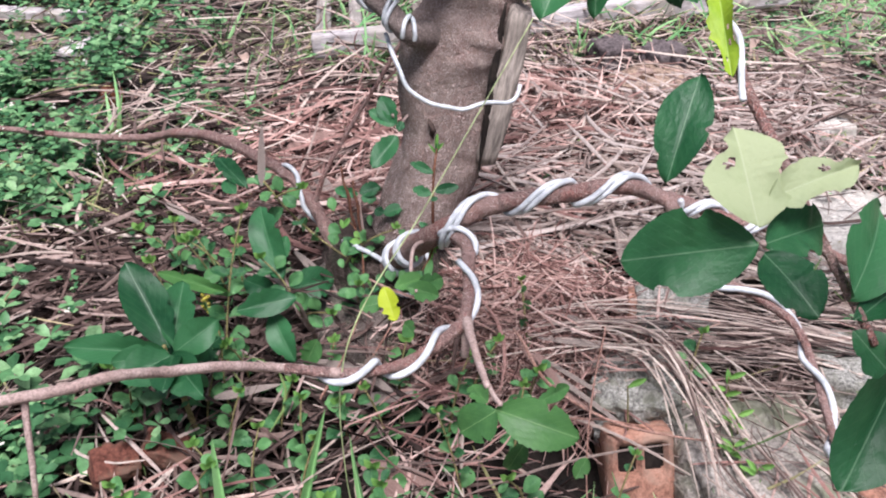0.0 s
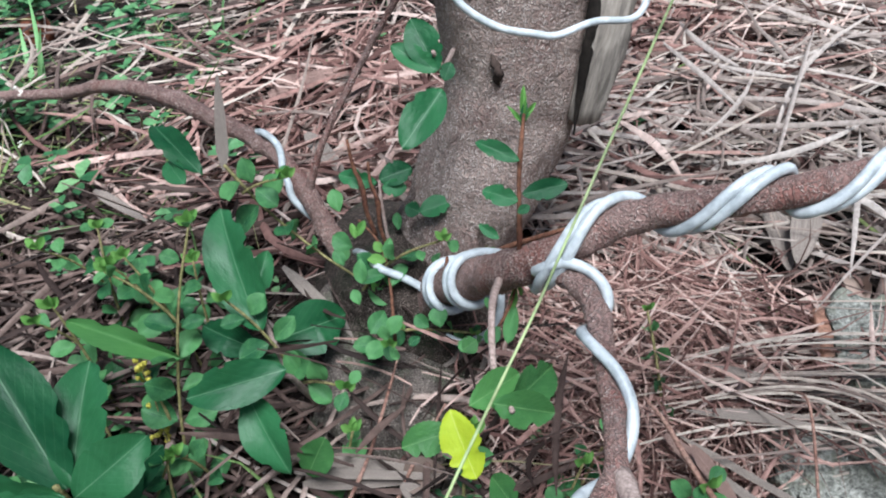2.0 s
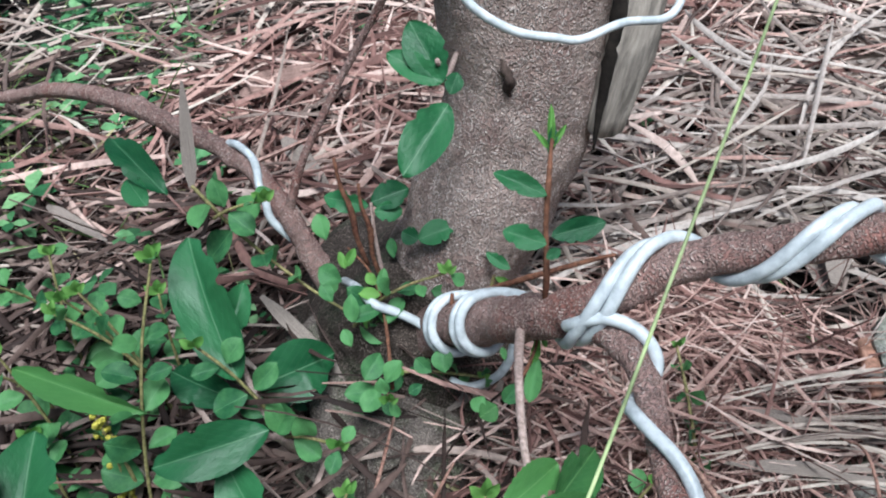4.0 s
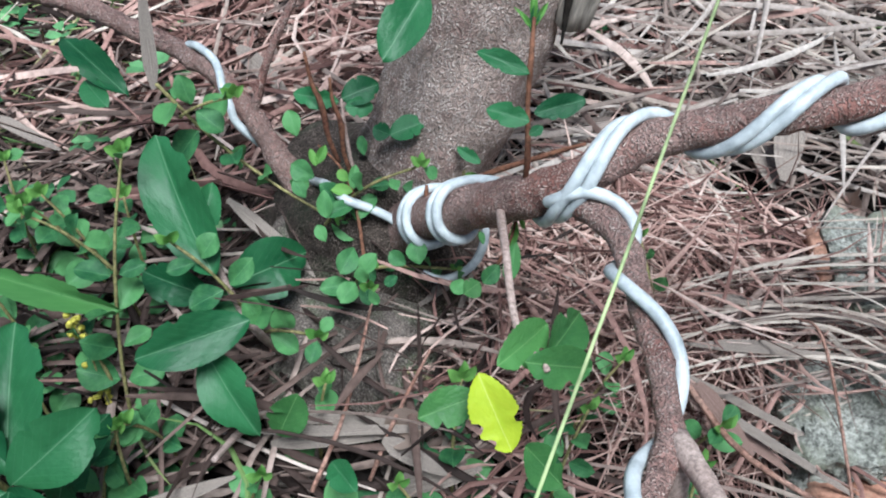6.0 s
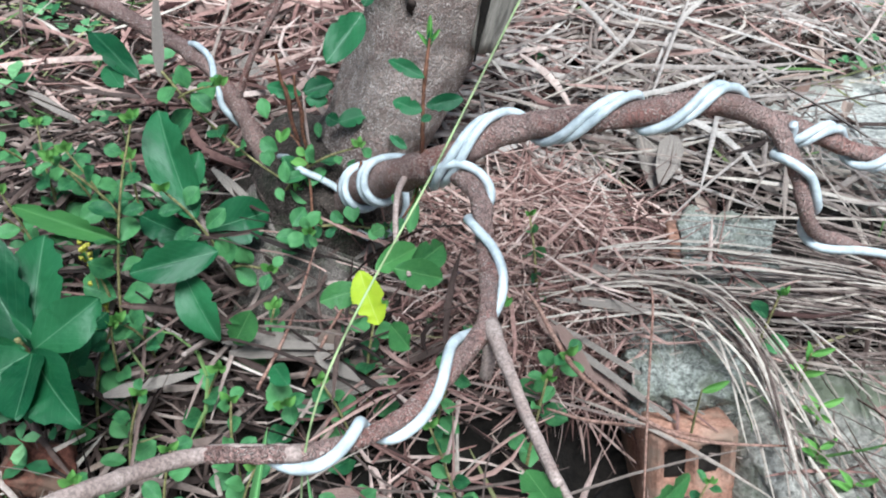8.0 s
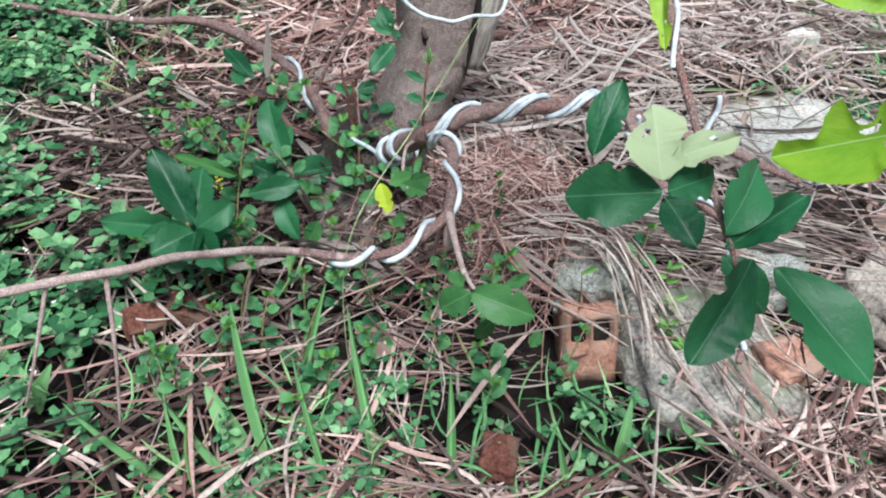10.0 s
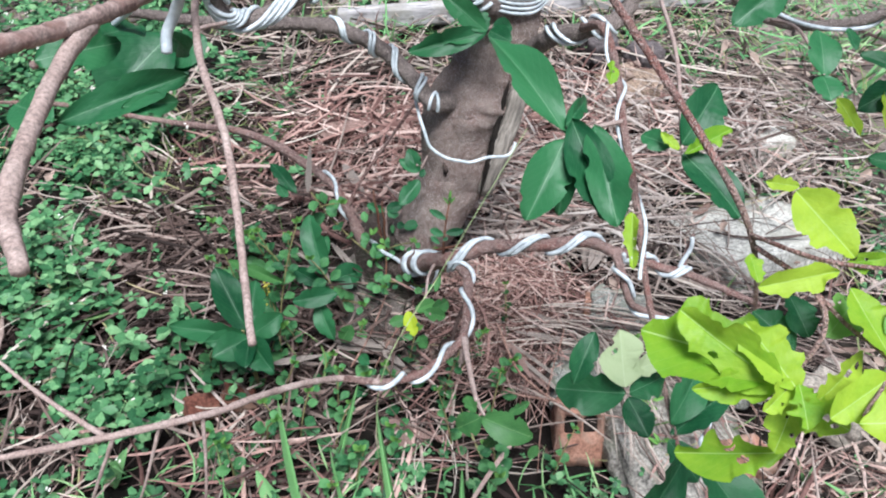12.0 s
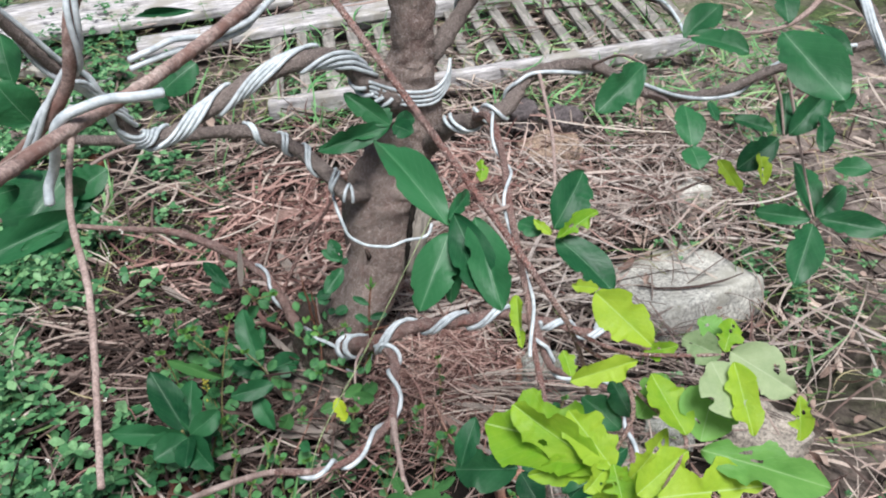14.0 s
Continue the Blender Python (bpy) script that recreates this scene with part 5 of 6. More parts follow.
    sharp = [e for e in bm.edges if len(e.link_faces) == 2 and e.calc_face_angle() > 0.5]
    bmesh.ops.bevel(bm, geom=sharp, offset=0.0028, segments=2, affect="EDGES")
    bmesh.ops.subdivide_edges(bm, edges=[e for e in bm.edges if e.calc_length() > 0.012], cuts=2, use_grid_fill=True)
    for vert in bm.verts:
        n = noise.noise_vector(vert.co * 45)
        vert.co += n * 0.0016 + noise.noise_vector(vert.co * 16) * 0.002
    me = bpy.data.meshes.new(name)
    bm.to_mesh(me)
    bm.free()
    me.materials.append(CLAY)
    me.polygons.foreach_set("use_smooth", [True] * len(me.polygons))
    part("clay_body", me, o)
    # Soil fills the holes; its black colour stands for their inner shade.
    part("shaded_soil_plug", slab_mesh("shaded_soil_plug", (w * 0.84, d * 0.6, h * 0.4), HOLLOW, 3, 0.02, 4, 0.02), o, "soil packed in the holes, blackened for the shade inside", pose(0, 0.013 - d * 0.2, h * 0.21))
    return o


brick = hollow_brick("brick", (0.256, 0.758, -0.066), (-24, 0, 3), (0.08, 0.12, 0.115), "orange hollow brick with two open holes")
part("mortar", slab_mesh("mortar", (0.104, 0.1, 0.07), CONCRETE, 14, 0.22, 20, 0.4), brick, "lump of grey mortar", pose(0.013, 0.026, 0.074, 26, 0, -6))
brick2 = hollow_brick("brick", (0.33, 0.94, -0.03), (12, 4, -8), (0.096, 0.09, 0.08), "broken brick under a grey mortar cap")
part("mortar", slab_mesh("mortar", (0.098, 0.092, 0.06), CONCRETE, 15, 0.17, 18, 0.25), brick2, "cap of rough grey mortar", pose(0.004, -0.004, 0.064))
part("clay_chip", slab_mesh("clay_chip", (0.012, 0.05, 0.05), CLAY, 22, 0.15, 5, 0.3), brick2, "splinter of orange clay", pose(-0.053, 0.0, 0.068))
stone("concrete_slab", (0.425, 0.7, -0.048), (0.23, 0.27, 0.07), PAD, 16, "flat weathered piece of concrete sunk in the litter", "concrete", (-2, 3, 6), 0.3, 0.55)
stone("clay_shard", (0.525, 0.655, -0.012), (0.08, 0.07, 0.03), CLAY, 47, "broken corner of a clay brick in litter", "shard", (0, 6, 20), 0.2, 0.5, "clay shards")
stone("concrete_slab", (0.68, 1.235, -0.052), (0.3, 0.25, 0.1), PLASTER, 17, "large pale broken concrete slab", "concrete", (-14, 3, 25), 0.1, 0.14)
stone("stone", (0.8, 1.59, -0.035), (0.13, 0.1, 0.08), PLASTER, 18, "pale rounded stone lying in straw", "stone", (0, 0, 20), group="loose stones")
stone("stone", (0.72, 0.78, -0.02), (0.13, 0.12, 0.08), STONE, 19, "grey-white stone half in litter", "stone", (0, 10, 40), group="loose stones")
stone("stone", (0.55, 0.83, 0.0), (0.12, 0.09, 0.06), CONCRETE, 21, "grey stone half in litter", "stone", (0, 6, 70), group="loose stones")
stone("husk", (0.479, 1.758, 0.005), (0.16, 0.12, 0.1), HUSK, 20, "brown fibrous fruit husk", "husk", (0, 0, 15), 0.15, 0.9)
stone("dry_fruit", (-0.746, 1.831, 0.02), (0.05, 0.055, 0.045), NUT_RED, 33, "glossy reddish-brown dry fruit lying on straw", "fruit", (0, 0, 30), 0.06, 0.95, "dry fruits")
for x, y, s in ((0.43, 1.95, 31), (0.545, 1.9, 32)):
    stone("dry_fruit", (x, y, 0.025), (0.085, 0.085, 0.085), NUT, s, "dark dry round fruit with ragged grey skin", "fruit", (0, 0, s), 0.12, 0.95, "dry fruits")
for x, y, z, t, s in ((-0.387, 0.715, 0.0, (20, 10, 30), 41), (0.11, 0.49, 0.0, (10, 0, 80), 42), (-0.33, 0.74, -0.005, (0, 30, 10), 43)):
    stone("clay_shard", (x, y, z), (0.055, 0.045, 0.025), CLAY_OLD, s, "dark red broken clay fragment in litter", "shard", t, 0.22, 0.5, "clay shards")

# low frame of weathered boards
PX, PY = Vector((0.975, 0.222, 0)), Vector((-0.222, 0.975, 0))
PALLET = Vector((-0.3, 2.035, 0.0))
pallet = thing("pallet", PALLET, "low frame of weathered grey-white boards", "pallet")


def board(name, me_size, place, turn, material, parent, seed):
    return part(name, slab_mesh(name, me_size, material, seed, 0.05, 5, 0.05), parent, "", pose(*place, *turn))


ang = math.degrees(math.atan2(PX.y, PX.x))


def pal(a, b):
    p = PX * a + PY * b
    return p.x, p.y


for a, b, l, z in ((0.75, 0.0, 1.5, 0.045), (0.75, 0.56, 1.5, 0.045)):
    x, y = pal(a, b)
    board("beam", (l, 0.035, 0.06), (x, y, z), (0, 0, ang), BOARD, pallet, 50 + b)
for i in range(17):
    a = 0.03 + i * 0.088
    x, y = pal(a + 0.03, 0.27)
    rr = random.Random(i)
    board("slat", (0.036 + rr.uniform(-0.004, 0.006), 0.58, 0.014), (x, y, 0.035 + rr.uniform(-0.006, 0.006)), (rr.uniform(-1, 1), 0, 6.6 + rr.uniform(-2, 2)), BOARD_DARK, pallet, 60 + i)
for x, y, z, l, w, a, s in ((-0.15, 2.67, 0.06, 1.3, 0.13, 16, 81), (-0.95, 2.82, 0.06, 1.3, 0.34, 14, 82), (-0.9, 2.23, 0.015, 0.28, 0.05, 60, 83), (-1.3, 2.5, 0.02, 0.6, 0.05, -15, 84)):
    b = new("board", slab_mesh("board", (l, w, 0.025), BOARD, s, 0.06, 6, 0.05))
    b.matrix_basis = pose(x, y, z, 0, 0, a)
    tagged(b, "long weathered grey board lying in the grass", "board", "loose boards")

# ---- litter, weeds and grass ----


def strips(name, n, region, length, width, height, material, label, category, seed, bend=0.25, density=None, pitch=0.12, segs=5, flow=0.6, heading=None):
    """Many narrow folded strips (straw, blades) strewn over a stretch of ground, each of its own length, bend and tilt."""
    rng = np.random.default_rng(seed)
    x = rng.uniform(region[0], region[1], n)
    y = rng.uniform(region[2], region[3], n)
    if density is not None:
        keep = rng.uniform(0, 1, n) < np.array([density(a, b) for a, b in zip(x, y)])
        x, y = x[keep], y[keep]
    n = len(x)
    base = np.array([ground_height(a, b) for a, b in zip(x, y)])
    field = np.array([noise.noise(Vector((a * 2.2, b * 2.2, 5.0 + seed))) for a, b in zip(x, y)])
    phi = field * 4.0 + rng.normal(0, flow, n) + (rng.uniform(0, 1, n) < 0.35) * rng.uniform(0, math.pi, n)
    if heading is not None:
        phi = heading + field * 0.5 + rng.normal(0, flow, n)
    ln = rng.uniform(length[0], length[1], n) * rng.uniform(0.5, 1, n)
    wd = rng.uniform(width[0], width[1], n)
    z0 = base + height[0] + (height[1] - height[0]) * rng.uniform(0, 1, n) ** 1.6
    slope = rng.normal(0, pitch, n)
    curve = rng.normal(0, bend, n)
    arch = rng.uniform(-0.2, 0.5, n) * bend
    roll = rng.normal(0, 0.7, n)
    t = np.linspace(-0.5, 0.5, segs + 1)
    verts = np.zeros((n, segs + 1, 3, 3))
    for i, s in enumerate(t):
        a = phi + curve * s * 2.2
        px = x + ln * s * np.cos(phi + curve * s)
        py = y + ln * s * np.sin(phi + curve * s)
        pz = np.maximum(z0 + ln * s * slope + ln * arch * (0.25 - s * s), base - 0.015)
        taper = 1.0 - 0.9 * abs(2 * s) ** 2.6
        nx, ny = -np.sin(a), np.cos(a)
        for j, k in enumerate((-0.5, 0.0, 0.5)):
            verts[:, i, j, 0] = px + nx * wd * k * taper * np.cos(roll)
            verts[:, i, j, 1] = py + ny * wd * k * taper * np.cos(roll)
            verts[:, i, j, 2] = pz + wd * k * taper * np.sin(roll) + (0.42 * wd if j == 1 else 0)
    per = (segs + 1) * 3
    quad = np.array([(i * 3 + j, i * 3 + j + 1, (i + 1) * 3 + j + 1, (i + 1) * 3 + j) for i in range(segs) for j in range(2)])
    faces = (quad[None] + (np.arange(n) * per)[:, None, None]).reshape(-1, 4)
    return stuff(name, verts.reshape(-1, 3), faces, material, label, category)


def stuff(name, verts, faces, material, label, category):
    me = bpy.data.meshes.new(name)
    k = faces.shape[1]
    me.vertices.add(len(verts))
    me.vertices.foreach_set("co", np.asarray(verts, dtype=np.float32).ravel())
    me.loops.add(faces.size)
    me.loops.foreach_set("vertex_index", faces.astype(np.int32).ravel())
    me.polygons.add(len(faces))
    me.polygons.foreach_set("loop_start", np.arange(len(faces), dtype=np.int32) * k)
    me.polygons.foreach_set("use_smooth", np.ones(len(faces), dtype=bool))
    me.materials.append(material)
    me.update(calc_edges=True)
    me.validate()
    return tagged(new(name, me), label, category, "", "stuff")


def fade(x, y):
    """1 round the tree, falling off raggedly two metres out."""
    r = math.hypot((x - 0.1) * 0.92, y - 1.35)
    return 1 / (1 + math.exp((r - 1.9 - 0.5 * noise.noise(Vector((x * 1.6, y * 1.6, 30.0)))) * 5))


def green_share(x, y):
    """How thick the green cover stands: dense to one side of the tree, thin elsewhere."""
    n = noise.noise(Vector((x * 2.6, y * 2.6, 9.0)))
    g = 1 / (1 + math.exp((x + 0.52 + 0.18 * n + 0.12 * (y - 1.2)) * 14))
    g *= (1.0 if y < 2.0 else 0.5) * (0.35 if y < 0.72 else 1.0)
    m = noise.noise(Vector((x * 5.5, y * 5.5, 4.0)))
    g *= 1 - 0.95 * math.exp(-((x + 0.47) / 0.17) ** 2 - ((y - 1.14) / 0.17) ** 2)
    return max(0.0, min(1.0, g * (0.5 + 0.7 * n + 1.3 * m))) * fade(x, y)


def flare(x, y):
    """1 over the bare spread foot of the trunk, where little litter lies."""
    return math.exp(-(((x + 0.095) / 0.085) ** 2 + ((y - 0.92) / 0.09) ** 2) ** 2)


def dim_share(x, y):
    """Older, rotting straw, its colour also darkened for leaf shade, lies on the weedy side of the trunk's foot."""
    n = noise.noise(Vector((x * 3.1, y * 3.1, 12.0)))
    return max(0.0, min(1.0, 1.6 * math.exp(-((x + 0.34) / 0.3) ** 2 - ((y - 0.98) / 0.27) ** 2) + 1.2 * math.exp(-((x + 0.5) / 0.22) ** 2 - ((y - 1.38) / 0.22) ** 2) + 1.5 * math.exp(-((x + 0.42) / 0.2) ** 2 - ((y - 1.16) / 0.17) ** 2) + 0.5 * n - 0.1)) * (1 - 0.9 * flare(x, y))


def clumps(x, y):
    """Litter lies in wads, with dark gaps between them."""
    return max(0.12, min(1.45, 0.85 + 2.4 * noise.noise(Vector((x * 9.0, y * 12.0, 17.0)))))


def needle_mound(x, y):
    """Fine needles heaped beside the forked branch, in place of straw."""
    return math.exp(-(((x - 0.15) / 0.15) ** 2 + ((y - 0.93) / 0.13) ** 2) ** 2)


def hollow(x, y):
    """A dark gap beside the brick, where hardly any straw lies."""
    return math.exp(-(((x - 0.165) / 0.058) ** 2 + ((y - 0.75) / 0.075) ** 2) ** 2)


def straw_share(x, y):
    n = noise.noise(Vector((x * 1.7, y * 1.7, 3.0)))
    d = 1.0 - 0.55 * green_share(x, y)
    d *= 1 - 0.8 / (1 + math.exp(-(x - 0.76 - 0.25 * n) * 10))
    d *= 1 - 0.6 / (1 + math.exp(-(y - 2.1) * 6))
    d *= 1 - 0.85 * dim_share(x, y)
    d *= 1 - 0.45 * red_share(x, y)
    d *= 1 - 0.9 * needle_mound(x, y)
    d *= 1 - 0.93 * hollow(x, y)
    d *= 1 - 0.5 * math.exp(-((x - 0.3) / 0.4) ** 2 - ((y - 0.72) / 0.24) ** 2)
    if math.hypot(x - 0.33, y - 0.925) < 0.085 or math.hypot(x - 0.185, y - 0.79) < 0.045:
        d *= 0.1
    d *= 1 - 0.9 * flare(x, y)
    if math.hypot(x - 0.69, y - 1.22) < 0.19 or math.hypot(x - 0.52, y - 1.02) < 0.06 or math.hypot(x - 0.735, y - 0.79) < 0.06:
        d *= 0.12
    if 0.17 < x < 0.34 and 0.58 < y < 0.77:
        d *= 0.04
    if 0.38 < x < 0.6 and 1.66 < y < 1.98:
        d *= 0.25
    if 0.32 < x < 0.53 and 0.58 < y < 0.82:
        d *= 0.1
    if math.hypot(x - 0.275, y - 0.785) < 0.065:
        d *= 0.1
    if x < -0.15 and y < 0.62:
        d *= 0.5
    if 0.14 < x < 0.36 and 0.5 < y < 0.77:
        d *= 0.5
    return max(0.02, d * (0.85 + 0.4 * n) * clumps(x, y)) * fade(x, y)


def red_share(x, y):
    n = noise.noise(Vector((x * 3, y * 3, 6.0)))
    return max(0.0, min(1.0, 1.8 * math.exp(-((x - 0.14) / 0.17) ** 2 - ((y - 0.86) / 0.12) ** 2) + 1.6 * math.exp(-((x + 0.12) / 0.24) ** 2 - ((y - 1.42) / 0.22) ** 2) + 0.8 * math.exp(-((x - 0.35) / 0.3) ** 2 - ((y - 1.6) / 0.25) ** 2) + 0.25 * n)) * (1 - 0.95 * hollow(x, y)) * min(1.0, clumps(x, y))


strips("under_litter", 9000, (-2.6, 2.8, -0.9, 3.8), (0.12, 0.4), (0.0035, 0.009), (-0.022, 0.03), STRAW_UNDER, "near-black straw under the dry litter, standing for shade in its gaps", "straw", 26, 0.22, straw_share)
strips("straw_litter", 11000, (-2.6, 2.8, -0.9, 3.8), (0.14, 0.46), (0.003, 0.0085), (0.008, 0.085), STRAW, "thick litter of dry grey-brown straw and narrow leaves", "straw", 1, 0.22, straw_share)
strips("straw_litter", 3100, (-0.9, 1.7, 0.1, 1.3), (0.14, 0.48), (0.0018, 0.0055), (0.01, 0.085), STRAW_TOP, "loose dry straw lying over the litter", "straw", 2, 0.45, lambda x, y: straw_share(x, y) * (0.3 if y < 0.62 and x < 0.35 else 1.0) * (1 - 0.7 * dim_share(x, y)))
strips("dim_rotting_straw", 5000, (-0.9, 0.15, 0.5, 1.8), (0.1, 0.34), (0.0035, 0.0085), (-0.018, 0.06), STRAW_DIM, "old straw rotting under the weeds, darkened for leaf shade", "straw", 9, 0.3, dim_share)
strips("red_straw", 2600, (-0.6, 0.4, 1.05, 1.75), (0.1, 0.3), (0.005, 0.0105), (0.02, 0.085), STRAW_RED, "heap of broad reddish straw behind the trunk", "straw", 23, 0.35, red_share, 0.2)
strips("red_straw", 2700, (-0.6, 0.95, 0.12, 0.68), (0.12, 0.36), (0.0035, 0.008), (0.0, 0.06), STRAW_RED, "reddish-brown straw lying in the foreground", "straw", 24, 0.3, lambda x, y: 0.75 * straw_share(x, y) * (0.12 if 0.12 < x < 0.42 and y > 0.48 else 1.0), 0.12)
strips("leaf_scraps", 2200, (0.5, 2.4, 0.45, 3.2), (0.03, 0.12), (0.006, 0.016), (0.0, 0.03), DEAD_LEAF, "scraps of dry leaf scattered over trodden soil", "leaf litter", 25, 0.4, lambda x, y: fade(x, y) * 0.8, 0.2)
strips("root_litter", 70, (-0.24, 0.06, 0.8, 0.98), (0.06, 0.22), (0.003, 0.007), (0.05, 0.12), STRAW_DIM, "dark straw and bits lying over the roots", "straw", 19, 0.35, None, 0.35)
strips("needle_litter", 8500, (-0.5, 0.9, 0.6, 2.1), (0.07, 0.26), (0.0022, 0.0055), (0.02, 0.09), STRAW_RED, "mound of thin reddish dry needles", "straw", 3, 0.5, red_share, 0.3)
strips("needle_litter", 7500, (-0.04, 0.34, 0.77, 1.12), (0.05, 0.19), (0.0014, 0.0034), (0.0, 0.085), STRAW_RED, "thick heap of thin curled reddish needles", "straw", 31, 0.8, lambda x, y: min(1.0, 1.15 * needle_mound(x, y) * clumps(x, y)) * (1 - 0.9 * hollow(x, y)), 0.4)


def swept(name, n, line, spread, width, material, label, seed):
    """Long straws that lie side by side and bend together along a line, each starting and ending at its own place."""
    rng = np.random.default_rng(seed)
    s, _ = spline(line, 0.004)
    m, seg = len(s), 14
    verts = np.zeros((n, seg + 1, 3, 3))
    for i in range(n):
        a = rng.uniform(0, 0.55)
        e = min(1.0, a + rng.uniform(0.3, 0.75))
        u = np.linspace(a, e, seg + 1)
        p = np.column_stack([np.interp(u * (m - 1), np.arange(m), s[:, j]) for j in range(3)])
        q = np.gradient(p, axis=0)[:, :2]
        q /= np.linalg.norm(q, axis=1)[:, None]
        side = np.column_stack([-q[:, 1], q[:, 0]])
        off = rng.normal(0, spread) + rng.normal(0, 0.45 * spread) * (u - 0.5) * 4 + 0.35 * spread * np.sin(u * rng.uniform(4, 9) + rng.uniform(0, 6))
        p[:, :2] += side * off[:, None]
        p[:, 2] += rng.normal(0, 0.008) - 0.012 * abs(off / spread)
        w = rng.uniform(*width) * (1 - 0.8 * abs(np.linspace(-1, 1, seg + 1)) ** 3)
        for j, k in enumerate((-0.5, 0.0, 0.5)):
            verts[i, :, j, :2] = p[:, :2] + side * (w * k)[:, None]
            verts[i, :, j, 2] = p[:, 2] + (0.4 * w if j == 1 else 0)
    per = (seg + 1) * 3
    quad = np.array([(i * 3 + j, i * 3 + j + 1, (i + 1) * 3 + j + 1, (i + 1) * 3 + j) for i in range(seg) for j in range(2)])
    return stuff(name, verts.reshape(-1, 3), (quad[None] + (np.arange(n) * per)[:, None, None]).reshape(-1, 4), material, label, "straw")


swept("swept_straw", 15, [(0.06, 0.87, 0.055), (0.15, 0.862, 0.07), (0.225, 0.85, 0.085), (0.275, 0.815, 0.095), (0.297, 0.765, 0.09), (0.312, 0.725, 0.06), (0.322, 0.69, 0.03), (0.322, 0.62, 0.0)], 0.017, (0.0014, 0.0034), STRAW_TOP, "long straws swept over the mortar and down the concrete", 41)
swept("swept_straw", 8, [(0.2, 0.9, 0.08), (0.262, 0.85, 0.095), (0.3, 0.79, 0.09), (0.33, 0.76, 0.06), (0.36, 0.7, 0.02), (0.37, 0.62, 0.0)], 0.018, (0.0014, 0.0032), STRAW_TOP, "long straws bent down over the concrete", 42)
swept("swept_straw", 50, [(0.1, 0.885, 0.06), (0.25, 0.885, 0.075), (0.42, 0.865, 0.06), (0.56, 0.84, 0.035), (0.72, 0.83, 0.0)], 0.032, (0.0016, 0.0042), STRAW_TOP, "long straws lying side by side over the bank", 43)


def right_bank(x, y):
    return math.exp(-((x - 0.34) / 0.25) ** 2 - ((y - 0.87) / 0.12) ** 2) if x > 0.2 and y > 0.78 and math.hypot(x - 0.275, y - 0.785) > 0.07 and math.hypot(x - 0.33, y - 0.925) > 0.075 else 0.0


strips("straw_litter", 1000, (0.08, 0.8, 0.7, 1.1), (0.25, 0.5), (0.002, 0.0045), (0.02, 0.09), STRAW_TOP, "long straight straw lying side by side", "straw", 7, 0.15, right_bank, 0.06, 7, 0.22, -0.2)
strips("straw_litter", 4800, (-0.7, 2.0, 1.0, 2.5), (0.12, 0.4), (0.003, 0.0075), (0.02, 0.09), STRAW_TOP, "bleached straw lying loose over the far litter", "straw", 6, 0.4, straw_share, 0.2)
strips("pale_straw", 1100, (0.05, 1.1, 0.95, 1.75), (0.15, 0.4), (0.003, 0.008), (0.04, 0.095), STRAW_PALE, "pale broad straw lying loose behind the trunk", "straw", 8, 0.3, straw_share)
strips("straw_litter", 170, (0.2, 0.52, 0.6, 0.86), (0.12, 0.34), (0.002, 0.004), (0.035, 0.085), STRAW_TOP, "thin straws hanging over the concrete and brick", "straw", 29, 0.35, lambda x, y: 0.05 if x < 0.33 else 0.7, 0.15, 8, 0.45, -1.15)
strips("broad_straw", 700, (-0.9, 1.2, 0.3, 2.4), (0.08, 0.24), (0.005, 0.0085), (0.01, 0.05), DEAD_LEAF, "broad dry blades among the straw", "straw", 4, 0.25, straw_share)


def plants(name, n, region, material, label, category, seed, density, leaf, tall, count, aspect=0.6):
    """Small soft weeds: each a tuft of little leaves held up on thin stalks."""
    rng = np.random.default_rng(seed)
    vs, nl = [], 0
    ring = np.array([(0, 0, 0), (0.3, 0.32, 0.07), (0.42, 0.68, 0.06), (0.0, 1.0, -0.05), (-0.42, 0.68, 0.06), (-0.3, 0.32, 0.07), (0.0, 0.5, 0.0)])
    ring[:, 0] *= aspect / 0.6
    made = 0
    while made < n:
        x, y = rng.uniform(region[0], region[1]), rng.uniform(region[2], region[3])
        made += 1
        if rng.uniform() > density(x, y):
            continue
        z = ground_height(x, y)
        h = rng.uniform(*tall)
        lx, ly = rng.normal(0, 0.35, 2) * h
        for f in np.linspace(1.0, 0.35, int(rng.integers(*count))):
            spin, around = rng.uniform(0, 2 * math.pi), int(rng.integers(3, 6))
            big = rng.uniform(*leaf) * (1.1 - 0.35 * f)
            cx, cy = x + lx * f + rng.normal(0, 0.012), y + ly * f + rng.normal(0, 0.012)
            for k in range(around):
                m = Euler((rng.normal(0.12, 0.25), rng.normal(0, 0.25), spin + 2 * math.pi * k / around + rng.normal(0, 0.2))).to_matrix()
                p = (ring * big * rng.uniform(0.75, 1.1)) @ np.array(m).T
                vs.append(p + np.array((cx, cy, z + h * f + 0.012 + rng.normal(0, 0.003))))
                nl += 1
    verts = np.concatenate(vs)
    tri = np.array([(6, 0, 1), (6, 1, 2), (6, 2, 3), (6, 3, 4), (6, 4, 5), (6, 5, 0)])
    faces = (tri[None] + (np.arange(nl) * 7)[:, None, None]).reshape(-1, 3)
    return stuff(name, verts, faces, material, label, category)


def sparse(x, y):
    n = noise.noise(Vector((x * 4, y * 4, 2.0)))
    return max(0.0, 0.3 + 0.9 * n) * (0.5 if x > 0.1 and y > 0.75 and y < 1.6 else 1.0) * (0.35 if -0.1 < x < 0.6 else 1)


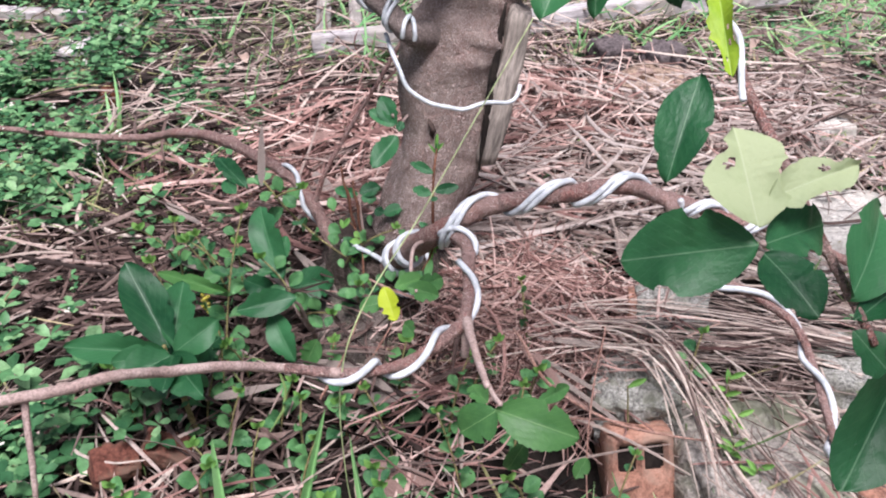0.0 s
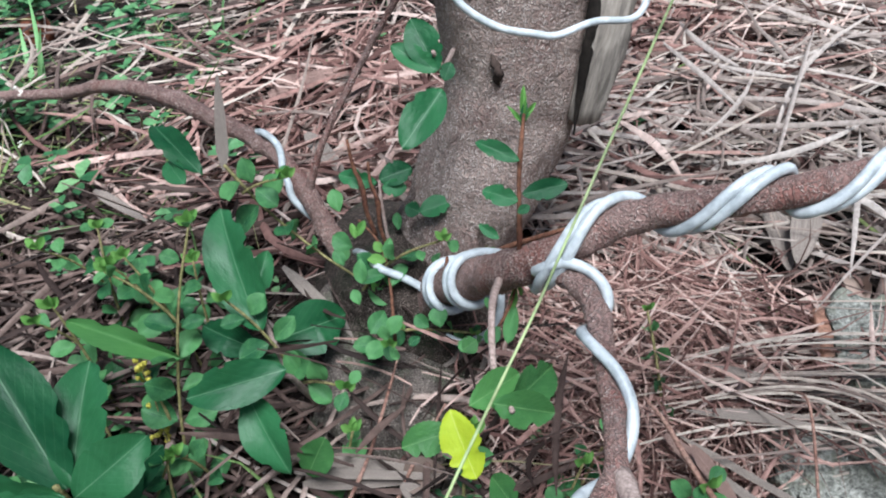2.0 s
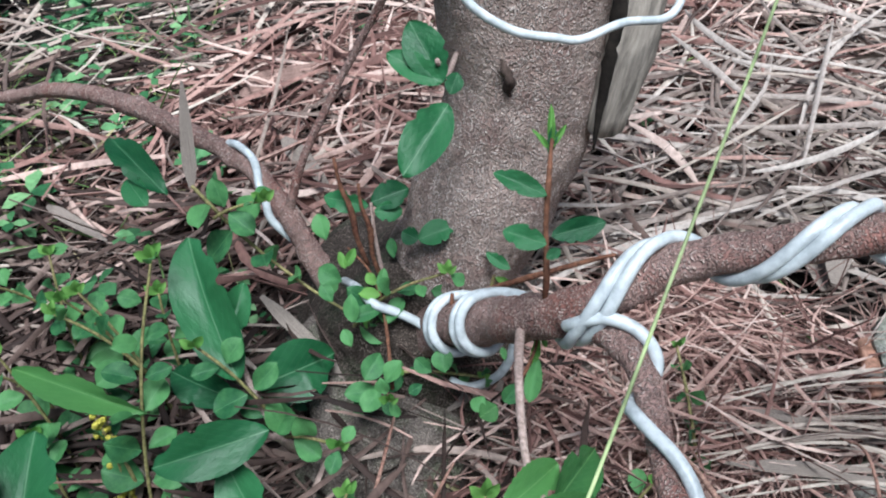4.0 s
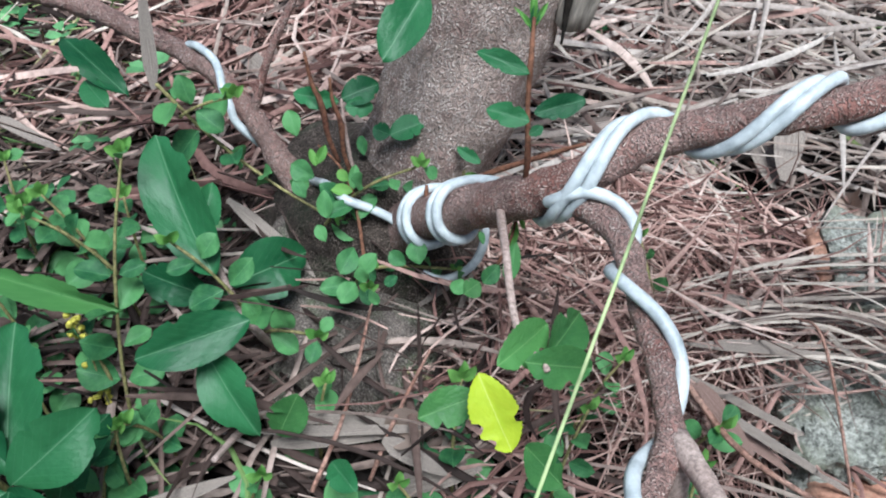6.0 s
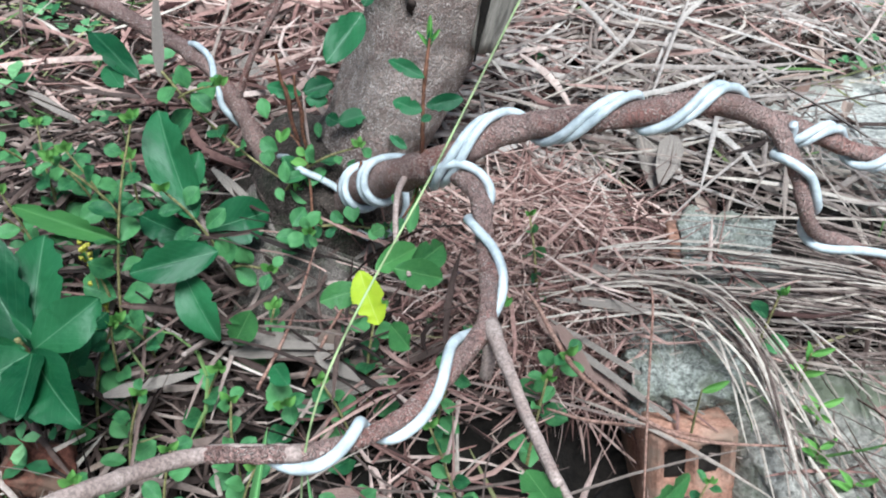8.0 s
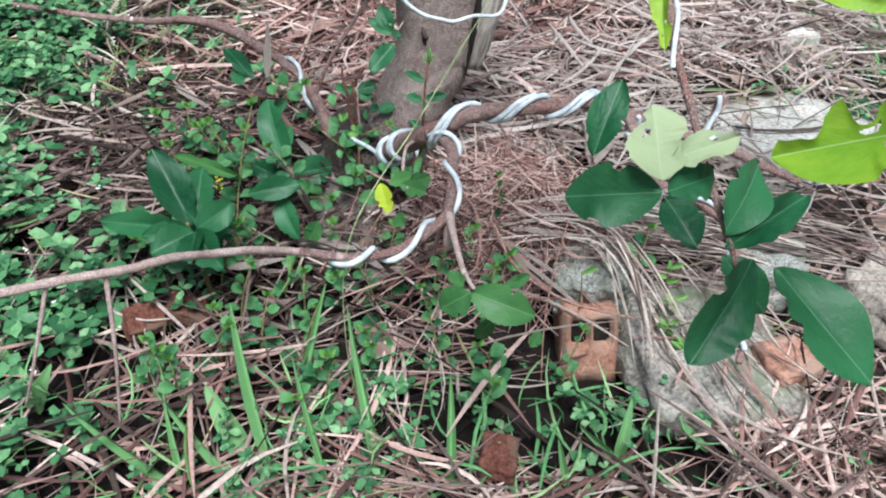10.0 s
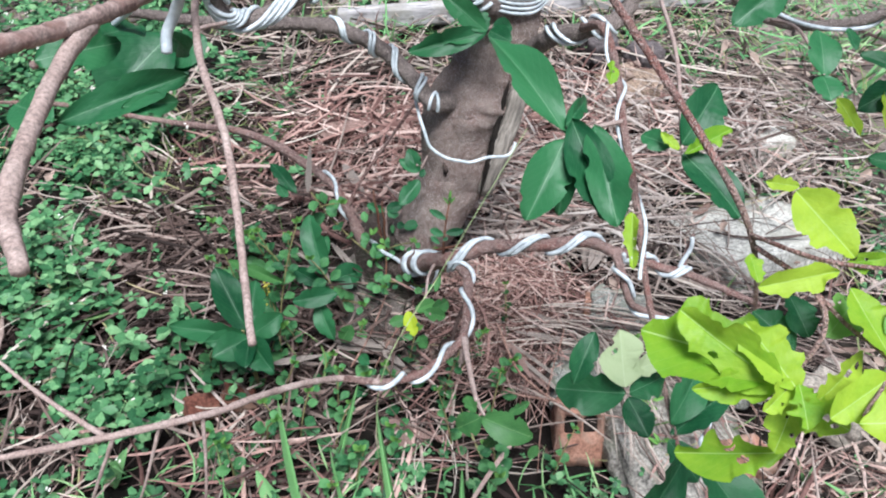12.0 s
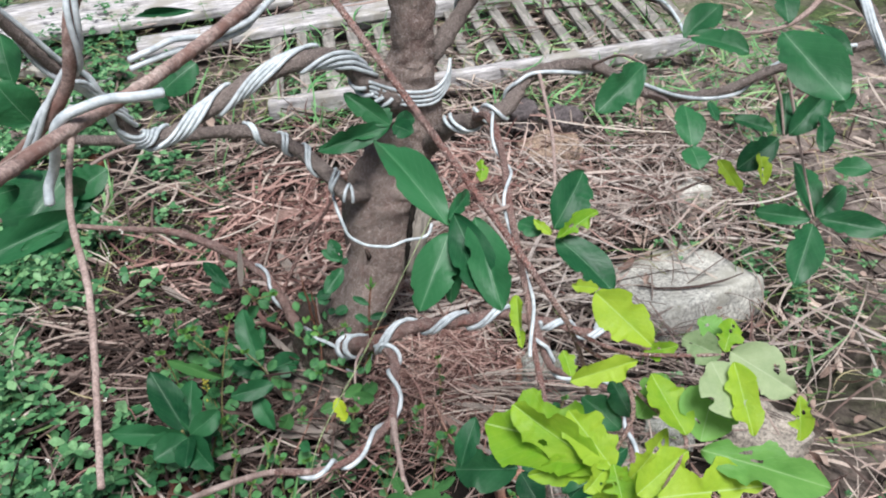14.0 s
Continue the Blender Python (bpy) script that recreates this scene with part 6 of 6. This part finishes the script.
plants("ground_weeds", 14500, (-2.6, 0.1, -0.7, 3.0), GREENERY, "dense soft green weeds covering the ground", "weeds", 11, green_share, (0.018, 0.037), (0.03, 0.13), (2, 6), 0.46)
plants("white_flowers", 420, (-1.4, -0.3, 0.3, 1.9), PETAL, "tiny white flowers dotted over the green weeds", "flowers", 44, lambda x, y: 0.5 * green_share(x, y), (0.005, 0.008), (0.13, 0.16), (1, 2), 0.6)
plants("ground_weeds", 1500, (-0.9, 1.6, 0.25, 2.9), GREENERY, "scattered small green weeds in the straw", "weeds", 12, sparse, (0.011, 0.022), (0.015, 0.05), (1, 3), 0.5)
strips("grass", 8000, (-2.5, 2.6, -0.7, 3.7), (0.06, 0.2), (0.0025, 0.005), (0.02, 0.07), GRASS_MIX, "thin green and fading grass blades", "grass", 13, 0.5, lambda x, y: min(1, 0.8 * green_share(x, y) + (0.8 if y > 1.9 or x > 0.8 else 0.12) * fade(x, y)), 0.5)
strips("grass", 1100, (-0.4, 1.4, 1.95, 2.75), (0.08, 0.22), (0.004, 0.008), (0.02, 0.09), LEAF_GRASS, "fresh green grass growing between the boards", "grass", 14, 0.6, lambda x, y: max(0.05, 0.4 + 1.1 * noise.noise(Vector((x * 3, y * 3, 8.0)))), 0.7)
strips("grass", 190, (-0.8, -0.36, 1.2, 1.65), (0.06, 0.16), (0.002, 0.004), (0.02, 0.07), GRASS_MIX, "fine fresh grass by the low branch", "grass", 15, 0.6, None, 0.6)
strips("grass", 260, (-0.6, 0.5, 0.34, 0.64), (0.08, 0.2), (0.0028, 0.006), (0.01, 0.06), LEAF_GRASS, "bright green grass blades scattered over the near straw", "grass", 17, 0.6, lambda x, y: max(0.1, 0.5 + 1.2 * noise.noise(Vector((x * 5, y * 5, 3.0)))), 0.6)
plants("ground_weeds", 350, (-0.7, 0.3, 0.34, 0.66), GREENERY, "scattered small green weeds in the near straw", "weeds", 18, lambda x, y: max(0.0, 0.35 + 1.2 * noise.noise(Vector((x * 4, y * 4, 11.0)))), (0.012, 0.024), (0.015, 0.06), (1, 3), 0.5)
plants("ground_weeds", 1300, (0.7, 2.0, 0.9, 2.6), GREENERY, "low green weeds dotted over trodden ground", "weeds", 16, lambda x, y: max(0.0, 0.3 + 1.2 * noise.noise(Vector((x * 3.5, y * 3.5, 7.0)))), (0.012, 0.026), (0.015, 0.06), (1, 3), 0.45)


# weeds with round leaves beside the trunk
def weed(rows, size, label, every=0.028, seed=0):
    o = rows[0]
    w = thing("weed", o, label, "weed", "round-leaved weeds")
    part("stem", tube("stem", [(*p, 0.0016 * (1 - 0.12 * i)) for i, p in enumerate(rows)], STEM, 6, 0.008, 0.1, seed, 1, o), w)
    s, _ = spline(rows, 0.004)
    rng = random.Random(seed)
    d, last = 0.0, -every * 0.5
    total = float(np.linalg.norm(np.diff(s, axis=0), axis=1).sum())
    for a, b in zip(s, s[1:]):
        d += float(np.linalg.norm(b - a))
        if d - last < every:
            continue
        last = d
        axis = Vector(b - a).normalized()
        across = axis.cross(Vector((rng.uniform(-1, 1), rng.uniform(-1, 1), rng.uniform(-0.3, 0.6)))).normalized()
        for sgn in (-1, 1):
            if rng.random() < 0.12:
                continue
            k = size * rng.uniform(0.85, 1.15) * (1.2 - 0.65 * d / total)
            out = (across * sgn + axis * rng.uniform(0.1, 0.5) + Vector((0, 0, rng.uniform(-0.1, 0.4)))).normalized()
            base = Vector(b) - Vector(o) + out * 0.003
            part("leaf", rng.choice(KINDS["round"]), w, "", leaf_pose(base, base + out * k, k * rng.uniform(0.62, 0.88), (rng.uniform(-0.3, 0.3), -0.5 + rng.uniform(-0.3, 0.3), 0.9)))
    for sgn in (-1, 1, 0.2):
        base = Vector(s[-1]) - Vector(o)
        out = Vector((0.5 * sgn, rng.uniform(-0.5, 0.2), 0.7)).normalized()
        part("young_leaf", rng.choice(KINDS["tip"]), w, "pale young leaf", leaf_pose(base, base + out * size * 0.5, size * 0.28, (0, -0.7, 0.5)))
    return w


WEEDS_BY_TRUNK = [
    (-0.285, 0.875, 0, -0.244, 0.965, 0.205, 0.03),
    (-0.276, 0.955, 0.1, -0.325, 0.96, 0.165, 0.026),
    (-0.285, 0.89, 0.05, -0.31, 0.93, 0.1, 0.026),
    (-0.232, 1.055, 0.2, -0.1, 0.975, 0.105, 0.029),
    (-0.215, 1.03, 0.185, -0.17, 1.02, 0.205, 0.03),
    (-0.174, 0.911, 0.07, -0.22, 0.925, 0.155, 0.027),
    (-0.174, 0.905, 0.07, -0.125, 0.87, 0.1, 0.024),
    (-0.12, 0.98, 0.1, -0.04, 0.955, 0.175, 0.02),
    (-0.1, 0.94, 0.06, -0.085, 0.865, 0.15, 0.02),
    (-0.09, 0.95, 0.08, -0.02, 0.92, 0.1, 0.016),
    (-0.14, 0.85, 0, -0.125, 0.855, 0.065, 0.026),
    (0.1, 0.72, 0, 0.115, 0.75, 0.075, 0.026),
    (0.04, 0.66, 0, 0.01, 0.7, 0.085, 0.024),
]
WEEDS_IN_FRONT = [
    (-0.3, 0.8, 0, -0.26, 0.82, 0.09, 0.03),
    (-0.26, 0.74, 0, -0.23, 0.76, 0.07, 0.027),
    (-0.05, 0.75, 0, -0.08, 0.77, 0.06, 0.022),
    (0.02, 0.77, 0, 0.05, 0.79, 0.09, 0.022),
    (-0.16, 0.66, 0, -0.13, 0.69, 0.06, 0.025),
    (-0.22, 0.68, 0, -0.2, 0.71, 0.06, 0.024),
    (-0.12, 0.58, 0, -0.1, 0.61, 0.05, 0.022),
    (0.13, 0.86, 0.03, 0.127, 0.936, 0.098, 0.02),
    (0.2, 0.62, 0, 0.23, 0.65, 0.06, 0.018),
]
WEEDS_ASIDE = [
    (-0.2, 0.78, 0, -0.17, 0.79, 0.06, 0.028),
    (0.05, 0.83, 0.02, 0.09, 0.84, 0.07, 0.022),
    (0.12, 0.79, 0, 0.135, 0.77, 0.08, 0.027),
    (-0.29, 1, 0, -0.33, 1.01, 0.14, 0.03),
    (-0.35, 0.9, 0, -0.36, 0.92, 0.08, 0.028),
    (0.33, 0.8, 0.03, 0.345, 0.82, 0.09, 0.024),
]
for i, (x, y, z, tall) in enumerate(((0.379, 0.781, -0.01, 0.06), (0.382, 0.743, -0.01, 0.03), (0.369, 0.705, -0.02, 0.03), (0.385, 0.668, -0.02, 0.03), (0.231, 0.697, 0.05, 0.07))):
    g = thing("seedling", (x, y, z), "small bright green seedling with narrow leaves", "weed", "seedlings on the concrete")
    part("stem", tube("stem", [(x, y, z, 0.0012), (x - 0.003, y + 0.002, z + tall * 0.6, 0.001), (x - 0.006, y, z + tall, 0.0007)], STEM, 6, 0.006, 0.1, i, 1, (x, y, z)), g)
    spin = random.Random(60 + i)
    for k in range(1 if i == 4 else 4):
        a = spin.uniform(-0.5, 0.5) + k * 1.7
        up = Vector((-0.006, 0, tall * (0.95 - 0.16 * k)))
        part("leaf", KINDS["tip"][k % 2], g, "", leaf_pose(up, up + Vector((0.02 * math.cos(a), 0.014 * math.sin(a), spin.uniform(0.004, 0.018))), 0.007, (0, -0.6, 0.8)))
spike = thing("flower_spike", (-0.295, 0.885, 0.0), "small weed spike of crumbly yellow flowers", "weed")
part("stem", tube("stem", [(-0.295, 0.885, -0.04, 0.0011), (-0.294, 0.888, 0.03, 0.001), (-0.295, 0.898, 0.075, 0.0008), (-0.301, 0.91, 0.11, 0.0006)], STEM, 6, 0.006, 0.1, 3, 1, (-0.295, 0.885, 0.0)), spike)
bead = slab_mesh("flower", (0.0036, 0.0032, 0.003), FLOWER, 77, 0.5, 3, 0.45)
crumb = random.Random(12)
for i in range(46):
    f = (0.28 + 0.28 * crumb.random()) if i % 3 else (0.75 + 0.25 * crumb.random())
    part("flower", bead, spike, "", pose(-0.006 * f + crumb.gauss(0, 0.004), 0.024 * f + crumb.gauss(0, 0.003), 0.11 * f + crumb.gauss(0, 0.004), crumb.uniform(0, 360), crumb.uniform(0, 360), 0))
rng_weed = random.Random(4)
for i, (bx, by, bz, tx, ty, tz, size) in enumerate(WEEDS_BY_TRUNK + WEEDS_IN_FRONT + WEEDS_ASIDE):
    bz = min(bz, ground_height(bx, by)) if bz < 0.03 else bz
    rise = [(bx + (tx - bx) * a, by + (ty - by) * a, bz + (tz - bz) * c) for a, c in ((0, 0), (0.25, 0.4), (0.6, 0.75), (1, 1))]
    weed(rise, size * rng_weed.uniform(0.9, 1.15), "small weed with round green leaves", 0.012 + 0.5 * size, i)
scatter = random.Random(21)
for k, (cx, cy, count, tall) in enumerate(((-0.3, 1.02, 2, 0.13), (-0.27, 0.83, 2, 0.09), (-0.36, 0.97, 2, 0.12), (-0.14, 0.76, 2, 0.06), (-0.02, 0.8, 1, 0.08), (-0.24, 0.68, 2, 0.07),
                                           (-0.05, 0.66, 2, 0.07), (-0.14, 0.6, 2, 0.06), (0.08, 0.62, 2, 0.06), (-0.33, 0.62, 3, 0.07), (-0.4, 1.06, 2, 0.13), (-0.4, 0.82, 2, 0.1))):
    for i in range(count):
        x, y = cx + scatter.uniform(-0.03, 0.03), cy + scatter.uniform(-0.03, 0.03)
        h, a = tall * scatter.uniform(0.6, 1.1), scatter.uniform(0, 6.28)
        out = h * scatter.uniform(0.2, 0.6)
        dx, dy = out * math.cos(a), out * math.sin(a) - 0.01
        weed([(x, y, ground_height(x, y)), (x + 0.2 * dx, y + 0.2 * dy, h * 0.4), (x + 0.55 * dx, y + 0.55 * dy, h * 0.75), (x + dx, y + dy, h)], scatter.uniform(0.025, 0.034), "leafy weed clump stem with round green leaves", 0.027, 40 + 7 * k + i)


# tufts of long grass and single dry stalks
def blade_mesh(name, material, seed):
    rng = random.Random(seed)
    bend, n = rng.uniform(0.1, 0.45), 10
    verts, faces, uvs = [], [], []
    for i in range(n + 1):
        s = i / n
        w = 0.5 * min(1.0, 0.3 + 4 * s) * (1 - 0.85 * s ** 3) + 0.01
        for j, k in enumerate((-1, 0, 1)):
            verts.append((k * w, bend * s * s, s * (1 - 0.2 * bend * s) + (0.0 if j == 1 else 0.0)))
            verts[-1] = (verts[-1][0], verts[-1][1] + (0.0 if j == 1 else 0.006), verts[-1][2])
            uvs.append((0.5 + 0.5 * k, s))
    for i in range(n):
        for j in range(2):
            faces.append((i * 3 + j, i * 3 + j + 1, (i + 1) * 3 + j + 1, (i + 1) * 3 + j))
    return mesh_from(name, verts, faces, material, True, uvs)


BLADES = [blade_mesh("blade", LEAF_GRASS, i) for i in range(4)]


def tuft(x, y, blades, tall, label, seed):
    rng = random.Random(seed)
    z = ground_height(x, y)
    g = thing("grass_tuft", (x, y, z), label, "grass", "grass tufts")
    for _ in range(blades):
        h = tall * rng.uniform(0.6, 1.1)
        m = pose(rng.uniform(-0.02, 0.02), rng.uniform(-0.02, 0.02), -0.005, rng.uniform(-35, 35), rng.uniform(-35, 35), rng.uniform(0, 360))
        part("blade", rng.choice(BLADES), g, "", m @ Matrix.Diagonal((rng.uniform(0.006, 0.01), h, h, 1)))
    return g


for i, (x, y, n, tall) in enumerate(((0.38, 0.55, 4, 0.08), (0.62, 0.6, 6, 0.12), (0.75, 0.62, 5, 0.12), (0.9, 1.0, 6, 0.12), (0.7, 1.9, 7, 0.14), (0.35, 2.0, 6, 0.12), (-0.4, 1.75, 6, 0.16), (-0.65, 1.6, 6, 0.18), (1.0, 1.5, 7, 0.12),
                                     (1.15, 1.9, 7, 0.14), (0.5, 2.35, 8, 0.14), (0.15, 2.45, 8, 0.14), (0.8, 2.5, 8, 0.14), (-0.1, 2.35, 6, 0.12), (0.62, 1.75, 5, 0.1), (-0.55, 2.1, 7, 0.18), (-0.15, 1.9, 6, 0.14))):
    tuft(x, y, n, tall, "tuft of long bright green grass blades", i)
# long blades in the foreground: foot, tip and width
LONG_BLADES = [
    (-0.163, 0.481, -0.050, -0.247, 0.657, 0.100, 0.0109),
    (-0.036, 0.483, -0.050, -0.087, 0.655, 0.100, 0.0109),
    (0.051, 0.476, -0.050, 0.051, 0.570, 0.060, 0.0098),
    (-0.153, 0.608, -0.050, -0.120, 0.688, 0.100, 0.0086),
    (-0.217, 0.480, -0.050, -0.327, 0.552, 0.060, 0.0097),
    (-0.285, 0.474, -0.050, -0.432, 0.528, 0.050, 0.0088),
    (-0.217, 0.536, -0.050, -0.267, 0.570, 0.030, 0.0249),
    (-0.280, 0.469, -0.050, -0.310, 0.548, 0.060, 0.0081),
    (-0.101, 0.473, -0.050, -0.154, 0.593, 0.070, 0.0066),
    (0.271, 0.526, -0.050, 0.283, 0.552, 0.030, 0.0131),
    (0.266, 0.526, -0.050, 0.215, 0.519, 0.020, 0.0081),
    (-0.515, 0.590, -0.050, -0.477, 0.606, 0.030, 0.0203),
    (-0.595, 0.722, -0.050, -0.490, 0.572, 0.020, 0.0167),
    (0.199, 0.479, -0.050, 0.185, 0.500, 0.020, 0.0080),
]
LONG = [leaf_mesh("blade", LEAF_GRASS, 300 + i, fold=0.25, droop=0.12, wave=0.0, nl=14, nw=4, blunt=0.62) for i in range(3)]
for i, (bx, by, bz, tx, ty, tz, w) in enumerate(LONG_BLADES):
    g = thing("grass_plant", (bx, by, bz), "long bright green grass blade rising from straw", "grass", "long grass blades")
    part("blade", LONG[i % 3], g, "", leaf_pose((0, 0, 0), (tx - bx, ty - by, tz - bz), w * 1.3, (0.05 * (i % 3 - 1), -0.75, 0.65)))
stalk = new("dry_stalk", tube("dry_stalk", [(-0.064, 0.57, -0.05, 0.00065), (-0.075, 0.555, 0.15, 0.00065), (-0.06, 0.57, 0.299, 0.00065), (0.009, 0.675, 0.371, 0.00065), (0.061, 0.753, 0.425, 0.00065), (0.125, 0.85, 0.49, 0.00065)], DRY_STALK, 7, 0.01, 0.05, 2, 1, (-0.064, 0.57, 0.0)))
stalk.matrix_basis = Matrix.Translation((-0.064, 0.57, 0.0))
tagged(stalk, "long pale dry grass stalk leaning before the trunk", "grass stalk")

for rows in ([(-0.085, 0.899, 0.100, 0.0010), (-0.112, 0.839, 0.055, 0.0016), (-0.142, 0.796, 0.020, 0.0018)],
             [(-0.048, 0.855, 0.090, 0.0010), (-0.079, 0.826, 0.050, 0.0016), (-0.101, 0.805, 0.010, 0.0018)]):
    stem = new("dead_weed", tube("dead_weed", rows, DRY_RED, 7, 0.008, 0.2, 5, 3, rows[-1][:3]))
    stem.matrix_basis = Matrix.Translation(rows[-1][:3])
    tagged(stem, "dead weed reduced to one thin reddish-brown stem", "weed", "dead weeds")

for rows in ([(0.11, 0.86, 0.075, 0.0012), (0.118, 0.825, 0.085, 0.0021), (0.126, 0.794, 0.083, 0.0023), (0.139, 0.759, 0.078, 0.0023), (0.16, 0.732, 0.074, 0.0021), (0.19, 0.7, 0.076, 0.002), (0.222, 0.685, 0.07, 0.0018), (0.275, 0.692, 0.045, 0.0014), (0.338, 0.704, 0.018, 0.0008)],
             [(0.226, 0.86, 0.07, 0.0008), (0.222, 0.82, 0.098, 0.0011), (0.193, 0.724, 0.1, 0.0011), (0.175, 0.647, 0.07, 0.0009), (0.172, 0.6, 0.01, 0.0007)],
             [(0.12, 0.75, 0.03, 0.0012), (0.15, 0.725, 0.045, 0.0016), (0.2, 0.7, 0.065, 0.0014), (0.24, 0.685, 0.068, 0.001)]):
    stem = new("dead_weed", tube("dead_weed", rows, DRY_RED, 7, 0.008, 0.2, 6, 3, rows[0][:3]))
    stem.matrix_basis = Matrix.Translation(rows[0][:3])
    tagged(stem, "long dry reddish stem lying over straw and brick", "weed", "dead weeds")

# broad dry blades that lie on the litter
BLADE_DRY = [blade_mesh("dry_blade", GREY_BLADE, 30 + i) for i in range(3)]
for i, (a, b, w) in enumerate((((-0.258, 1.521, 0.03), (-0.091, 1.524, 0.045), 0.014), ((0.27, 1.482, 0.06), (0.229, 1.279, 0.025), 0.016),
                               ((-0.17, 0.833, 0.03), (-0.065, 0.825, 0.035), 0.012), ((-0.087, 0.793, 0.015), (-0.019, 0.785, 0.04), 0.018), ((0.306, 1.132, 0.05), (0.294, 1.035, 0.04), 0.028),
                               ((-0.245, 1.090, 0.173), (-0.240, 1.130, 0.254), 0.012), ((0.131, 0.815, 0.06), (0.265, 0.726, 0.0), 0.007), ((0.136, 0.838, 0.05), (0.284, 0.746, 0.0), 0.006), ((-0.018, 0.871, 0.05), (-0.059, 0.791, 0.0), 0.005))):
    d = Vector(b) - Vector(a)
    ob = new("dry_leaf", BLADE_DRY[i % 3])
    side = d.cross(Vector((0, -0.6, 0.8))).normalized()
    m = Matrix((side, side.cross(d.normalized()) * -1, d.normalized())).transposed().to_4x4()
    ob.matrix_basis = Matrix.Translation(a) @ m @ Matrix.Diagonal((w, d.length * 0.25, d.length, 1))
    tagged(ob, "broad pale dry blade lying on the litter", "dry leaf", "dry blades")

BLADE_REDDISH = [blade_mesh("dry_blade", BLADE_BROWN, 40 + i) for i in range(3)]
LYING_BLADES = [
    ((-0.202, 1.050, 0.070), (-0.105, 0.936, 0.050), 0.012, 0),
    ((-0.073, 0.933, 0.030), (-0.010, 0.938, 0.060), 0.011, 0),
    ((-0.175, 0.836, 0.030), (-0.026, 0.815, 0.035), 0.008, 0),
    ((0.121, 0.832, 0.050), (0.205, 0.760, 0.000), 0.013, 1),
    ((-0.273, 1.442, 0.050), (-0.199, 1.476, 0.050), 0.025, 1),
    ((-0.207, 1.317, 0.060), (-0.153, 1.230, 0.050), 0.021, 0),
    ((0.167, 0.894, 0.060), (0.286, 0.847, 0.050), 0.007, 0),
    ((0.143, 0.854, 0.050), (0.272, 0.821, 0.050), 0.006, 0),
    ((-0.133, 1.000, 0.050), (-0.100, 0.929, 0.040), 0.008, 0),
    ((-0.001, 0.949, 0.060), (-0.032, 0.900, 0.020), 0.005, 0),
    ((-0.453, 1.242, 0.050), (-0.378, 1.185, 0.040), 0.013, 0),
    ((-0.409, 1.082, 0.050), (-0.336, 1.044, 0.040), 0.009, 0),
    ((-0.182, 0.859, 0.020), (-0.045, 0.825, 0.030), 0.010, 0),
    ((-0.272, 0.781, 0.030), (-0.190, 0.803, 0.030), 0.012, 0),
    ((0.136, 0.812, 0.060), (0.173, 0.768, 0.020), 0.012, 1),
    ((0.153, 0.852, 0.050), (0.255, 0.835, 0.050), 0.008, 0),
    ((-0.088, 0.817, 0.030), (-0.046, 0.782, 0.030), 0.014, 0),
    ((-0.283, 1.471, 0.050), (-0.093, 1.514, 0.050), 0.020, 1),
    ((0.058, 1.487, 0.050), (0.135, 1.424, 0.050), 0.011, 0),
    ((-0.082, 0.688, 0.000), (0.019, 0.658, -0.000), 0.022, 1),
    ((-0.054, 0.662, 0.000), (-0.024, 0.631, 0.000), 0.021, 1),
    ((0.328, 1.095, 0.060), (0.296, 1.027, 0.040), 0.030, 0),
]
for i, (a, b, w, red) in enumerate(LYING_BLADES):
    d = Vector(b) - Vector(a)
    ob = new("dry_leaf", (BLADE_REDDISH if red else BLADE_DRY)[i % 3])
    side = d.cross(Vector((0, -0.5, 0.85))).normalized()
    m = Matrix((side, side.cross(d.normalized()) * -1, d.normalized())).transposed().to_4x4()
    ob.matrix_basis = Matrix.Translation(Vector(a) + Vector((0, 0, 0.012))) @ m @ Matrix.Diagonal((w, d.length * 0.12, d.length, 1))
    tagged(ob, "broad reddish dry blade lying on straw" if red else "broad grey dry blade lying on straw", "dry leaf", "dry blades")

# curled dead leaves
CURLS = [leaf_mesh("dead_leaf", DEAD_LEAF, 200 + i, fold=0.5, droop=-0.25, wave=0.12, bites=2, nl=12, nw=6) for i in range(4)]
rng = random.Random(77)
for i in range(70):
    x, y = rng.uniform(-0.9, 1.5), rng.uniform(0.4, 2.4)
    if abs(x - 0.02) < 0.2 and 0.55 < y < 1.15:
        continue
    ob = new("dead_leaf", rng.choice(CURLS))
    k = rng.uniform(0.03, 0.07)
    ob.matrix_basis = pose(x, y, ground_height(x, y) + 0.035 + rng.uniform(0, 0.012), rng.uniform(-18, 18), rng.uniform(-25, 25), rng.uniform(0, 360)) @ Matrix.Diagonal((k * rng.uniform(0.3, 0.5), k, k, 1))
    tagged(ob, "curled brown dead leaf lying on straw", "dead leaf", "dead leaves")
curl = new("dead_leaf", leaf_mesh("dead_leaf", DEAD_LEAF, 210, fold=1.5, droop=-0.15, wave=0.05, nl=14, nw=8))
curl.matrix_basis = leaf_pose((-0.085, 0.83, 0.03), (-0.045, 0.822, 0.045), 0.03, (0, -0.5, 0.85))
tagged(curl, "rolled pale dead leaf lying on straw", "dead leaf", "dead leaves")
